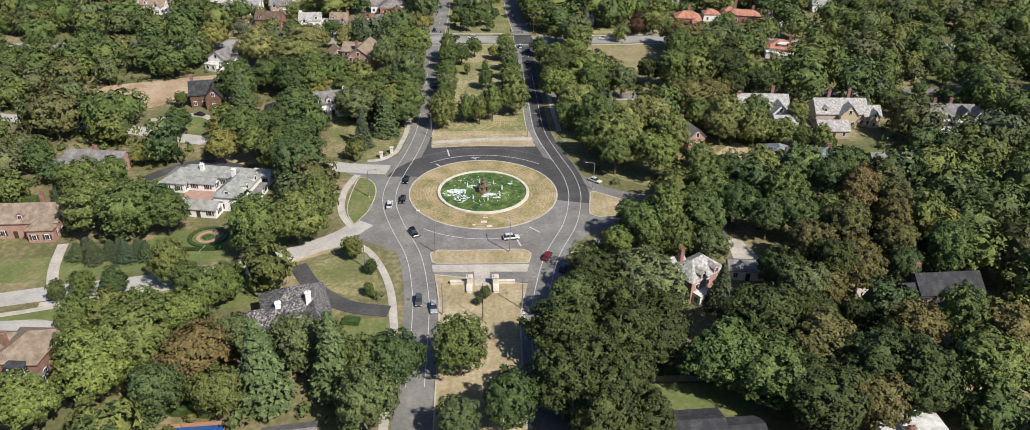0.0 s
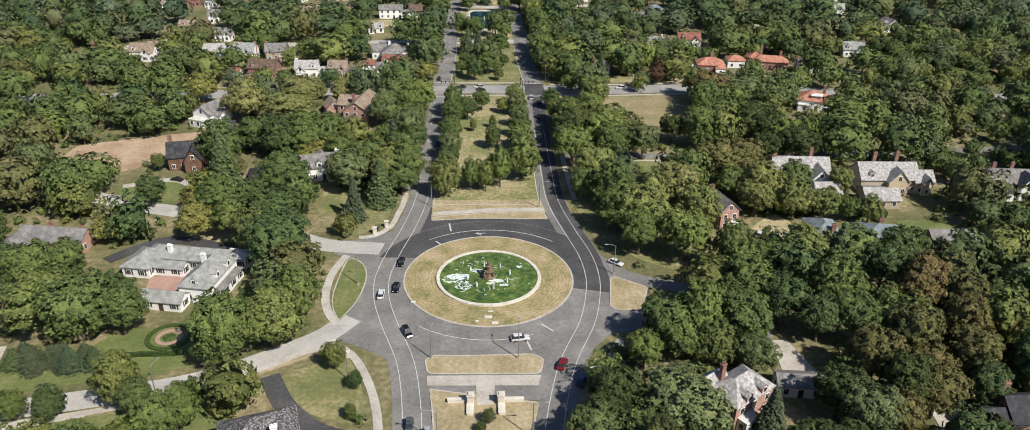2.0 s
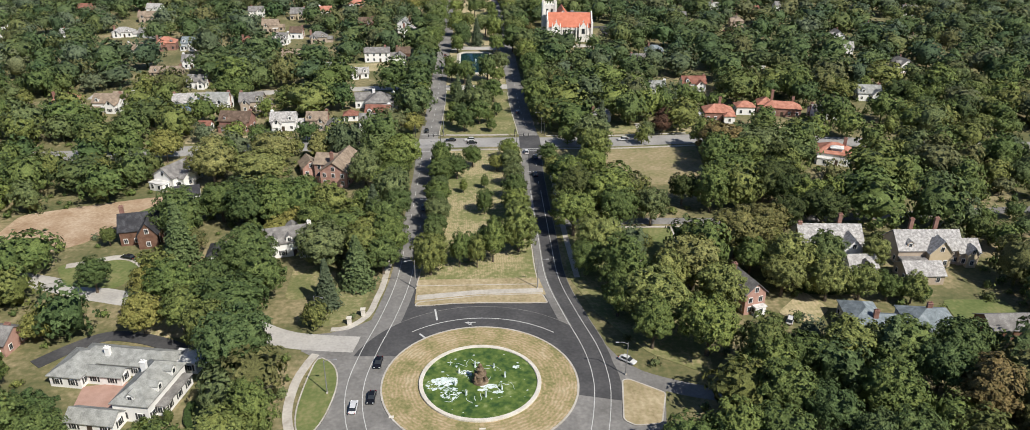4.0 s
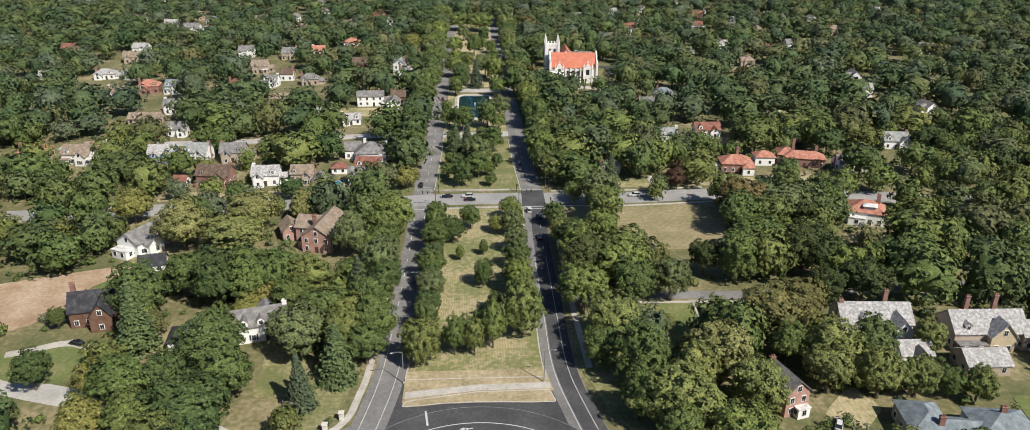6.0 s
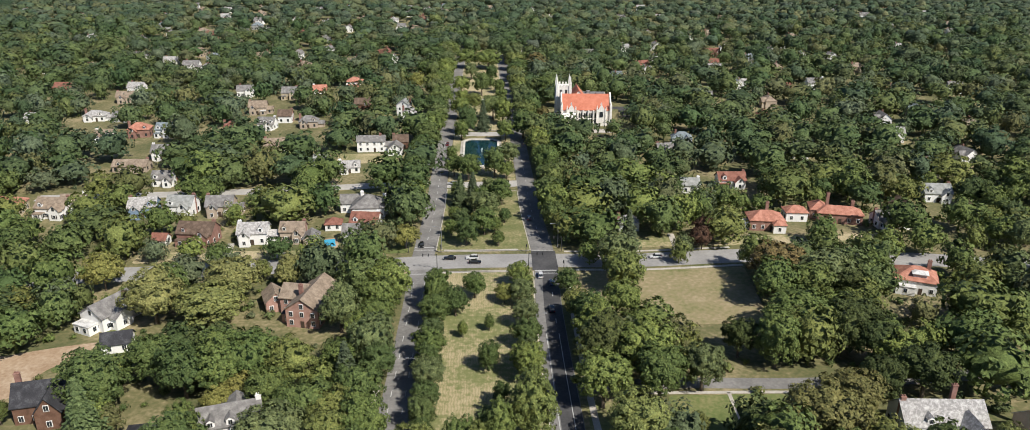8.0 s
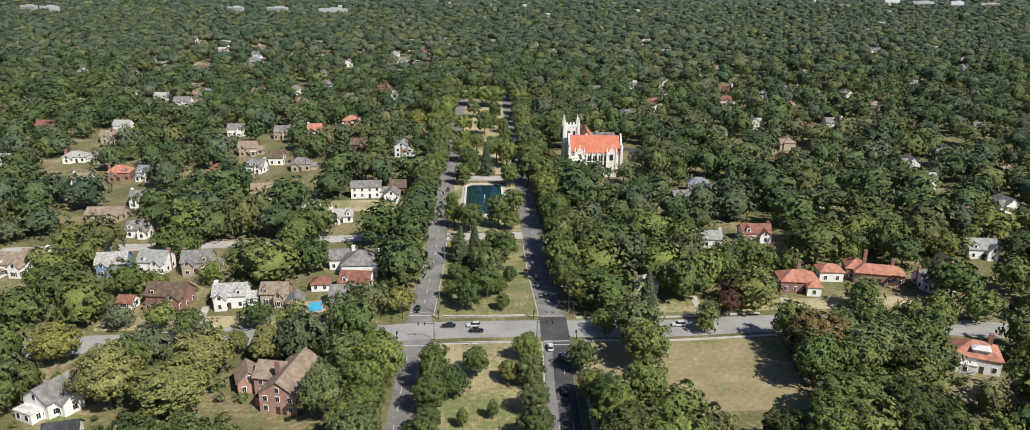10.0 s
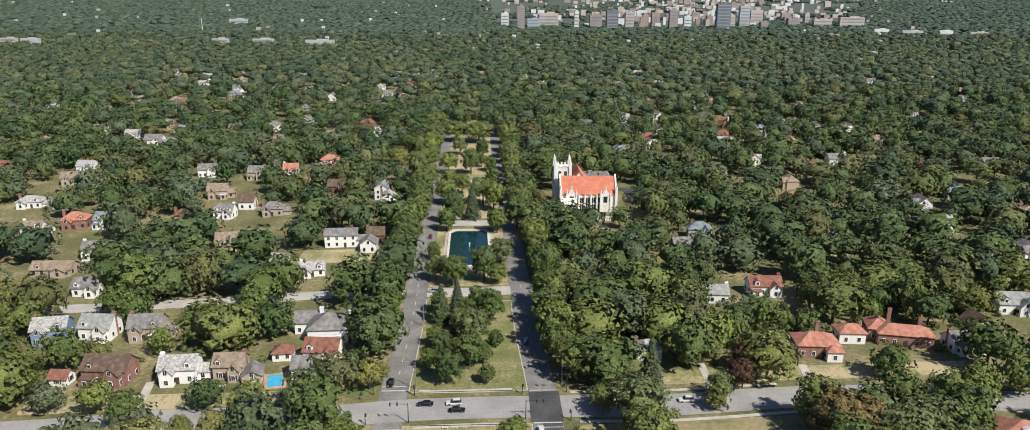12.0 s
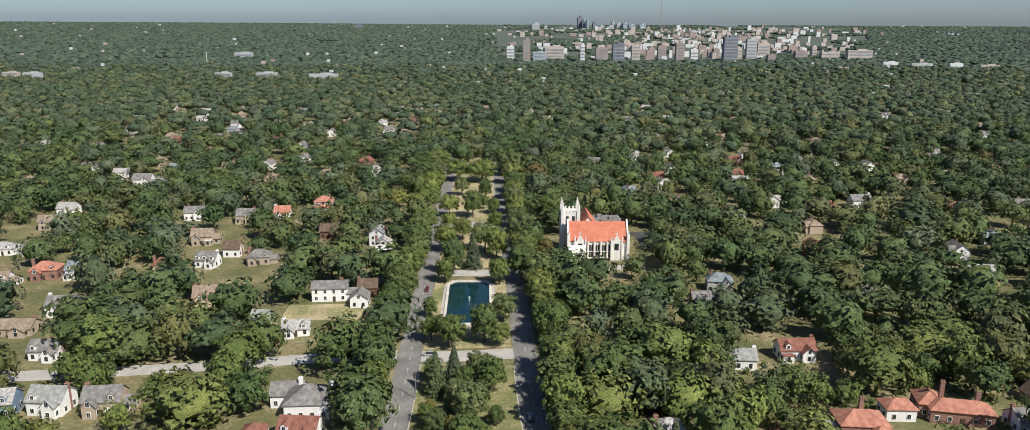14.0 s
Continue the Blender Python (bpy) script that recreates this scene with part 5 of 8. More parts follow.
# ---- church ----
church = empty("church", pose(67, 380, 0, 0, 0, -2), "pale limestone church with an orange-red tile roof and a square tower", "church")
TILE = material("orange clay tile", [(0.42, 0.135, 0.08), (0.52, 0.175, 0.105), (0.58, 0.22, 0.14)], 0.4, 0.85, 16, 0.4)
bm = bmesh.new()
wall_mesh(bm, 34, 16, 10, "gx", 8)
bmesh.ops.translate(bm, vec=(0, -8, 0), verts=bm.verts)
part("nave_wall", bm, CHURCH_STONE, church)
bm = bmesh.new()
roof_mesh(bm, 33, 16, 10, "gx", 8, 0.5, 0.3)
bmesh.ops.translate(bm, vec=(0, -8, 0), verts=bm.verts)
part("nave_roof", bm, TILE, church, "orange-red clay tile roof")
for x in (-17.2, 17.2):
    bm = bmesh.new()
    slab(bm, [(-8.6, 0), (8.6, 0), (8.6, 10.5), (0, 19.4), (-8.6, 10.5)], -0.5, 0.5)
    bmesh.ops.rotate(bm, matrix=Euler((radians(90), 0, radians(90))).to_matrix(), verts=bm.verts)
    bmesh.ops.translate(bm, vec=(x, -8, 0), verts=bm.verts)
    for y in (-16.4, 0.4):
        box(bm, x, y, 0, 1.6, 1.6, 13, 0.1), tube(bm, (x, y, 13), (x, y, 15.4), 0.8, 0.05, 4)
    bmesh.ops.recalc_face_normals(bm, faces=bm.faces)
    part("gable_wall", bm, CHURCH_STONE, church, "stone gable parapet with corner pinnacles")
for i in range(7):
    x = -9.5 + 3.7 * i
    bm = bmesh.new()
    box(bm, x, -16.5, 0, 0.9, 1.2, 9.6, 0.08)
    part("buttress", bm, CHURCH_STONE, church)
    if i < 6:
        bm = bmesh.new()
        for sx in (-0.62, 0.62):
            slab(bm, [(x + 1.85 + sx - 0.5, 1.2), (x + 1.85 + sx + 0.5, 1.2), (x + 1.85 + sx + 0.5, 7.4), (x + 1.85 + sx, 8.2), (x + 1.85 + sx - 0.5, 7.4)], -0.06, 0.06)
        bmesh.ops.rotate(bm, matrix=Euler((radians(90), 0, 0)).to_matrix(), verts=bm.verts)
        bmesh.ops.translate(bm, vec=(0, -16.06, 0), verts=bm.verts)
        bmesh.ops.recalc_face_normals(bm, faces=bm.faces)
        part("window", bm, GLASS, church, "tall paired lancet windows")
        bm = bmesh.new()
        box(bm, x + 1.85, -16.15, 4.2, 2.7, 0.3, 0.35), box(bm, x + 1.85, -16.15, 1.0, 2.0, 0.3, 0.25)
        part("sill", bm, CHURCH_STONE, church)
for x in (-10.5, 10.5):
    bm = bmesh.new()
    wall_mesh(bm, 6.0, 4.0, 9.2, "gy", 4.4)
    for sx in (-3, 3):
        box(bm, sx, -2, 0, 0.9, 0.9, 11, 0.08), tube(bm, (sx, -2, 11), (sx, -2, 13), 0.5, 0.04, 4)
    tube(bm, (0, -2, 13.3), (0, -2, 15.2), 0.4, 0.04, 4)
    bmesh.ops.translate(bm, vec=(x, -15.6, 0), verts=bm.verts)
    part("dormer_bay", bm, CHURCH_STONE, church, "gabled stone bay with pinnacles")
    bm = bmesh.new()
    box(bm, x, -17.7, 5.5, 2.4, 0.2, 3.4, 0.05)
    part("window", bm, GLASS, church, "traceried window")
bm = bmesh.new()
wall_mesh(bm, 9, 6, 6.0, "gx", 2.4)
bmesh.ops.translate(bm, vec=(-12.5, -20, 0), verts=bm.verts)
part("porch_wall", bm, CHURCH_STONE, church)
bm = bmesh.new()
roof_mesh(bm, 9, 6, 6.0, "gx", 2.4)
bmesh.ops.translate(bm, vec=(-12.5, -20, 0), verts=bm.verts)
part("porch_roof", bm, CHURCH_STONE, church, "pale stone porch roof")
bm = bmesh.new()
box(bm, -15.5, 9, 0, 8.6, 9, 22, 0.15)
for sx in (-4.1, 4.1):
    for sy in (-4.3, 4.3):
        box(bm, -15.5 + sx, 9 + sy, 0, 1.7, 1.7, 24, 0.15), tube(bm, (-15.5 + sx, 9 + sy, 24), (-15.5 + sx, 9 + sy, 28.5), 0.9, 0.06, 6)
for sx in (-2, 0, 2):
    box(bm, -15.5 + sx, 4.7, 22, 0.9, 0.7, 1.3), box(bm, -15.5 + sx, 13.3, 22, 0.9, 0.7, 1.3)
part("tower", bm, CHURCH_STONE, church, "square stone bell tower with four pinnacles")
for sx in (-1.6, 1.6):
    bm = bmesh.new()
    box(bm, -15.5 + sx, 4.45, 15, 1.5, 0.2, 5, 0.05)
    part("louvre", bm, DARK_METAL, church, "dark belfry opening")
bm = bmesh.new()
box(bm, -15.5, 4.45, 8.4, 2.6, 0.2, 2.8, 0.05)
part("louvre", bm, DARK_METAL, church, "dark belfry opening")
bm = bmesh.new()
wall_mesh(bm, 12, 22, 12, "gy", 6.6)
bmesh.ops.translate(bm, vec=(-4, 11, 0), verts=bm.verts)
part("transept_wall", bm, CHURCH_STONE, church)
bm = bmesh.new()
roof_mesh(bm, 12, 22, 12, "gy", 6.6)
bmesh.ops.translate(bm, vec=(-4, 11, 0), verts=bm.verts)
part("transept_roof", bm, TILE, church, "orange-red clay tile roof")
bm = bmesh.new()
box(bm, 10, 18, 0, 18, 34, 11, 0.1)
part("annex_wall", bm, CHURCH_STONE, church)
bm = bmesh.new()
box(bm, 10, 18, 11.01, 17, 33, 0.25), box(bm, 8, 20, 11.2, 4, 3, 1.2, 0.05), box(bm, 13, 26, 11.2, 3, 5, 1.0, 0.05), box(bm, 6, 30, 11.2, 3, 3, 1.6, 0.05)
part("annex_roof", bm, ROOFS["grey"], church, "flat grey roof with vents")
for ob in church.children:
    if not ob.name.startswith(("tower", "louvre")):
        ob.data.transform(Matrix.Translation((-2, 9, 0)) @ Matrix.Diagonal((0.88, 0.95, 1, 1)))
KEEP_OUT += [(64, 350, 7), (60, 368, 17), (76, 368, 15), (66, 392, 26), (80, 412, 16)]
bm = bmesh.new()
slab(bm, [(52, 356), (86, 356), (86, 364), (52, 364)], 0.0, 0.1)
tagged(part("path_church", bm, CONCRETE), "pale forecourt beside the church", "path", kind="structure")
bm = bmesh.new()
slab(bm, [(92, 396), (108, 396), (108, 425), (84, 425), (84, 418), (92, 418)], 0.0, 0.06)
tagged(part("road_parking", bm, TAR), "dark asphalt parking area behind the church", "parking area", kind="structure")

# ---- stone walls, lamps, signals, cars ----
for sx, x in ((-1, -4.6), (1, 2.2)):
    wall = empty("stone_wall", pose(x, -53, 0), "low pale limestone wall ending in a square pillar", "wall", "walls of the median plaza")
    bm = bmesh.new()
    box(bm, 0, 0, 0, 1.5, 1.5, 2.6, 0.06), box(bm, 0, 0, 2.6, 1.8, 1.8, 0.25, 0.05), box(bm, 0, 0, 2.85, 1.2, 1.2, 0.3, 0.1)
    part("pillar", bm, STONE, wall)
    bm = bmesh.new()
    box(bm, sx * 2.9, 0.6, 0, 4.4, 0.8, 0.9, 0.05), box(bm, sx * 2.9, 0.6, 0.9, 4.6, 1.0, 0.14, 0.03)
    part("wing_wall", bm, STONE, wall)
    bm = bmesh.new()
    box(bm, 0.1 * sx, -2.3, 0, 1.4, 3.2, 0.7, 0.06), box(bm, 0.1 * sx, -2.3, 0.7, 1.6, 3.4, 0.12, 0.03)
    part("bench_block", bm, STONE, wall)


def lamp(x, y, turn, height=9.5, arm=2.4):
    e = empty("street_lamp", pose(x, y, 0.1, 0, 0, turn), "grey steel street lamp on a tall pole", "street lamp", "street lamps")
    bm = bmesh.new()
    tube(bm, (0, 0, 0), (0, 0, height), 0.16, 0.09, 8)
    part("pole", bm, STEEL, e)
    bm = bmesh.new()
    box(bm, 0, 0, 0, 0.5, 0.5, 0.35, 0.04)
    part("base", bm, CONCRETE, e)
    bm = bmesh.new()
    tube(bm, (0, 0, height - 0.4), (arm * 0.5, 0, height + 0.15), 0.07, 0.06, 6), tube(bm, (arm * 0.5, 0, height + 0.15), (arm, 0, height + 0.2), 0.06, 0.05, 6)
    part("arm", bm, STEEL, e)
    bm = bmesh.new()
    box(bm, arm + 0.3, 0, height + 0.1, 0.9, 0.36, 0.2, 0.06)
    part("lamp_head", bm, STEEL, e, "flat grey lamp head")
    return e


for x, y, turn in [(-14.2, -36.6, 60), (-11.3, -66, 180), (8.6, -64, 0), (6.8, -37, 90), (-18.6, 45, 200), (17.4, 44, 0), (-44, 26, -30), (-36.4, -3, 0), (-33, -44, 0), (36, 1.5, 180), (24.6, -52, 200), (-16.4, 88, 180), (-15.8, 146, 180), (-14.8, 182, 180), (16.8, 112, 0), (30, 184, 180), (61, 88.5, 90), (-74, -50.5, 70), (-27.4, 262, 0), (-15.4, 228, 180), (-78, 176, -90)]:
    lamp(x, y, turn)
flag = empty("tall_pole", pose(-1.4, -68.5, 0.1), "tall thin dark pole standing in the dry grass", "pole")
bm = bmesh.new()
tube(bm, (0, 0, 0), (0, 0, 11), 0.14, 0.06, 8)
part("mast", bm, DARK_METAL, flag)
bm = bmesh.new()
tube(bm, (0, 0, 0), (0, 0, 0.3), 0.35, 0.3, 10)
part("footing", bm, CONCRETE, flag)


def signal(x, y, turn, arm=0.0):
    e = empty("traffic_signal", pose(x, y, 0.1, 0, 0, turn), "dark traffic signal post at the crossing", "traffic signal", "signals at the cross street")
    bm = bmesh.new()
    tube(bm, (0, 0, 0), (0, 0, 6.2 if arm else 3.4), 0.15, 0.1, 8)
    part("post", bm, DARK_METAL, e)
    if arm:
        bm = bmesh.new()
        tube(bm, (0, 0, 5.8), (arm, 0, 6.1), 0.09, 0.05, 6)
        part("mast_arm", bm, DARK_METAL, e)
    for q in ((arm, arm * 0.6) if arm else (0.25,)):
        bm = bmesh.new()
        box(bm, q, 0, 5.3 if arm else 2.4, 0.4, 0.35, 1.1, 0.04)
        head = part("signal_head", bm, DARK_METAL, e)
        for k in range(3):
            bm = bmesh.new()
            tube(bm, (q, -0.16, (5.48 if arm else 2.58) + 0.35 * k), (q, -0.26, (5.46 if arm else 2.56) + 0.35 * k), 0.14, 0.15, 8)
            part("lens", bm, DARK_METAL, head)


for x, y, turn, arm in [(-15.6, 164, 180, 5), (-15, 179, 180, 0), (17.6, 164.5, 0, 5), (17.4, 178.6, 0, 0), (-27.6, 163.5, 0, 0), (-27.4, 179.6, -90, 6), (30.4, 163.4, 180, 0), (31, 179.6, 180, 5)]:
    signal(x, y, turn, arm)
for x in (-5.2, -2.6):
    bench = empty("bench", pose(x, 160.4, 0.15), "pale concrete bench on the median edge", "bench", "benches by the cross street")
    bm = bmesh.new()
    box(bm, 0, 0, 0.42, 1.8, 0.5, 0.1, 0.03)
    part("seat", bm, STONE, bench)
    for sx in (-0.7, 0.7):
        bm = bmesh.new()
        box(bm, sx, 0, 0, 0.2, 0.45, 0.42, 0.03)
        part("leg", bm, STONE, bench)

CAR_PAINT = {k: glossy("car paint " + k, c, 0.25, 0.2, coat=0.6) for k, c in {"black": (0.012, 0.012, 0.014), "white": (0.75, 0.75, 0.74), "silver": (0.42, 0.44, 0.46), "red": (0.22, 0.015, 0.018), "blue": (0.035, 0.06, 0.11), "grey": (0.10, 0.11, 0.12)}.items()}
CAR_MASTER = {}


def car_master(colour, tall):
    e = empty("car", pose(0, 0, 0), "x", "car", "cars on the roads")
    h0, h1 = (0.95, 1.72) if tall else (0.85, 1.45)
    bm = bmesh.new()
    prof = [(-2.35, 0.35), (2.3, 0.32), (2.4, 0.6), (2.2, h0 - 0.12), (1.0, h0), (-1.9, h0), (-2.35, h0 - 0.1)]
    rows = [[bm.verts.new((p, s, z)) for p, z in prof] for s in (-0.9, 0.9)]
    for i in range(len(prof)):
        j = (i + 1) % len(prof)
        bm.faces.new((rows[0][i], rows[0][j], rows[1][j], rows[1][i]))
    bm.faces.new(rows[0]), bm.faces.new(rows[1][::-1])
    bmesh.ops.recalc_face_normals(bm, faces=bm.faces)
    bmesh.ops.bevel(bm, geom=bm.edges[:], offset=0.09, segments=2, affect="EDGES")
    part("body", bm, CAR_PAINT[colour], e)
    back = -2.2 if tall else -1.75
    bm = bmesh.new()
    low, top = [(back, 0.8), (1.1, 0.8), (1.1, -0.8), (back, -0.8)], [(back + 0.45, 0.62), (0.35, 0.62), (0.35, -0.62), (back + 0.45, -0.62)]
    a, b = [bm.verts.new((x, y, h0 - 0.03)) for x, y in low], [bm.verts.new((x, y, h1 - 0.05)) for x, y in top]
    for i in range(4):
        j = (i + 1) % 4
        bm.faces.new((a[i], a[j], b[j], b[i]))
    bm.faces.new(b)
    bmesh.ops.recalc_face_normals(bm, faces=bm.faces)
    part("cabin_glass", bm, GLASS, e, "dark tinted windows")
    bm = bmesh.new()
    box(bm, (back + 0.8) / 2, 0, h1 - 0.06, 0.35 - back - 0.4, 1.28, 0.08, 0.03)
    part("roof", bm, CAR_PAINT[colour], e)
    for x in (-1.45, 1.45):
        for y in (-0.82, 0.82):
            bm = bmesh.new()
            tube(bm, (x, y - 0.11, 0.33), (x, y + 0.11, 0.33), 0.33, 0.33, 14)
            w = part("wheel", bm, RUBBER, e)
            bm = bmesh.new()
            tube(bm, (x, y - 0.12, 0.33), (x, y + 0.12, 0.33), 0.2, 0.2, 10)
            part("rim", bm, CHROME, w)
    for y in (-0.65, 0.65):
        bm = bmesh.new()
        box(bm, 2.3, y, 0.6, 0.12, 0.35, 0.14, 0.02)
        part("headlight", bm, HEAD, e)
        bm = bmesh.new()
        box(bm, -2.34, y, 0.66, 0.08, 0.3, 0.16, 0.02)
        part("tail_light", bm, TAIL, e)
    return e


CARS = [("black", 0, -25.5, 8.2, -94), ("black", 0, -25.6, -5.5, -92), ("white", 0, -29.4, -9, 90), ("black", 1, -20.9, -26.5, -66), ("white", 1, 7.6, -29.6, 8), ("red", 0, 17.2, -40, 66), ("blue", 0, 21.2, -46, 66), ("grey", 1, -17.6, -60.5, -88), ("silver", 1, -13.6, -63.6, -86),
        ("black", 0, -11.4, 173.2, 180), ("white", 1, -3.0, 173.4, 180), ("black", 0, -2.0, 169.5, 0), ("black", 0, -22.8, 186, -90), ("white", 1, 21.4, 157.6, 90), ("blue", 0, 25.0, 151.5, 90), ("silver", 1, -13.5, 260.5, 175), ("black", 0, -110, 66.6, 160), ("black", 0, -19.4, 101, -90), ("white", 1, 66, 172.6, 180), ("red", 0, -18.8, 330, -90), ("white", 0, 37.5, 7.0, -42), ("white", 1, 86, 23.6, 60), ("black", 0, 23.4, 132, 90), ("grey", 0, 20.6, 214, 90)]
for colour, tall, x, y, turn in CARS:
    key = (colour, tall)
    if key not in CAR_MASTER:
        CAR_MASTER[key] = ob = car_master(colour, tall)
        ob.matrix_basis = pose(x, y, 0.068, 0, 0, turn)
    else:
        ob = copy_thing(CAR_MASTER[key], pose(x, y, 0.068, 0, 0, turn))
    tagged(ob, f"{colour} {'sport utility car' if tall else 'saloon car'} with dark windows on the road")

# garden bed, court and hedges by the rambling white house
HEDGE = foliage("clipped hedge", [(0.06, 0.095, 0.028), (0.075, 0.11, 0.032)], leaf_scale=2.5)
PAVER = material("pink court paving", [(0.36, 0.22, 0.17), (0.46, 0.30, 0.24)], 0.5, 0.9, 10, 0.2)
bm = bmesh.new()
slab(bm, rounded([(-93.5, -8.5), (-81.5, -9.5), (-82.5, 3.5), (-95, 1.5)], 0.6, 2), 0.0, 0.21)
tagged(part("court", bm, PAVER), "pink paved garden court before the white house", "court", kind="structure")
bed = empty("garden_bed", pose(-79.8, -26.8, 0.06), "round garden bed with a stone ring path and clipped hedge", "garden bed")
bm = bmesh.new()
ring(bm, 0, 0, 2.3, 3.3, 0.0, 0.1, 40)
part("ring_path", bm, PAVER, bed, "pink paved ring path")
bm = bmesh.new()
ring(bm, 0, 0, 4.5, 5.6, 0.0, 0.4, 40)
part("hedge_ring", bm, HEDGE, bed, "low clipped green hedge")
bm = bmesh.new()
tube(bm, (0, 0, 0), (0, 0, 0.4), 1.7, 1.1, 16)
part("planter", bm, HEDGE, bed, "low green planted mound")


def hedge(pts, half, high, label="clipped dark green hedge beside the drive"):
    bm = bmesh.new()
    ribbon(bm, smooth_line(pts, 1.5), -half, half, 0.0, high)
    bmesh.ops.subdivide_edges(bm, edges=bm.edges[:], cuts=1)
    r = random.Random(len(pts) + int(pts[0][0]))
    for v in bm.verts:
        v.co += Vector((r.uniform(-0.14, 0.14), r.uniform(-0.14, 0.14), r.uniform(-0.12, 0.12) if v.co.z > 0.1 else 0))
    tagged(part("hedge", bm, HEDGE), label, "hedge", group="garden hedges")


hedge([(27, -44), (31, -48), (34, -53)], 1.2, 1.6)
hedge([(-90, -34.4), (-82, -34.2), (-74, -33.8)], 0.4, 1.1, "low dark clipped hedge along the lawn")
hedge([(-67.7, -98.2), (-62, -98.8), (-57, -99.4)], 1.1, 2.0, "clipped dark green hedge beside the pool")
hedge([(-148, -5), (-142, -5), (-137, -5.2)], 1.3, 2.4, "tall clipped hedge behind the brick house")
hedge([(-52.5, -46.8), (-57, -46.4)], 0.8, 1.2)
hedge([(-31.5, -69), (-35.5, -68.4)], 1.2, 1.3)
hedge([(-62, -18), (-66, -12), (-67, -6)], 0.8, 1.1)
hedge([(96, 40), (106, 39), (112, 40)], 1.6, 2.6, "row of dense evergreen shrubs below the garage")
hedge([(120, 38), (127, 37), (133, 37)], 1.4, 2.2, "row of dense evergreen shrubs below the garage")
for x, y, s in [(-35.4, 26.8, 1.0), (-32.2, 31.0, 1.0), (-38.4, -31.4, 0.8), (-34.4, -35.8, 0.8)]:
    post = empty("gate_pillar", pose(x, y, 0.08) @ Matrix.Diagonal((s, s, s, 1)), "squat pale stone gate pillar beside the footpath", "pillar", "stone gate pillars")
    bm = bmesh.new()
    box(bm, 0, 0, 0, 1.1, 1.1, 1.9, 0.05)
    part("shaft", bm, STONE, post)
    bm = bmesh.new()
    box(bm, 0, 0, 1.9, 1.4, 1.4, 0.22, 0.05)
    part("cap", bm, STONE, post)
for x, y, turn in [(33.4, -93.5, 20), (88, -96, -8), (124, -92, 0)]:
    pole = empty("utility_pole", pose(x, y, 0, 0, 0, turn), "brown wooden utility pole with a crossarm", "utility pole", "utility poles")
    bm = bmesh.new()
    tube(bm, (0, 0, -0.1), (0, 0, 9.5), 0.17, 0.12, 8)
    part("shaft", bm, BARK, pole)
    bm = bmesh.new()
    box(bm, 0, 0, 8.7, 2.2, 0.14, 0.16, 0.02)
    part("crossarm", bm, BARK, pole)
for a, b in (((33.4, -93.5), (88, -96)), ((88, -96), (124, -92))):
    cable = empty("cable", pose(0, 0, 0), "thin black overhead cable between the poles", "cable", "overhead cables")
    bm = bmesh.new()
    for k in range(10):
        t0, t1 = k / 10, (k + 1) / 10
        p0, p1 = [(a[0] + (b[0] - a[0]) * t, a[1] + (b[1] - a[1]) * t, 8.8 - 3.2 * t * (1 - t)) for t in (t0, t1)]
        tube(bm, p0, p1, 0.03, 0.03, 4)
    part("wire", bm, DARK_METAL, cable)

# garden pools and fences
TERRACOTTA = material("terracotta paving", [(0.36, 0.17, 0.09), (0.46, 0.235, 0.13)], 0.6, 0.9, 10, 0.2)
COVER = material("blue pool cover", [(0.02, 0.075, 0.24), (0.035, 0.11, 0.31)], 0.5, 0.5, 5, 0.2)
POOL = material("bright pool water", [(0.05, 0.34, 0.55), (0.10, 0.48, 0.68)], 0.5, 0.1, 5, 0.1)
for x, y, w, d, turn, deck, water in [(-59, 189.5, 4.5, 7.5, 12, DIRT, POOL), (-59.6, -105.2, 10, 5.2, 4, TERRACOTTA, COVER), (107, 27.5, 6, 3.5, -8, STONE, POOL)]:
    pool = empty("swimming_pool", pose(x, y, 0, 0, 0, turn), "bright blue swimming pool with a paved edge", "swimming pool")
    bm = bmesh.new()
    box(bm, 0, 0, 0, w + 2.4, d + 2.4, 0.2, 0.03)
    part("deck", bm, deck, pool, "tan paved deck")
    bm = bmesh.new()
    box(bm, 0, 0, 0, w, d, 0.24)
    part("water", bm, water, pool)
    KEEP_OUT.append((x, y - 4, 8))
FENCE = material("weathered fence boards", [(0.14, 0.12, 0.10), (0.22, 0.19, 0.16), (0.30, 0.26, 0.22)], 1.0, 0.9, 8, 0.3, rand=0.2)
bm = bmesh.new()
box(bm, 0, 0, 0.05, 0.16, 0.03, 1.7, 0.005)
BOARD = as_mesh("board", bm, FENCE)
for x0, y0, x1, y1 in [(33.5, -92, 57, -92.3), (33.5, -92, 36, -103), (103, -94.5, 124, -94.5), (103, -94.5, 106, -108)]:
    fence = empty("fence", pose(x0, y0, 0, 0, 0, math.degrees(math.atan2(y1 - y0, x1 - x0))), "weathered wooden board fence round a yard", "fence", "yard fences")
    length = math.hypot(x1 - x0, y1 - y0)
    for k in range(int(length / 0.45)):
        share("board", BOARD, fence, pose(0.45 * k, 0, 0) @ Matrix.Diagonal((2.4, 1, 1, 1)))
    bm = bmesh.new()
    box(bm, length / 2, 0.06, 0.4, length, 0.05, 0.1), box(bm, length / 2, 0.06, 1.3, length, 0.05, 0.1)
    part("rail", bm, FENCE, fence)

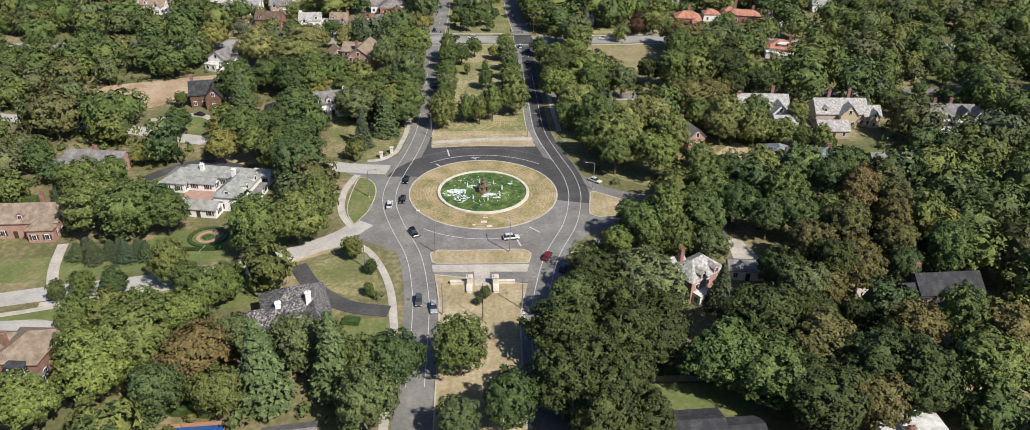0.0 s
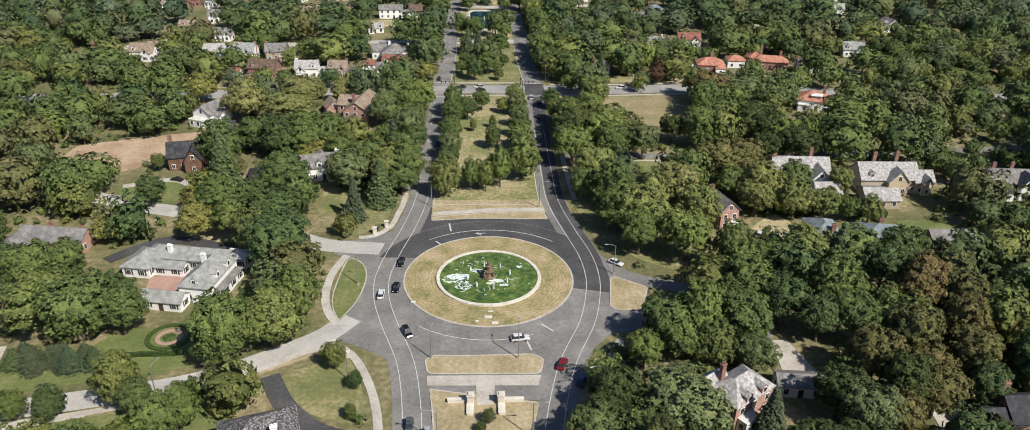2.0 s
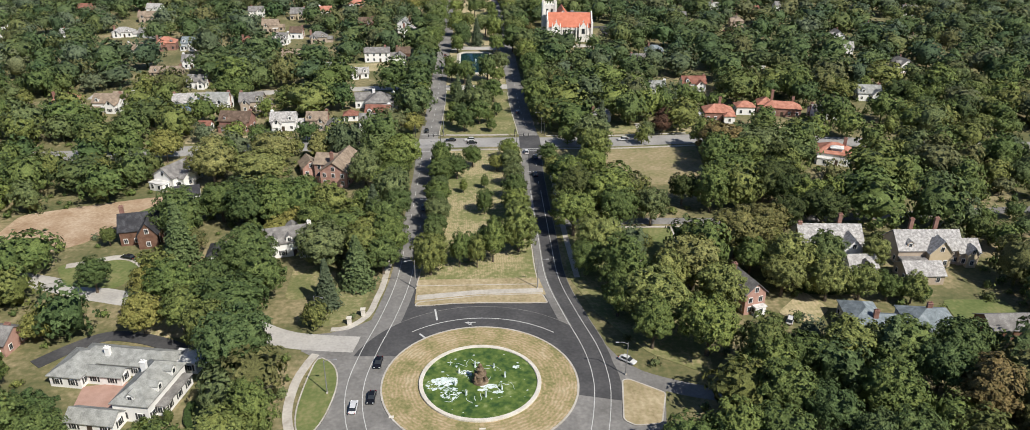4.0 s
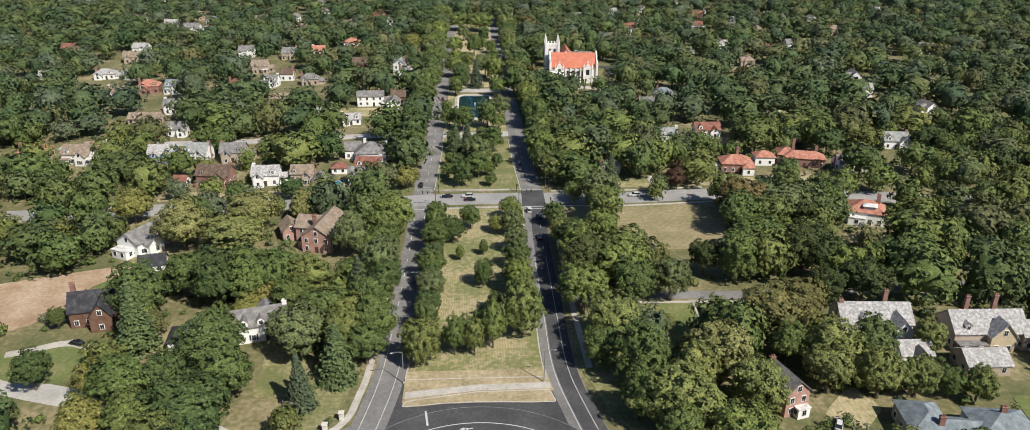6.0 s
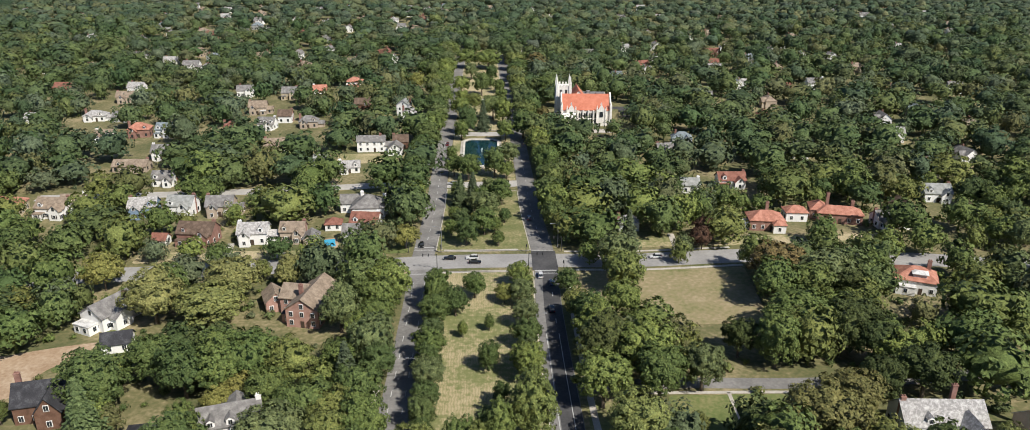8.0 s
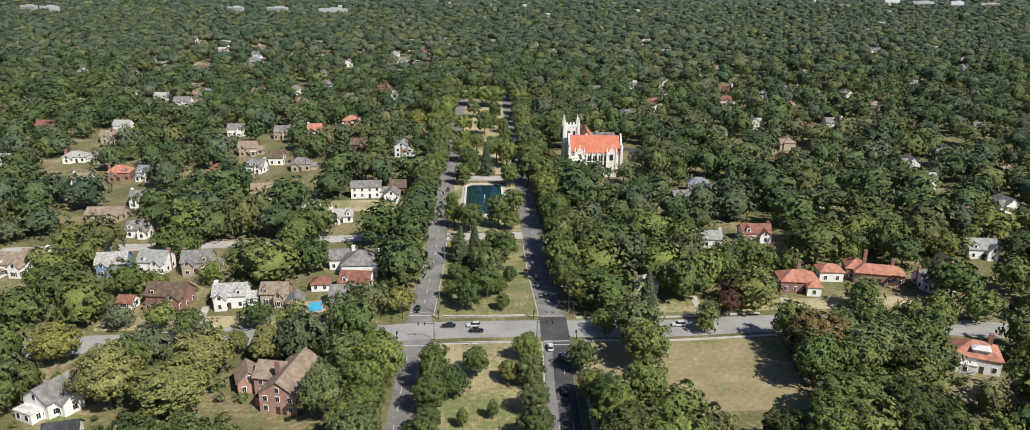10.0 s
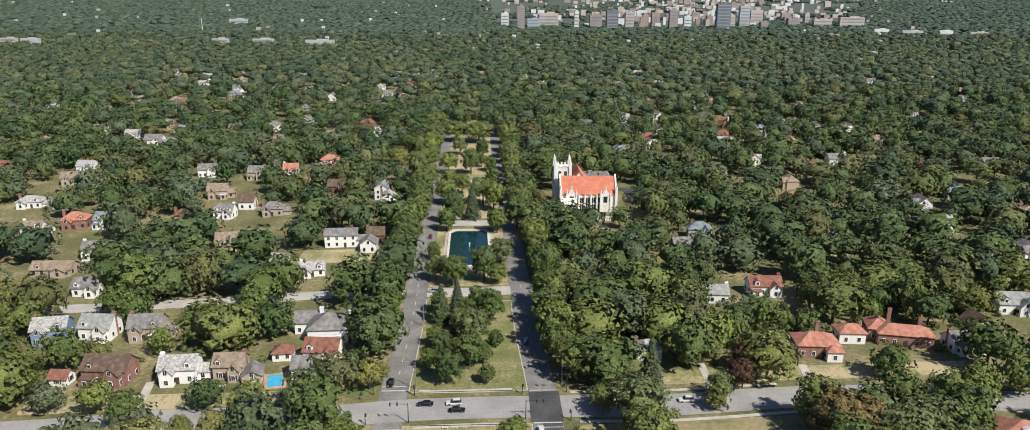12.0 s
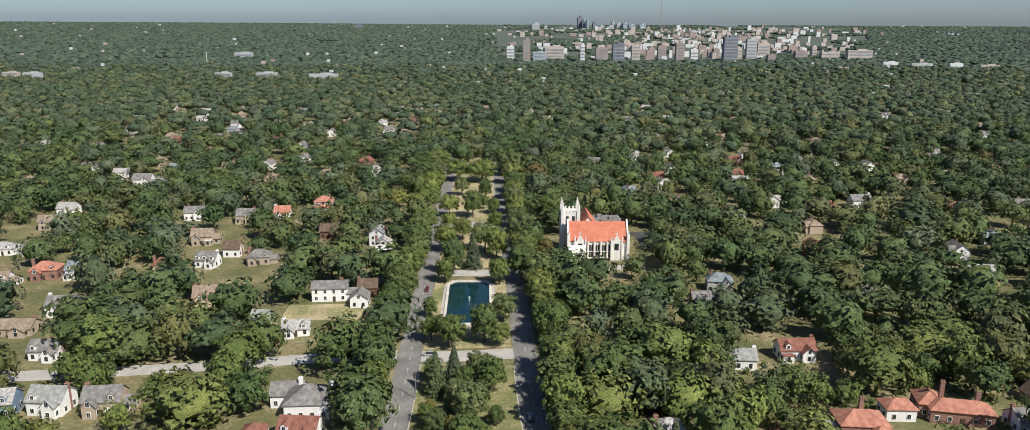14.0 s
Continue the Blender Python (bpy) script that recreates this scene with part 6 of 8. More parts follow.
# ---- trees ----
def ico(level):
    bm = bmesh.new()
    bmesh.ops.create_icosphere(bm, subdivisions=level, radius=1)
    v = np.array([x.co[:] for x in bm.verts], np.float32)
    f = np.array([[x.index for x in q.verts] for q in bm.faces], np.int32)
    bm.free()
    return v, f


ICO = {1: ico(1), 2: ico(2), 3: ico(3)}


def unit(v):
    return v / np.maximum(np.linalg.norm(v, axis=-1, keepdims=True), 1e-6)


def leaf_clumps(r, pos, normal, size):
    """One pointed leaf clump (a triangle) at each place, facing about along its normal."""
    n = unit(normal)
    u = unit(np.cross(n, r.normal(size=n.shape)))
    v = np.cross(n, u)
    s = size * r.uniform(0.55, 1.4, (len(pos), 1))
    verts = np.stack([pos + u * s, pos - u * s * 0.6 + v * s * 0.85, pos - u * s * 0.5 - v * s * 0.8], 1).reshape(-1, 3)
    return verts, np.arange(len(pos) * 3).reshape(-1, 3)


def broad_crown(seed, puffs, level, leaves, leaf, tall=1.0, depth=0.4, ragged=1.0):
    """A crown of unit radius, its middle at 0: many leafy boughs round a hollow, dark middle, with loose leaf clumps standing out of them."""
    r = np.random.default_rng(seed)
    k = np.arange(puffs) + 0.5
    up, turn = 1 - 1.72 * k / puffs, k * 2.39996 + r.uniform(0, 6.283)
    flat = np.sqrt(np.clip(1 - up ** 2, 0, 1))
    s = unit(np.stack([flat * np.cos(turn), flat * np.sin(turn), up], 1) + r.normal(0, 0.75 / math.sqrt(puffs), (puffs, 3)))
    ph, lean = r.uniform(0, 6.283, 4), unit(r.normal(size=3))

    def reach(d):
        az, fl = np.arctan2(d[:, 1], d[:, 0]), np.sqrt(np.clip(1 - d[:, 2] ** 2, 0, 1))
        env = 1 + ragged * (fl * (0.12 * np.sin(2 * az + ph[0]) + 0.10 * np.sin(3 * az + ph[1]) + 0.06 * np.sin(5 * az + ph[3])) + 0.10 * np.sin(5 * d[:, 2] + ph[2]) + 0.10 * (d @ lean))
        return env * (1 - 0.12 * np.clip(-d[:, 2], 0, 1))

    shape = np.array([1, 1, tall])
    size = 1.62 / math.sqrt(puffs) * r.uniform(0.72, 1.28, puffs)
    mid = s * ((reach(s) - 0.72 * size) * (1 - 0.42 * depth * r.random(puffs) ** 1.6))[:, None]
    iv, it = ICO[level]
    ang = np.arccos(np.clip(iv @ s.T, -1, 1)) / (1.3 * size)[None]
    rise = (np.sqrt(np.clip(1 - ang ** 2, 0, 1)) * (np.linalg.norm(mid, axis=1) + 0.3 * size)[None]).max(1)
    body = np.maximum(rise, reach(iv) * (0.72 - 0.4 * depth))
    vs, ts = [iv * (body * (1 + r.normal(0, 0.05, len(iv))))[:, None] * shape], [it]
    base = len(iv)
    if leaves:
        own = r.integers(0, puffs, leaves)
        d = unit(0.75 * s[own] + np.array([0, 0, 0.3]) + r.normal(0, 0.75, (leaves, 3)))
        p = mid[own] + d * np.array([1, 1, 0.85]) * (size[own] * (0.72 + 0.55 * r.random(leaves) ** 1.3))[:, None]
        lv, lt = leaf_clumps(r, p * shape, d + 0.5 * s[own] + r.normal(0, 0.36, d.shape) + np.array([0, 0, 0.12]), leaf)
        vs.append(lv), ts.append(lt + base)
    return np.concatenate(vs), np.concatenate(ts)


def cone_crown(seed, tiers, per, leaf, width=0.34):
    """A conifer of unit height from 0: drooping sprays in whorls round a dark inner cone."""
    r = np.random.default_rng(seed)
    vs, ts, base = [], [], 0
    iv, it = ICO[1]
    for k in range(5):
        z = 0.14 + 0.17 * k
        rr = width * 0.62 * (1 - z) + 0.02
        vs.append(iv * np.array([rr, rr, 0.15]) * (1 + r.normal(0, 0.15, (len(iv), 1))) + np.array([0, 0, z])), ts.append(it + base)
        base += len(iv)
    pos, nor = [], []
    for k in range(tiers):
        z = 0.08 + 0.9 * k / tiers
        reach = width * (1 - z) * (1 + 0.18 * math.sin(k * 2.4)) + 0.015
        for j in range(max(4, int(per * (1 - 0.8 * z)))):
            a = r.uniform(0, 6.283)
            q = math.sqrt(r.uniform(0.2, 1.0)) * reach * r.uniform(0.75, 1.15)
            pos.append((q * math.cos(a), q * math.sin(a), z - q * 0.28 + r.normal(0, 0.008)))
            nor.append((0.5 * math.cos(a), 0.5 * math.sin(a), 0.8))
    pos, nor = np.array(pos), np.array(nor)
    lv, lt = leaf_clumps(r, pos, nor + r.normal(0, 0.25, nor.shape), leaf)
    vs.append(lv), ts.append(lt + base)
    return np.concatenate(vs), np.concatenate(ts)


def trunk_mesh(name, height, radius, seed, limbs=5):
    r = random.Random(seed)
    bm = bmesh.new()
    tube(bm, (0, 0, -0.1), (0, 0, height * 0.25), radius * 1.25, radius * 0.9, 8)
    tube(bm, (0, 0, height * 0.24), (r.uniform(-0.2, 0.2), r.uniform(-0.2, 0.2), height * 0.8), radius * 0.9, radius * 0.35, 7)
    for k in range(limbs):
        a, z = 6.283 * k / limbs + r.uniform(-0.4, 0.4), height * r.uniform(0.28, 0.5)
        q = height * r.uniform(0.2, 0.32)
        tube(bm, (0, 0, z), (q * math.cos(a), q * math.sin(a), z + height * r.uniform(0.15, 0.3)), radius * 0.45, radius * 0.12, 5)
    return as_mesh(name, bm, BARK)


def crown_data(name, arrays, scale, lift, mat):
    v, t = arrays
    return from_arrays(name, v * np.array(scale) + np.array([0, 0, lift]), t, mat)


# kinds: (trunk, crown), all of a size of 6 m crown radius or, for conifers, 16 m height
KINDS = {}
for k in range(7):
    arr = broad_crown(10 + k, (64, 90, 76, 110, 58, 84, 100)[k], 3, 4400, 0.052, (0.95, 1.15, 0.85, 1.3, 1.0, 0.9, 1.2)[k], (0.5, 0.4, 0.6)[k % 3])
    for tone, mat in (("leafy", LEAF), ("warm", LEAF_WARM), ("olive", LEAF_OLIVE), ("dark", LEAF_DARK)):
        if tone != "leafy" and k > 2:
            continue
        KINDS[tone, k] = (trunk_mesh("trunk", 9.0, 0.42, k), crown_data("crown", arr, (6, 6, 6), 8.0, mat))
for k in range(2):
    KINDS["yellow", k] = (trunk_mesh("trunk", 6.5, 0.3, 30 + k), crown_data("crown", broad_crown(40 + k, 50, 3, 3000, 0.06, 0.9, 0.45), (6, 6, 6), 6.6, LEAF_YELLOW))
KINDS["red", 0] = (trunk_mesh("trunk", 6.5, 0.3, 33), crown_data("crown", broad_crown(44, 50, 3, 3000, 0.06, 1.0, 0.45), (6, 6, 6), 7.2, LEAF_RED))
for k in range(3):
    KINDS["column", k] = (trunk_mesh("trunk", 9.0, 0.3, 50 + k, 3), crown_data("crown", broad_crown(60 + k, 70, 3, 3600, 0.06, 1.8, 0.4, 0.7), (4.4, 4.4, 4.4), 8.9, LEAF))
for k in range(3):
    KINDS["conifer", k] = (trunk_mesh("trunk", 11.0, 0.3, 70 + k, 0), crown_data("crown", cone_crown(80 + k, 38, 110, 0.03, (0.27, 0.32, 0.24)[k]), (16, 16, 16), 0.4, NEEDLE))
NEEDLE_PINE = foliage("pine needles", [(0.128, 0.168, 0.064), (0.112, 0.152, 0.060)])
for k in range(2):
    KINDS["pine", k] = (trunk_mesh("trunk", 13.0, 0.3, 75 + k, 0), crown_data("crown", cone_crown(85 + k, 15, 270, 0.032, 0.3), (16, 16, 16), 1.6, NEEDLE_PINE))
FAR_KINDS = [(trunk_mesh("trunk", 9.0, 0.42, 90 + k, 3), crown_data("crown", broad_crown(90 + k, (40, 54, 46, 62)[k], 3, 1700, 0.076, (0.95, 1.15, 0.9, 1.25)[k], 0.5), (6, 6, 6), 8.0, LEAF)) for k in range(4)]
KIND_WORDS = {"leafy": ("broad leafy green shade tree with a rounded crown", "tree"), "olive": ("broad shade tree with yellowish olive-green leaves", "tree"), "dark": ("dense shade tree with deep green leaves", "tree"), "warm": ("shade tree with olive and rusty turning leaves", "tree"), "yellow": ("small tree with yellow-green turning leaves", "tree"), "red": ("dark red-leaved ornamental tree", "tree"), "column": ("upright narrow-crowned green tree", "tree"), "conifer": ("dark green conifer with drooping branches", "conifer"), "pine": ("tall light green pine with layered branches", "pine")}
MASTER = {}
TREES = []
rng = random.Random(77)


def tree(kind, x, y, radius, tall=1.0):
    """One tree: radius of its crown; tall stretches its height."""
    kinds = [q for q in KINDS if q[0] == kind]
    key = rng.choice(kinds)
    radius *= {"conifer": 1.15, "column": 1.2, "pine": 1.1}.get(kind, 1.2)
    s = radius / {"column": 4.4, "conifer": 4.4, "pine": 4.4}.get(kind, 6.0)
    turn = rng.uniform(0, 360)
    if kind not in ("conifer", "column", "pine"):
        tall *= min(1.0, 16.5 / (14.5 * s))  # old trees spread, they grow no taller
    m = pose(x, y, 0.08, 0, 0, turn) @ Matrix.Diagonal((s, s, s * tall, 1))
    label, cat = KIND_WORDS[kind]
    e = empty(kind if kind in ("conifer", "pine") else "tree", m, label, cat, "trees along the parkway")
    for part_name, me in zip(("trunk", "crown"), rng.choice(FAR_KINDS) if kind == "leafy" and y > 130 else KINDS[key]):
        ob = new(part_name, me)
        ob.parent = e
    TREES.append((x, y, radius))
    return e


# rows and groups in the north median
MEDIAN_TREES = [
    ("leafy", -14.6, 53, 4.4), ("leafy", -13.6, 62, 2.8), ("leafy", -13.9, 69.8, 3.2), ("leafy", -13.8, 78, 3.2), ("leafy", -13.8, 85.7, 4.0), ("leafy", -14.2, 94, 3.2), ("leafy", -14.2, 101.7, 3.8),
    ("leafy", -14.0, 112, 3.0), ("leafy", -13.8, 122, 4.0), ("column", -14.4, 131, 3.0), ("leafy", -13.8, 139.9, 3.6), ("leafy", -7.8, 128.7, 3.4), ("leafy", -1.8, 141.2, 3.3), ("yellow", 8.0, 137.6, 2.8),
    ("leafy", 13.2, 150, 3.2), ("leafy", 13.8, 141, 3.0), ("leafy", 13.9, 134.2, 3.5), ("leafy", 14.2, 120.7, 3.5), ("leafy", 14.2, 108.4, 3.6), ("leafy", 13.4, 98, 3.2), ("leafy", 13.0, 90.5, 4.2), ("leafy", 13.0, 67.5, 5.6),
]
MEDIAN_SMALL = [("column", -5.1, 115.1, 1.4, 0.9), ("column", 2.9, 119.0, 1.4, 0.9), ("leafy", 2.7, 96.4, 2.8, 1.1), ("leafy", 5.8, 79.9, 2.1, 1.2), ("column", -5.8, 57.5, 2.5, 1.1), ("column", -0.4, 57.0, 2.3, 1.1), ("column", 4.6, 60.5, 3.0, 1.1), ("column", 1.9, 63, 2.4, 1.1), ("column", -3.0, 61.5, 2.2, 1.0)]
for k, x, y, q in MEDIAN_TREES:
    tree(k, x, y, q, 1.05)
for k, x, y, q, s in MEDIAN_SMALL:
    tree(k, x, y, q, s)
# south median
for k, x, y, q in [("leafy", -6.8, -88.5, 5.0), ("leafy", 3.2, -105, 5.0), ("leafy", -7.4, -109, 4.0), ("leafy", 5.0, -121, 4.4), ("leafy", -6.0, -124, 4.6), ("leafy", -0.6, -59.2, 1.2), ("leafy", -2.2, -62, 1.0)]:
    tree(k, x, y, q)
# pond median and further north
for k, x, y, q in [("leafy", -5.4, 185.9, 3.9), ("leafy", -11.6, 195.5, 2.6), ("yellow", -10.4, 220.8, 1.4), ("conifer", -9.0, 230.2, 3.7), ("conifer", -3.5, 240.9, 3.0), ("leafy", 2.8, 212.2, 4.8), ("leafy", 1.6, 196.7, 4.3), ("leafy", 10.1, 209.8, 2.4), ("leafy", 9.0, 232.1, 4.5), ("leafy", 6.9, 185.6, 2.3), ("leafy", 6.8, 272.0, 5.0), ("leafy", 14.5, 292.1, 4.4), ("leafy", 12.7, 268.1, 3.3), ("leafy", -13.2, 273.4, 3.8), ("leafy", -6.0, 266.9, 4.9), ("leafy", -15.4, 298.5, 2.7), ("conifer", -4.3, 215.8, 1.8), ("leafy", -8, 205, 3.0), ("leafy", -2.5, 224, 3.2), ("leafy", 4.5, 242, 3.4), ("leafy", -10.5, 240, 2.8), ("leafy", 5.5, 224, 2.6), ("yellow", -2.6, 206, 2.4), ("leafy", 5.8, 198.5, 2.6), ("leafy", -11, 212, 2.4), ("leafy", 0.5, 233, 2.8)]:
    tree(k, x, y, q)
FAR_MEDIAN = [(-11.2, 340.9, 3.6), (-8.1, 352.8, 4.6), (-12.9, 389.5, 4.9), (-4.7, 411.5, 4.2), (7.5, 389.0, 5.4), (13.2, 376.5, 4.5), (14.0, 337.0, 4.1), (-14.3, 464.2, 4.6), (0.3, 461.0, 5.0), (13.4, 469.6, 3.5), (7.2, 482.1, 2.7), (-12.0, 571.8, 7.6), (5.7, 567.1, 8.8), (13.8, 428, 3.4), (-13.5, 432, 3.6), (-8, 522, 4.2), (8, 515, 4.0)]
FAR_WEST = [(-27.5, 344.7, 6.0), (-26.6, 357, 5.0), (-25.9, 369.7, 6.2), (-28.0, 384, 5.6), (-28.8, 398.5, 6.6), (-27.4, 412, 5.6), (-26.7, 426.5, 6.4), (-30.0, 440, 5.4), (-33.9, 453.2, 6.0), (-28.2, 476.6, 6.2), (-27.0, 497, 6.0), (-42.9, 524.1, 7.6), (-28.7, 531.3, 7.8), (-27.6, 552, 6.8), (-39.3, 590.2, 9.0), (-29.4, 619.2, 9.0)]
FAR_EAST = [(24.4, 343.4, 6.2), (25.7, 364.6, 5.8), (27.3, 397.1, 6.6), (31.9, 376.1, 5.8), (26.0, 416, 5.2), (26.0, 435.6, 5.6), (25.8, 452, 5.0), (25.3, 469.4, 5.8), (26.5, 492, 6.2), (27.5, 511, 6.6), (29.3, 530.3, 7.8), (28.0, 562, 7.0), (25.7, 618.4, 8.5), (46.7, 440.5, 6.6), (39.8, 446.1, 6.6), (28, 590, 7.2)]
for x, y, q in FAR_MEDIAN + FAR_WEST + FAR_EAST:
    tree("leafy", x, y, q * (1.1 if abs(x) < 16 else 0.98), rng.uniform(0.95, 1.15))
for k, x, y, q in [("conifer", 1.4, 361.5, 4.4), ("yellow", -47.2, 485, 5.4), ("warm", 45.5, 547.5, 8.0), ("warm", 37.9, 368, 4.4)]:
    tree(k, x, y, q)
# garden trees, block by block: across, along, crown radius; by kind
GARDEN_TREES = []
# gardens south of the circle
GARDEN_TREES += [("leafy", *q) for q in [(-20.6, -94, 6.3), (-27.7, -93.1, 5.6), (-77.5, -86, 8.5), (-82.5, -94.1, 8.1), (-91.5, -83.5, 4.2), (-67.9, -99.6, 5.3), (-56, -100, 5.3), (-91.4, -103.6, 6.4), (-56.5, -81.5, 4.6), (-48.5, -86.5, 4.4), (-36.5, -105.5, 6.5), (-24.8, -105.9, 6.5), (16.7, -84.5, 8.8), (20.9, -97.4, 8.3), (29.7, -87.8, 7.3), (37.5, -85.1, 8.9), (40.1, -65.2, 9.8), (14.7, -103, 8), (49.9, -94.3, 8.5), (59.2, -100, 9.6), (66, -107.8, 9.3), (73.1, -90.7, 8.7), (81.1, -99.4, 8.4), (89, -103.6, 8.2), (62.9, -81.2, 9.1), (105.2, -100.1, 8.4), (117.5, -89.8, 8.9), (77.5, -107.6, 6.7), (-42.5, -87, 5.6), (-37, -82, 4.6), (45, 12.5, 6), (38.5, 28, 5), (45, -38, 6), (36.5, -41, 4.5), (53, -41, 5), (62, -44, 5), (23.5, -105, 6.5), (28.5, -99.5, 6), (31, -109, 5.5), (21.5, -114, 6.5), (98, -86, 7), (92, -90, 6), (110, -83, 6.5)]]
GARDEN_TREES += [("warm", *q) for q in [(-62.6, -90, 7.7)]]
GARDEN_TREES += [("conifer", *q) for q in [(-71, -100.5, 3.8), (-130.5, -5.6, 2.4), (127, 56, 2.4)]]
GARDEN_TREES += [("pine", *q) for q in [(-33.5, -93.5, 5.6), (-47.6, -97, 6.4), (98, -4, 5)]]
# gardens west of the circle
GARDEN_TREES += [("leafy", *q) for q in [(-153, 43.7, 9.5), (-142.8, 52.7, 8.4), (-133.9, 57.5, 7.9), (-123.6, -4.5, 6.9), (-138.7, 8.3, 4.2), (-116, 0.2, 5.3), (-110.6, -23.6, 9.5), (-100.6, -26.1, 8.4), (-91, -25.3, 6.3), (-98, -16, 5.5), (-85.3, 37.6, 7.4), (-80.3, 52.3, 8.5), (-69, 52.3, 8.5), (-63.8, 22.9, 10.2), (-60.9, 38.7, 6.8), (-58.4, 3.4, 8.9), (-77.2, 24.1, 6.5), (-68.5, 14.3, 5.6), (-63.8, -36.7, 7.5), (-53.2, -30.5, 8.3), (-49.7, -18.8, 5.5), (-46.8, -11.5, 3.4), (-111.9, 27.3, 3.3), (-35.8, 57.8, 5.8), (-29, 54.2, 5.8), (-101.8, -55.8, 3)]]
GARDEN_TREES += [("leafy", *q) for q in [(-94.1, -55.8, 3.5), (-107.7, -57.6, 2.3), (-81.5, -50.8, 4.7), (-76.7, -54.2, 3.7), (-68.4, -64.4, 5.3), (-65.8, -59.6, 4.5), (-65, -54, 3.3), (-95.1, -72.4, 5), (-87.2, -73.3, 5.8), (-78.5, -74.7, 5.8), (-71.2, -72.6, 5.8), (-36.8, -40, 3), (-31, -46.8, 1.8), (-30.6, -57.1, 1.5)]]
GARDEN_TREES += [("yellow", *q) for q in [(-114.7, 22.3, 4.5), (-93.9, 42.7, 4.8), (-88.7, 24, 5.8)]]
GARDEN_TREES += [("conifer", *q) for q in [(-42.6, 35.6, 4.4), (-35.6, 47.2, 5.2), (-35, 86, 4.4)]]
# gardens east of the circle
GARDEN_TREES += [("leafy", *q) for q in [(37.2, 60, 7.9), (42.3, 41.9, 7.4), (47.7, 23.8, 9.7), (63.3, 42.3, 8.9), (58.4, 8.8, 7.9), (67.5, 28.5, 7.1), (93.1, 45, 7.6), (100.2, 34.1, 5.9), (97.3, 7.8, 6.6), (103.6, -1.6, 9), (114.8, 7.6, 6.7), (108.1, -10.2, 6.2), (91.6, 0.5, 7.7), (91.8, -18.5, 7.2), (69.5, 0.2, 6.4), (77.8, -2.4, 6.4), (67.7, -18.1, 7.2), (62.4, -7.7, 5), (43.9, -33.6, 7.7), (52.1, -32.3, 6.7), (60.6, -33.9, 7.8), (82.2, -31.4, 5.7), (90.6, -33, 6.7), (90.5, -57.3, 6), (127.1, -10.4, 6.2), (145.4, -2.8, 7.7), (143.2, -17.1, 7.3), (122.4, -25.5, 7)]]
GARDEN_TREES += [("leafy", *q) for q in [(127.2, -33.7, 6.8), (75.1, -60, 5.9), (97, -59.5, 5.5), (109.5, -57.1, 4.6), (123.5, -51.8, 6.5), (137.8, -40.1, 7), (132.3, -7.5, 7.4), (116.2, -3.1, 6.8), (114.4, -19.1, 7.5), (132.1, -26.6, 7), (75.6, -24.1, 6), (151.4, -15.7, 7.5), (68.8, -6.8, 6), (78, -66.9, 6.6), (67.8, -68.5, 5.6), (77.6, -76.6, 5.4), (27.6, -59, 5.9), (24.1, -63.7, 4.8), (20.3, -70.1, 5.5), (30.5, -70.3, 5.5), (32.2, -75.5, 5.4), (41.3, -75.7, 5.4), (89.9, -75.2, 3.7), (103.4, -71.5, 3.8), (70.3, -76.4, 5.4)]]
GARDEN_TREES += [("warm", *q) for q in [(81.8, 60.5, 9.5), (100.6, -40.7, 6.5), (88.7, -47.5, 6.3), (100.7, -49.9, 5.2), (117, -35.9, 5.6), (112.2, -48, 6.3), (84.4, -66.1, 5.7)]]
GARDEN_TREES += [("yellow", *q) for q in [(130.6, -39.5, 6.6)]]
GARDEN_TREES += [("conifer", *q) for q in [(58.8, -64.5, 3.8)]]
# blocks north-west, up to the cross street
GARDEN_TREES += [("leafy", *q) for q in [(-186.9, 190, 10), (-173.7, 189, 8.4), (-155.6, 156.6, 10.6), (-151.1, 175.8, 9.7), (-131.3, 177.8, 11), (-126.5, 198.5, 6.1), (-146.6, 119.7, 9.3), (-134.4, 110.2, 7.8), (-129.5, 124, 6.8), (-111.5, 132.9, 7.1), (-100.8, 126.8, 8.3), (-82.4, 125.1, 11), (-64.9, 149.8, 5.3), (-60.7, 167.7, 6.4), (-79, 185.8, 6.7), (-81.2, 213, 11), (-63.9, 205, 7.1), (-45.3, 172.3, 8.1), (-38.2, 180.9, 8.3), (-31.2, 217.8, 11), (-39.4, 138.9, 6.6), (-29, 137.2, 7.3), (-42.3, 119.5, 6.1), (-38.8, 95.5, 5), (-33.9, 106, 5.2), (-27.3, 92.7, 5), (-98, 80.1, 8.1), (-87.9, 92.7, 6.1)]]
GARDEN_TREES += [("leafy", *q) for q in [(-77.2, 85.7, 7.1), (-68.4, 88.3, 8.4), (-60.6, 89.9, 7.3), (-70.1, 64.6, 4.4), (-50.9, 89.6, 7.3), (-53.2, 77.7, 5.8), (-42.5, 69.8, 7.8), (-35.5, 67.1, 6.6), (-47.7, 58.8, 8.5), (-28.4, 62.9, 6.5), (-75.5, 40.5, 5.8), (-119.1, 75.4, 2.8), (-110.6, 46, 4.9)]]
GARDEN_TREES += [("yellow", *q) for q in [(-127, 150.4, 6.7), (-28.6, 183.8, 5.1), (-61.2, 81.9, 4.7)]]
GARDEN_TREES += [("conifer", *q) for q in [(-92, 63.5, 6.4), (-43.2, 40.7, 2.7)]]
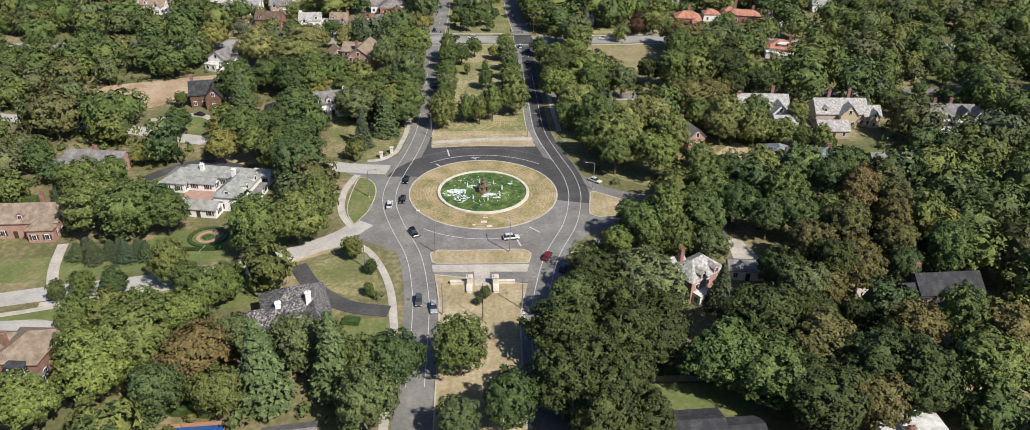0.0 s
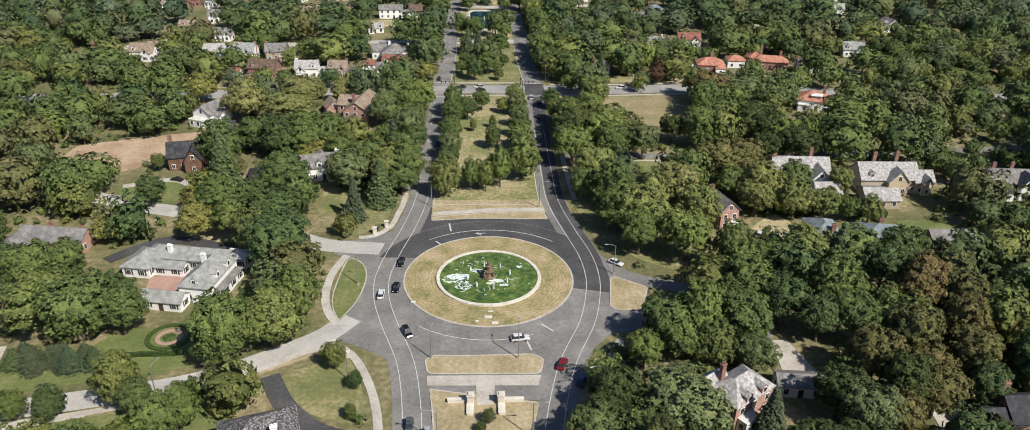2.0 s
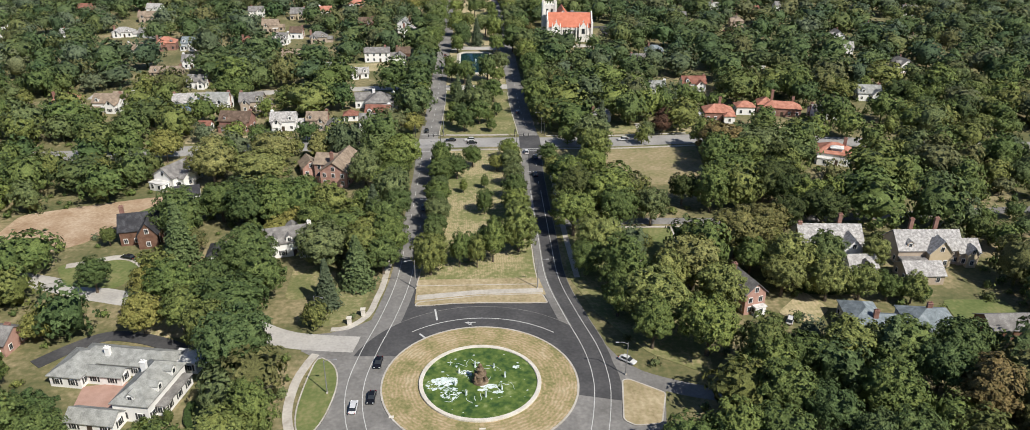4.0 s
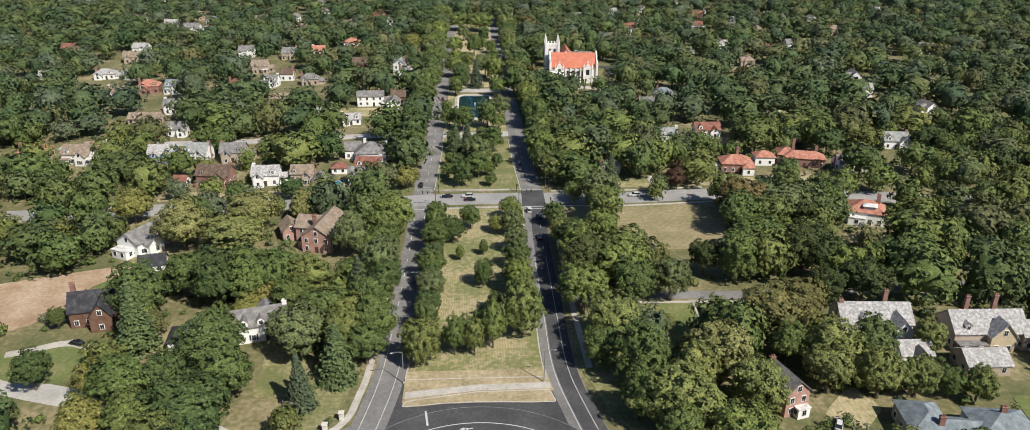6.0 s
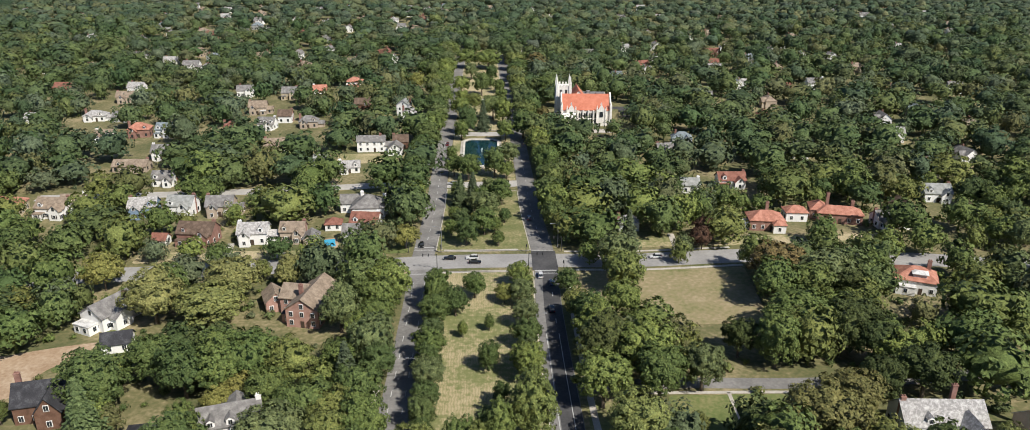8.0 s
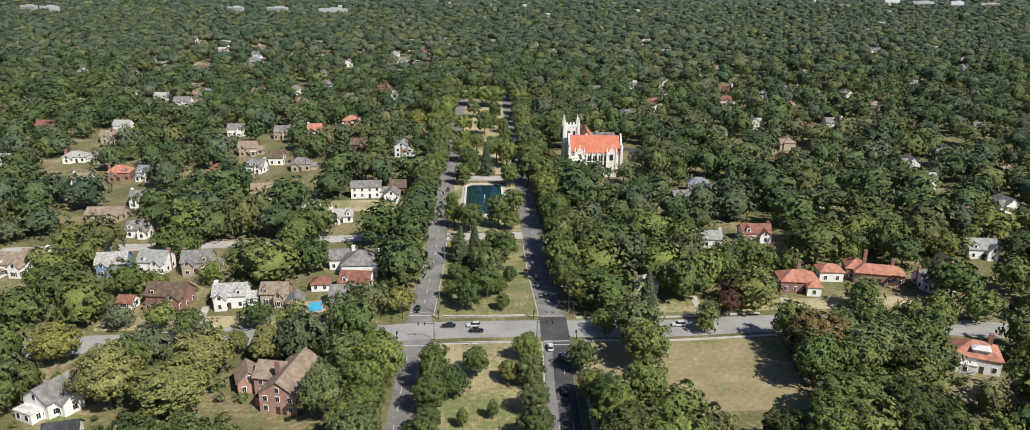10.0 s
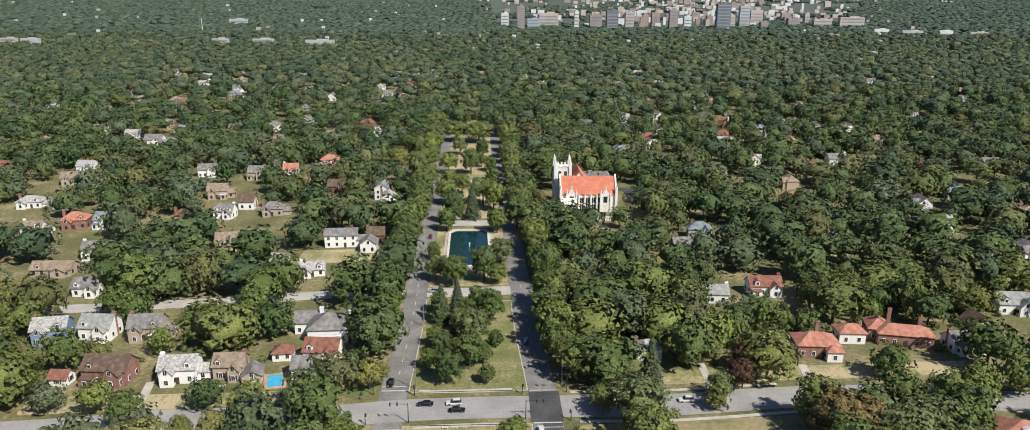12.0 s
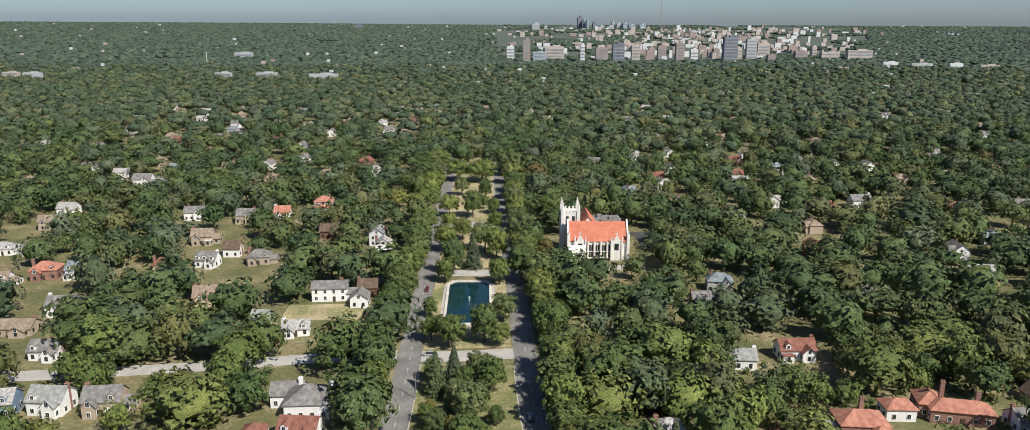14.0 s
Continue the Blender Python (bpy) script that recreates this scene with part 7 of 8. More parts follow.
# blocks north-east, up to the cross street
GARDEN_TREES += [("leafy", *q) for q in [(42.4, 209.1, 11), (54.5, 200.6, 9.2), (67.6, 211.3, 9.5), (78.3, 216, 7.7), (95, 185.3, 10.7), (76.5, 173.6, 5.2), (48.3, 144, 7), (44.2, 121.5, 6.5), (34.5, 95.8, 7.8), (45.9, 93.3, 9.1), (47.3, 80.2, 7.4), (32.1, 78.3, 7.3), (59.8, 85.1, 5.7), (74.9, 101.7, 5.4), (84, 96.4, 6.6), (96.9, 114.8, 9.9), (96.3, 133.7, 7.6), (116, 141.2, 9.4), (125.3, 144.1, 7.9), (104.9, 101.3, 6.8), (112.7, 110.6, 8.4), (112, 95.5, 6.6), (117.6, 90.5, 7.8), (117.9, 80.3, 7.5), (104.3, 77.8, 6.2), (103.8, 47, 6.5), (88.4, 37.2, 6.2), (82.8, 49.2, 5.4)]]
GARDEN_TREES += [("leafy", *q) for q in [(53.6, 35.2, 6), (56.5, 52.9, 3.3), (54.3, 66.6, 2.4), (32.8, 50.9, 5.4), (135.8, 122.8, 8.8), (153, 116.3, 10.1), (164.6, 115.3, 8.6), (180.4, 121.5, 8.8), (135.7, 80.8, 10), (157.2, 79.5, 8.8), (140.4, 98, 8.1), (123.2, 53, 4.5), (110.2, 34.4, 5.1), (118.3, 33.7, 4.1), (124.5, 31.9, 4), (169, 172.8, 8.7), (181.3, 208.7, 9.6), (196.6, 196.4, 7.5), (202.7, 181.5, 9), (215.9, 182.5, 10.8), (243.8, 207.2, 9.6)]]
GARDEN_TREES += [("warm", *q) for q in [(95.3, 71.6, 7.2)]]
GARDEN_TREES += [("red", *q) for q in [(88.6, 189.9, 4.5)]]
GARDEN_TREES += [("conifer", *q) for q in [(57.4, 183.6, 4.2)]]
# blocks beyond the cross street, west
GARDEN_TREES += [("leafy", *q) for q in [(-212.5, 309.9, 11), (-192.2, 264.2, 10.2), (-168.4, 240.2, 6.4), (-190.7, 300.1, 9.4), (-153.9, 236.5, 7.9), (-149.4, 195.7, 9.5), (-119, 172.7, 5.7), (-105.3, 172.4, 5.7), (-92.7, 162.7, 6.7), (-101.2, 140.5, 6.6), (-75.5, 156.6, 4.2), (-74.4, 173.2, 6.3), (-57.8, 161.8, 6.7), (-128.1, 258.3, 10.1), (-140.2, 267.3, 8.6), (-116.4, 258.1, 10.1), (-136.6, 299.2, 9.5), (-114.3, 282.1, 9.1), (-102.7, 261.7, 8.6), (-89.2, 262.2, 10.3), (-77.3, 247.6, 8.2), (-71.6, 258.4, 7.7), (-78.9, 292.5, 9.4), (-76.2, 316.7, 10), (-64.5, 329.9, 10.3), (-53.1, 335.7, 8.4), (-66.4, 220.8, 6.8), (-43.2, 249.5, 9.1)]]
GARDEN_TREES += [("leafy", *q) for q in [(-28.6, 205.1, 8.6), (-29, 276.8, 10.8), (-133.2, 224.4, 7.6), (-152.5, 224.2, 6), (-33.6, 152.8, 5.9)]]
GARDEN_TREES += [("olive", *q) for q in [(-79.9, 139.2, 9.0)]]
GARDEN_TREES += [("warm", *q) for q in [(-161.5, 399.4, 11)]]
# blocks beyond the cross street, east
GARDEN_TREES += [("leafy", *q) for q in [(55.4, 215.7, 9.4), (44.1, 184.5, 11), (34.8, 188.1, 7.1), (72, 193.6, 7.3), (48.8, 157.8, 7.6), (40.4, 168.3, 4.6), (104.6, 289.4, 7.9), (117.9, 281.8, 11), (140.3, 269.5, 11), (180.8, 364.8, 11), (198, 330, 11), (134.6, 225.9, 9.8), (164.3, 252.5, 11), (177.9, 257.6, 11), (206.6, 268.4, 11), (183.1, 237.1, 8.5), (233.4, 286.4, 11), (225.8, 256.8, 11), (168.6, 188.7, 8.7), (142.1, 165.7, 7.9), (151.8, 168.2, 8), (134.1, 184.5, 7.8), (99.1, 158.5, 6.4), (108.7, 133.9, 6.9), (130.7, 135.3, 7), (121.3, 135.1, 5.8), (73.4, 167.5, 4.6)]]
GARDEN_TREES += [("leafy", *q) for q in [(70.2, 249, 11), (53.1, 240.4, 10.2), (85.4, 253, 8.8), (99.4, 365.5, 11), (121.1, 384.8, 11), (144.8, 405.9, 11), (173.7, 405.7, 11), (217.9, 429, 11), (253.4, 416.8, 11), (276.9, 405.2, 11), (276.4, 373.6, 11), (305.5, 383.5, 11), (165.5, 287.4, 11), (152, 338.6, 11), (139, 347.2, 11)]]
GARDEN_TREES += [("warm", *q) for q in [(103, 147.9, 9.7), (218.8, 307, 11)]]
GARDEN_TREES += [("red", *q) for q in [(85.5, 180.2, 5.6)]]
GARDEN_TREES += [("conifer", *q) for q in [(63.5, 188.1, 4)]]
GARDEN_TREES = [(k, x, y, q * 0.76 if x < -30 and 152 < y < 190 or x > 60 and 160 < y < 188 else q) for k, x, y, q in GARDEN_TREES]
FORCED = []
# open yards before the houses
OPEN = [(112, 8, 7), (122, 9, 5), (103, 9, 4), (-42, 0, 4), (-43, -9, 3.5), (-42, 9, 3.5), (-39, -17, 4), (42, -9, 7), (50, -3, 4), (37, 4, 5), (148, 134, 8), (155, 139, 6), (144, 126, 5), (70, 118, 12), (58, 124, 8), (84, 120, 8), (-112, 182, 6), (-90, 182, 6), (-73, 182, 5), (-50, 181, 4), (-128, 212, 5), (-112, 212, 5), (60, 192, 4), (-80, 57, 5), (104, -62, 4)]
KEEP_OUT += OPEN
for k, x, y, q in GARDEN_TREES:
    if any(math.hypot(x - a, y - b) < c + 0.5 * q for a, b, c in OPEN):
        continue
    if any(math.hypot(x - a, y - b) < c + 0.3 * q for a, b, c in HOUSE_AT) or k != "conifer" and abs(x - 60) < 8 and -74 < y < -58:
        continue
    if y < 165 and abs(x) < 125 or k in ("conifer", "pine", "red", "yellow") and y < 260:
        if k == "leafy" and x > 40 and y < -15 and rng.random() < 0.15:
            k = "warm"
        elif k == "leafy" and (x > 12 and y < -50 and rng.random() < 0.6):
            k = "dark"
        elif k == "leafy" and x > 70 and y < 80 and rng.random() < 0.4:
            k = "olive" if y > -20 else "warm"
        elif k == "leafy" and x > 30 and 10 < y < 140 and rng.random() < 0.3:
            k = "olive" if y < 75 else "dark"
        elif k == "leafy" and -135 < x < -55 and 115 < y < 172 and rng.random() < 0.6:
            k = "olive"
        tree(k, x, y, q * 0.84, rng.uniform(0.92, 1.12))
    else:
        FORCED.append((x, y, q * 1.08))
        TREES.append((x, y, q * 1.08))
for k, x, y, q in [("column", -71.5, -15, 1.0), ("column", -73.8, -15.6, 1.0), ("column", -69.5, -13, 1.0), ("leafy", 29.6, 142.8, 3.6), ("leafy", 30.4, 126, 3.8), ("yellow", -66, 78, 3.6)]:
    tree(k, x, y, q)
# a dense bank of low yews
for k in range(8):
    tree("conifer", -111.5 + 2.7 * k + 0.5 * math.sin(5 * k), -37.2 + 1.6 * math.sin(2.3 * k), 3.0, 0.4 + 0.06 * (k % 3))
# rows outside the carriageways
for side, x0, y0, y1 in ((-1, -29.4, 58, 160), (-1, -27.8, 198, 338), (1, 33.5, 66, 128), (1, 29.5, 190, 338)):
    y = y0
    while y < y1:
        q = rng.uniform(4.2, 6.2)
        x = x0 + side * rng.uniform(0.3, 3.0)
        if not 253 < y < 268 and all(math.hypot(x - a, y - b) > 0.6 * (c + q * 1.28) for a, b, c in TREES):
            tree("leafy", x, y, q, rng.uniform(0.95, 1.15))
        y += q * rng.uniform(0.7, 1.0)

# ---- the wood between the houses ----
STRIPS = [([q for q in WEST if q.y < 570], 9.0), ([q for q in EAST if q.y < 570], 9.0), (CROSS, 9.5)] + [(smooth_line(p, 4), h + 2.6) for p, h, _ in STREETS.values()] + [(smooth_line(p, 4), h + 1.8) for _, p, h, _, _ in DRIVES]
STRIP_PTS = [(np.array([[q.x, q.y] for q in line]), d) for line, d in STRIPS]
LAWN_POLYS = [np.array([[q[0], q[1]] for q in o]) for _, o, _, _ in LAWNS]


def in_poly(px, py, poly):
    hit = np.zeros(len(px), bool)
    x, y = poly[:, 0], poly[:, 1]
    for i in range(len(poly)):
        j = i - 1
        cross = (y[i] > py) != (y[j] > py)
        with np.errstate(divide="ignore", invalid="ignore"):
            hit ^= cross & (px < (x[j] - x[i]) * (py - y[i]) / (y[j] - y[i]) + x[i])
    return hit


def free(px, py, pr):
    """Which of the places are clear of roads, lawns, houses and the trees that stand already."""
    ok = ~((np.abs(px - 1) < 24) & (py > -420) & (py < 640)) & (np.hypot(px, py) > 41)
    for pts, d in STRIP_PTS:
        near = (px > pts[:, 0].min() - 20) & (px < pts[:, 0].max() + 20) & (py > pts[:, 1].min() - 20) & (py < pts[:, 1].max() + 20) & ok
        idx = np.nonzero(near)[0]
        if len(idx):
            dist = np.full(len(idx), 1e9)
            a, b = pts[:-1], pts[1:]
            for p, q in zip(a, b):
                ab = q - p
                t = np.clip(((px[idx] - p[0]) * ab[0] + (py[idx] - p[1]) * ab[1]) / max(ab @ ab, 1e-6), 0, 1)
                dist = np.minimum(dist, np.hypot(px[idx] - p[0] - t * ab[0], py[idx] - p[1] - t * ab[1]))
            ok[idx[dist < d]] = False
    for poly in LAWN_POLYS:
        ok &= ~in_poly(px, py, poly)
    for x, y, q in KEEP_OUT:
        ok &= (px - x) ** 2 + (py - y) ** 2 > (q + 0.55 * pr) ** 2
    for x, y, q in TREES:
        ok &= (px - x) ** 2 + (py - y) ** 2 > (0.6 * (q + pr)) ** 2
    return ok


def scatter(seed, x0, x1, y0, y1, cell, r0, r1):
    r = np.random.default_rng(seed)
    gx, gy = np.meshgrid(np.arange(x0, x1, cell), np.arange(y0, y1, cell))
    px = gx.ravel() + r.uniform(-0.42, 0.42, gx.size) * cell
    py = gy.ravel() + r.uniform(-0.42, 0.42, gx.size) * cell
    pr = r.uniform(r0, r1, gx.size)
    view = (np.abs(px) < 0.72 * (py + 225) + 45) | (py < -60)
    return r, px[view], py[view], pr[view]


def land(x, y):
    """Height of the far land, which climbs towards the horizon."""
    return np.clip((np.hypot(x, y) - 2250) / 2540, 0, 1) * 84


def wood(name, r, px, py, pr, bank, mat, label, lift=1.25):
    """Many trees as one mesh: copies of the shapes in bank, turned and sized one by one."""
    vs, ts, tones, base = [], [], [], 0
    pick = r.integers(0, len(bank), len(px))
    for k, (v, t) in enumerate(bank):
        idx = np.nonzero(pick == k)[0]
        if not len(idx):
            continue
        a = r.uniform(0, 6.283, len(idx))
        c, s = np.cos(a)[:, None], np.sin(a)[:, None]
        q = pr[idx][:, None]
        stretch = r.uniform(0.85, 1.2, len(idx))[:, None] * np.minimum(1.0, 8.2 / q)
        w = np.stack([(v[None, :, 0] * c - v[None, :, 1] * s) * q + px[idx][:, None], (v[None, :, 0] * s + v[None, :, 1] * c) * q + py[idx][:, None], (v[None, :, 2] + lift) * q * stretch + land(px[idx], py[idx])[:, None]], 2)
        vs.append(w.reshape(-1, 3))
        tones.append(np.repeat(r.random(len(idx)), len(v)))
        ts.append((t[None] + (np.arange(len(idx)) * len(v))[:, None, None]).reshape(-1, 3) + base)
        base += len(v) * len(idx)
    me = from_arrays(name, np.concatenate(vs), np.concatenate(ts), mat)
    me.attributes.new("kind_of_tree", "FLOAT", "POINT").data.foreach_set("value", np.concatenate(tones).astype(np.float32))
    return tagged(new(name, me), label, "woodland", kind="stuff")


def with_trunk(arrays, r=0.06, foot=-1.25):
    """Adds a plain tapered stem to a crown of unit size."""
    v, t = arrays
    a = np.arange(5) * 2 * np.pi / 5
    low = np.stack([r * np.cos(a), r * np.sin(a), np.full(5, foot)], 1)
    top = np.stack([0.6 * r * np.cos(a), 0.6 * r * np.sin(a), np.full(5, 0.0)], 1)
    k = np.arange(5)
    j = (k + 1) % 5
    f = np.concatenate([np.stack([k, j, j + 5], 1), np.stack([k, j + 5, k + 5], 1)]) + len(v)
    return np.concatenate([v, low, top]), np.concatenate([t, f])


r, px, py, pr = scatter(1, -330, 330, -140, 262, 10.6, 3.6, 8.2)
ok = free(px, py, pr)
px, py, pr = px[ok], py[ok], pr[ok]
order = np.argsort(np.hypot(px, (py - 20) * 0.8))
spare = max(0, 300 - sum(1 for o in scene.objects if o.name.startswith(("tree", "conifer", "pine"))))
near, rest = order[:spare], order[spare:]
for i in near:
    tree(rng.choices(("leafy", "warm", "conifer", "yellow"), (14, 6 if px[i] > 55 and py[i] < 30 else 1.6, 1.2, 0.4))[0], px[i], py[i], pr[i] / 1.28, rng.uniform(0.9, 1.2))
bank_near = [with_trunk(broad_crown(100 + k, 22 + 2 * k, 2, 600, 0.098, (0.9, 1.1, 1.0, 0.85)[k % 4], 0.42), foot=-1.0) for k in range(10)]
fx, fy, fr = np.array([q for q in FORCED if q[1] < 262]).T
wood("woodland_near", r, np.r_[px[rest], fx], np.r_[py[rest], fy], np.r_[pr[rest], fr], bank_near, WOOD_LEAF, "leafy green trees standing close between the gardens", 1.0)
r, px, py, pr = scatter(7, -190, 230, -120, 262, 6.2, 0.9, 2.1)
ok = free(px, py, pr * 0.2) & (r.random(len(px)) < 0.8)
bank_bush = [broad_crown(160 + k, 6, 1, 64, 0.24, 0.8, 0.3) for k in range(6)]
wood("shrubs", r, px[ok], py[ok], pr[ok], bank_bush, WOOD_LEAF, "low green shrubs growing between the garden trees", 0.6)
r, px, py, pr = scatter(2, -720, 720, 262, 900, 15.6, 5.6, 11.4)
ok = free(px, py, pr) & (r.random(len(px)) > (py - 620) / 280)
bank_mid = [with_trunk(broad_crown(120 + k, 12 + k, 2, 230, 0.118, (0.9, 1.1, 1.0, 0.85)[k % 4], 0.38), foot=-0.95) for k in range(12)]
fx, fy, fr = np.array([q for q in FORCED if q[1] >= 262]).T
wood("woodland_middle", r, np.r_[px[ok], fx], np.r_[py[ok], fy], np.r_[pr[ok], fr], bank_mid, MID_LEAF, "unbroken leafy wood with roofs showing between", 0.95)
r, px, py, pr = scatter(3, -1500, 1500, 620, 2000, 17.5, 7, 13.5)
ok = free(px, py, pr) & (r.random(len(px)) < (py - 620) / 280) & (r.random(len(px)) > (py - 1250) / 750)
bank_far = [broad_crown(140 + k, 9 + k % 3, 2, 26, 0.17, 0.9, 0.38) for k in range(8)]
wood("woodland_far", r, px[ok], py[ok], pr[ok], bank_far, OUTER_HAZED_LEAF, "leafy wood reaching far over the land, slight haze in its colour", 0.95)
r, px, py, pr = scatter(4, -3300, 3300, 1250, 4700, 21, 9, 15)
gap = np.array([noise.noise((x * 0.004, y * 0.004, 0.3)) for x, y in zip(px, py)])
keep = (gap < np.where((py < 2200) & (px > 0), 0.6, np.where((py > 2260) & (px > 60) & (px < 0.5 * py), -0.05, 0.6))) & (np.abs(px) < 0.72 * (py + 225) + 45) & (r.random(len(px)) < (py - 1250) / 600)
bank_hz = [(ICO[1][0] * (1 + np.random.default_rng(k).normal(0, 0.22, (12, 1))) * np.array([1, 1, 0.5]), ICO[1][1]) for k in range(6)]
wood("woodland_horizon", r, px[keep], py[keep], pr[keep], bank_hz, HAZED_LEAF, "wooded land towards the horizon, haze put into its leaf colour", 0.4)
r, px, py, pr = scatter(5, -330, 330, -430, -141, 12.5, 5, 9.5)
ok = np.abs(px + 2.5) > 30
wood("woodland_south", r, px[ok], py[ok], pr[ok], bank_far, OUTER_HAZED_LEAF, "leafy trees over the blocks to the south", 0.95)

# ---- the city in the distance ----
def hazed_tower_mat(name, c):
    return material("far " + name, [tuple(0.85 * q for q in c), c, tuple(min(1, 1.1 * q) for q in c)], 0.05, 0.8, 10, 0.0)


# wall tones and glass pulled towards mid-grey: aerial haze painted as colour
FAR = {"brick": hazed_tower_mat("brick", (0.32, 0.255, 0.23)), "pale": hazed_tower_mat("pale", (0.42, 0.43, 0.43)), "white": hazed_tower_mat("white", (0.60, 0.61, 0.60)), "dark": hazed_tower_mat("dark", (0.16, 0.17, 0.20)), "blue": hazed_tower_mat("blue", (0.32, 0.39, 0.43)), "tan": hazed_tower_mat("tan", (0.46, 0.40, 0.35))}
HAZED_GLASS = hazed_tower_mat("glass", (0.26, 0.28, 0.30))


def block(x, y, w, d, h, tone, label):
    e = empty("office_building", pose(x, y, 0), label, "building", "towers on the skyline")
    bm = bmesh.new()
    box(bm, 0, 0, 0, w, d, h), box(bm, w * 0.1, 0, h, w * 0.4, d * 0.5, h * 0.06 + 1)
    part("wall", bm, FAR[tone], e)
    for k in range(max(1, int(h / 9))):
        bm = bmesh.new()
        box(bm, 0, -d / 2 - 0.2, 4 + 9 * k, w * 0.9, 0.5, 3.2)
        part("window_band", bm, HAZED_GLASS, e)


# near skyline, 2.25 km off: (place across, width, height, tone)
SKYLINE = [(133, 28, 62, "brick"), (170, 49, 28, "blue"), (223, 38, 35, "white"), (294, 17, 49, "white"), (350, 49, 40, "brick"), (398, 44, 52, "dark"), (448, 33, 47, "tan"), (524, 33, 47, "brick"), (577, 33, 55, "brick"), (618, 29, 37, "white"), (724, 53, 72, "dark"), (785, 39, 67, "pale"), (820, 50, 56, "tan"), (741, 43, 42, "tan"), (795, 44, 25, "brick"), (846, 29, 23, "brick"), (933, 49, 33, "brick"), (970, 19, 47, "tan"), (1019, 72, 30, "tan"), (1100, 78, 21, "tan"), (1107, 98, 36, "tan"), (213, 76, 44, "tan"), (683, 24, 39, "brick")]
FAR_WORDS = {"brick": "brown brick tower far off", "tan": "tan masonry building far off", "dark": "dark glass tower far off", "pale": "pale concrete building far off", "white": "white low building far off", "blue": "tower far off, blue-grey with haze in its colour"}
for i, (x, w, h, tone) in enumerate(SKYLINE):
    k = 1 + 0.014 * ((i * 7) % 5 - 2) + 0.0011 * i
    block(x * k, 2250 * k, w * 0.74, 18, 118.5 - (118.5 - h) * k, tone, FAR_WORDS[tone])
DOWNTOWN = [(537, 25, 131, "dark"), (562, 11, 121, "blue"), (580, 11, 114, "blue"), (617, 18, 104, "dark"), (656, 27, 86, "pale"), (706, 36, 83, "pale"), (719, 16, 108, "pale"), (751, 25, 97, "pale"), (785, 22, 101, "blue"), (823, 36, 91, "blue"), (881, 33, 94, "blue"), (297, 39, 95, "pale"), (351, 18, 81, "pale"), (489, 23, 72, "white"), (544, 72, 65, "white"), (1024, 127, 64, "white"), (-1367, 90, 62, "white"), (-1117, 40, 66, "white"), (-1016, 36, 70, "white"), (-659, 44, 84, "dark"), (-761, 110, 62, "pale"), (-416, 320, 58, "pale"), (-2140, 67, 57, "white")]
for i, (x, w, h, tone) in enumerate(DOWNTOWN):
    k = 1 - 0.01 * (i % 3)
    block(x * k, 4300 * k, w, 40, 118.5 - (118.5 - h) * k, tone, "downtown tower on the horizon, haze put into its colour" if h > 70 else "long pale building far off")
for x, y, w, h, tone in [(-683, 2300, 65, 24, "pale"), (-484, 1500, 38, 20, "pale"), (-403, 1500, 49, 20, "pale"), (-876, 1500, 36, 20, "tan"), (-837, 1500, 42, 19, "pale"), (-296, 1500, 68, 18, "pale"), (89, 2300, 27, 47, "white"), (1075, 2010, 50, 17, "white"), (1140, 1975, 70, 15, "pale"), (1215, 1950, 44, 17, "white"), (1290, 1930, 60, 14, "tan"), (1440, 1850, 60, 15, "white"), (1530, 1830, 44, 14, "pale"), (1609, 1800, 60, 16, "white")]:
    block(x, y, w * 0.8, 9, h * 0.9, tone, "low pale building standing above the trees")
mast = empty("radio_mast", pose(960, 4200, 0), "thin red and white lattice radio mast on the horizon", "mast")
bm = bmesh.new()
for sx, sy in ((-2, -2), (2, -2), (0, 2)):
    tube(bm, (sx, sy, 0), (sx * 0.3, sy * 0.3, 260), 1.0, 0.6, 4)
for k in range(26):
    box(bm, 0, 0, 10 * k, 3.4 - 0.08 * k, 3.0 - 0.08 * k, 0.8)
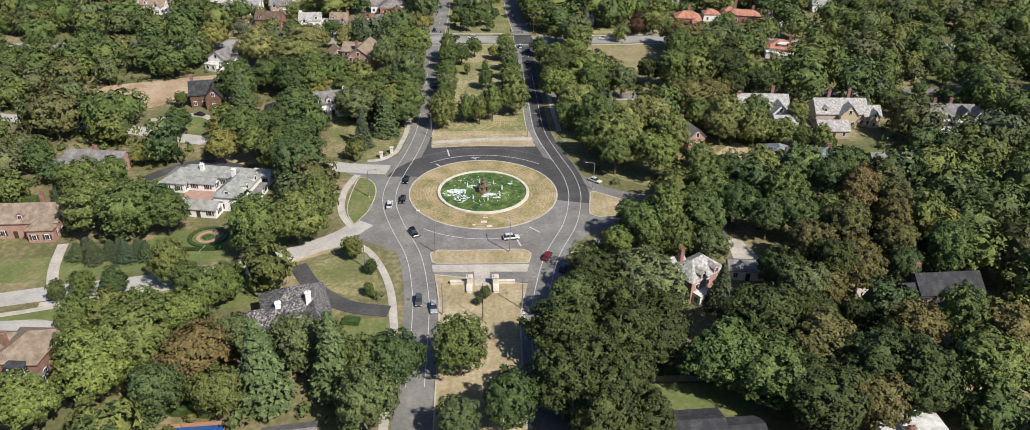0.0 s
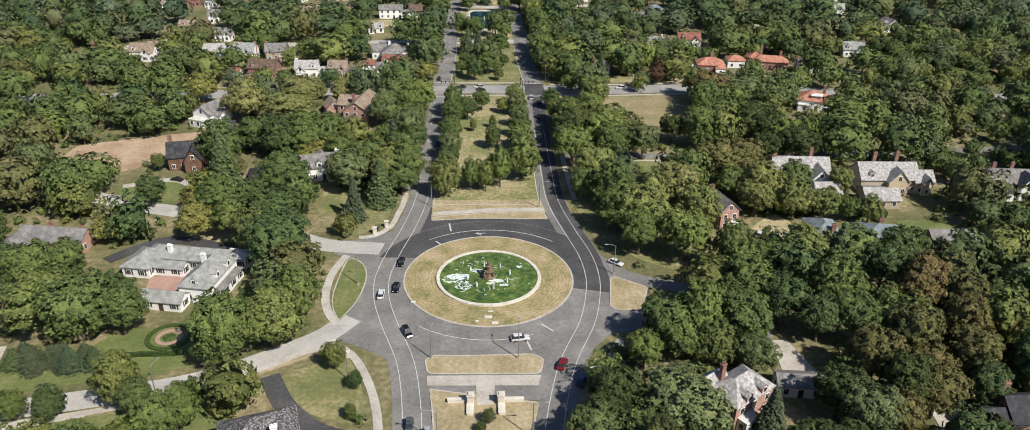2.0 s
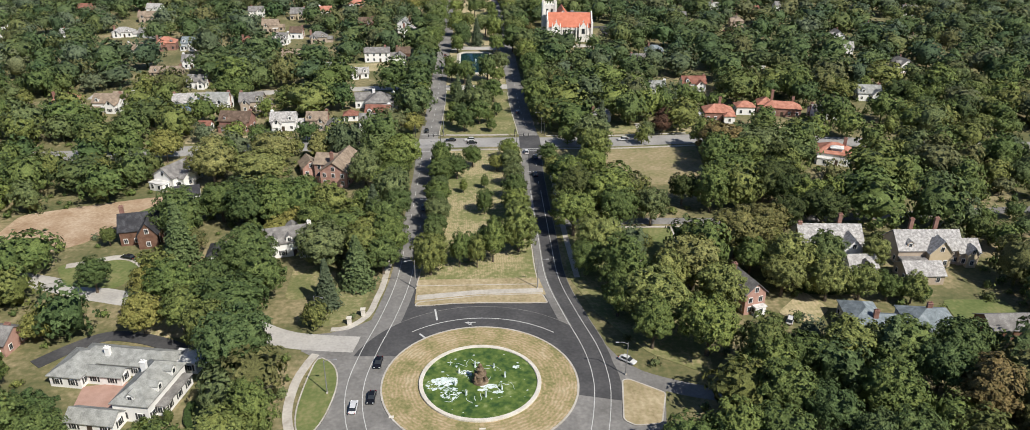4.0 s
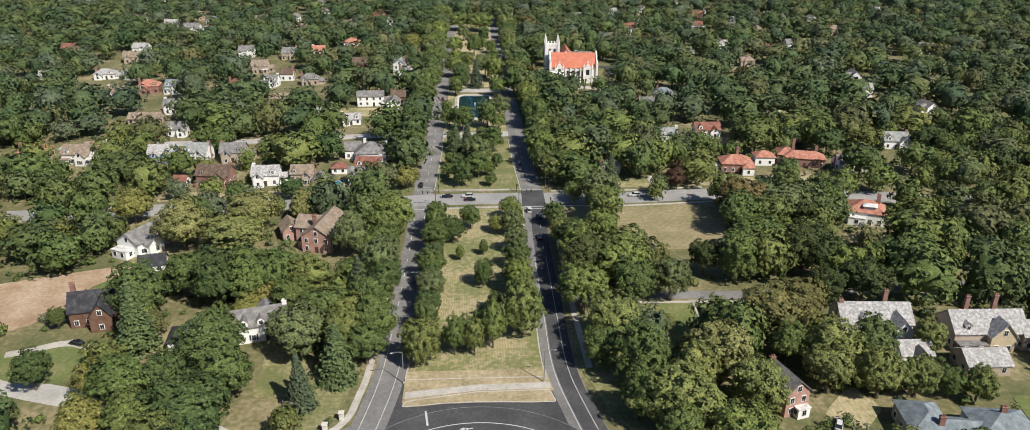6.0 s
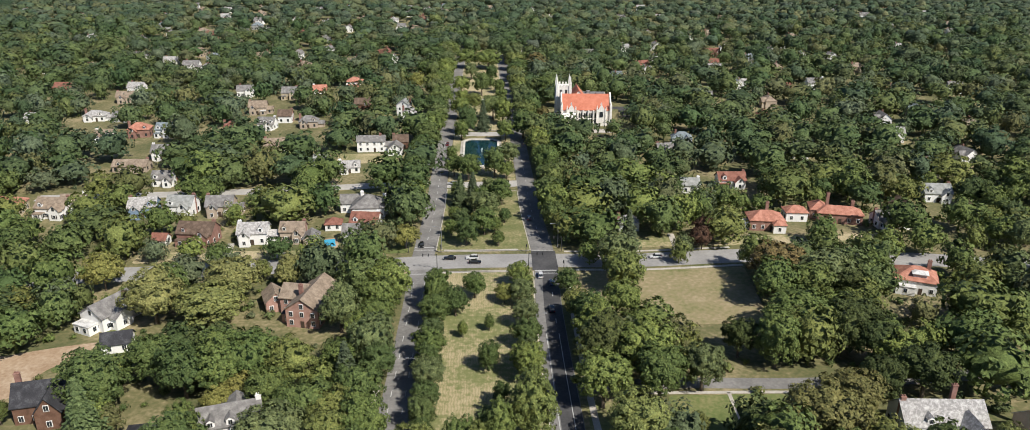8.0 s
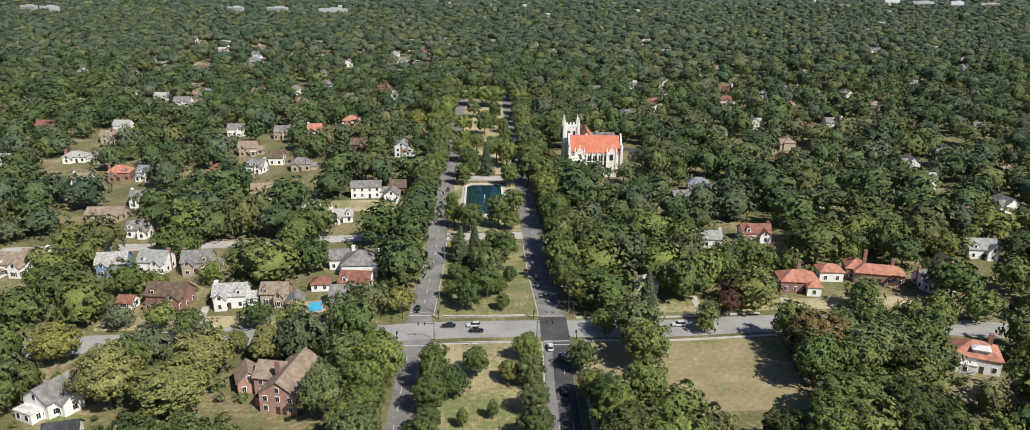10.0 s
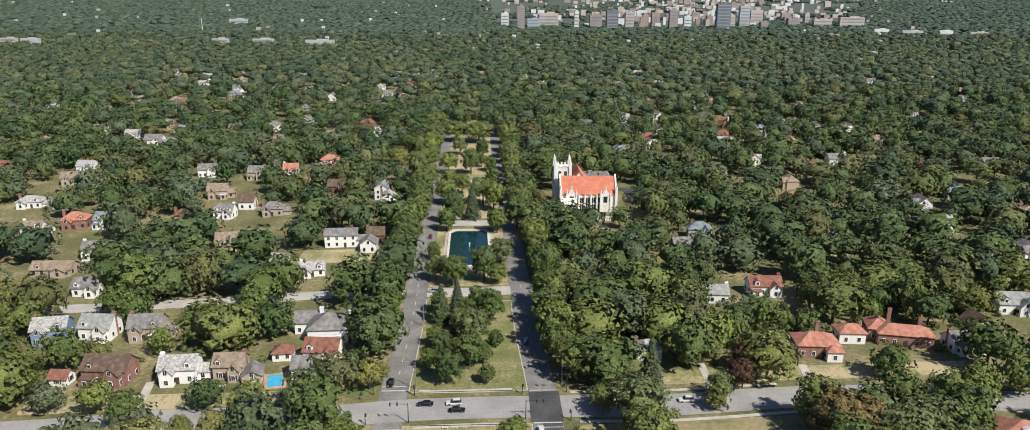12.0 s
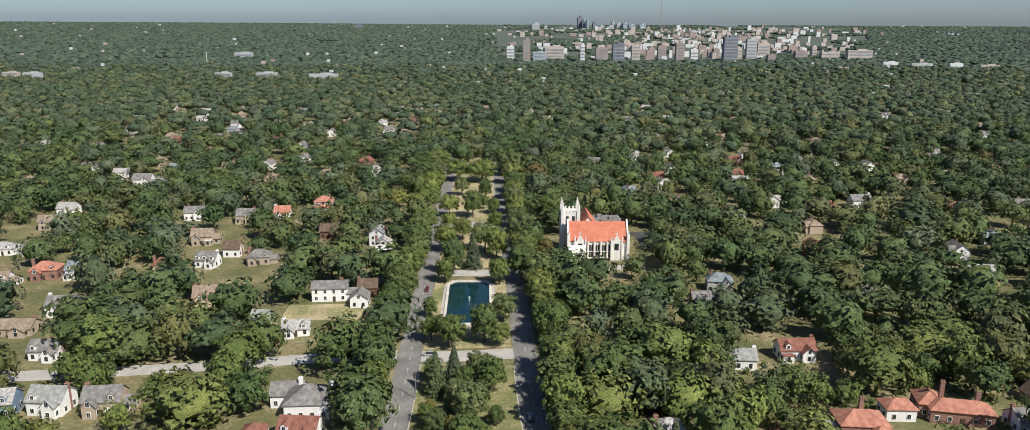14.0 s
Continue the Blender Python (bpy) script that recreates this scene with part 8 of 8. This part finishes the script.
part("lattice", bm, FAR["brick"], mast)
mast2 = empty("radio_mast", pose(-686, 2000, 0), "thin pale radio mast far off", "mast")
bm = bmesh.new()
tube(bm, (0, 0, 0), (0, 0, 36), 1.0, 0.5, 6)
part("pole", bm, FAR["white"], mast2)
# low roofs scattered through the far land and thick about the towers, too many to count
rng = random.Random(3)


def far_roofs(name, tone, sparse, dense, label):
    bm = bmesh.new()
    for k in range(sparse + dense):
        if k < sparse:
            y = rng.uniform(1100, 4400)
            x = rng.uniform(-0.7, 0.7) * (y + 100)
        else:
            y = rng.uniform(2280, 4250)
            x = (rng.triangular(0.02, 0.52, 0.3)) * y
        s = rng.uniform(0.6, 1.5)
        box(bm, x, y, min(84, max(0.0, (math.hypot(x, y) - 2250) / 2540 * 84)), 6.5 * s * (1 + (k >= sparse) * rng.uniform(0.6, 2.6)), 9 * s, rng.uniform(9, 13) + (rng.random() ** 4 * 16 if k >= sparse else 0))
    tagged(part(name, bm, FAR[tone]), label, "buildings", kind="stuff")


far_roofs("far_white_buildings", "white", 70, 130, "pale far-off roofs and walls among trees")
far_roofs("far_tan_buildings", "tan", 40, 150, "tan far-off roofs and walls among trees")
far_roofs("far_brick_buildings", "brick", 12, 120, "brick far-off buildings about the towers")

# the far land, climbing to the horizon; its grey-green has the haze mixed in
HAZE = material("far wooded land with painted haze", [(0.07, 0.09, 0.07), (0.095, 0.115, 0.09), (0.13, 0.145, 0.12)], 0.006, 0.9, 8, 0.0)
bm = bmesh.new()
rows = []
for k in range(121):
    a = radians(-50 + 100 * k / 120)
    top = 86 + 5 * noise.noise((k * 0.13, 0, 0)) + 2 * noise.noise((k * 0.7, 3, 0))
    rows.append([bm.verts.new((q * math.sin(a), q * math.cos(a), z)) for q, z in ((2250, -0.03), (3500, 41), (4790, top))])
for a, b in zip(rows, rows[1:]):
    bm.faces.new((a[0], b[0], b[1], a[1])), bm.faces.new((a[1], b[1], b[2], a[2]))
tagged(part("ground_far", bm, HAZE), "wooded land climbing to the horizon, haze put into its colour", "distant land", kind="structure")
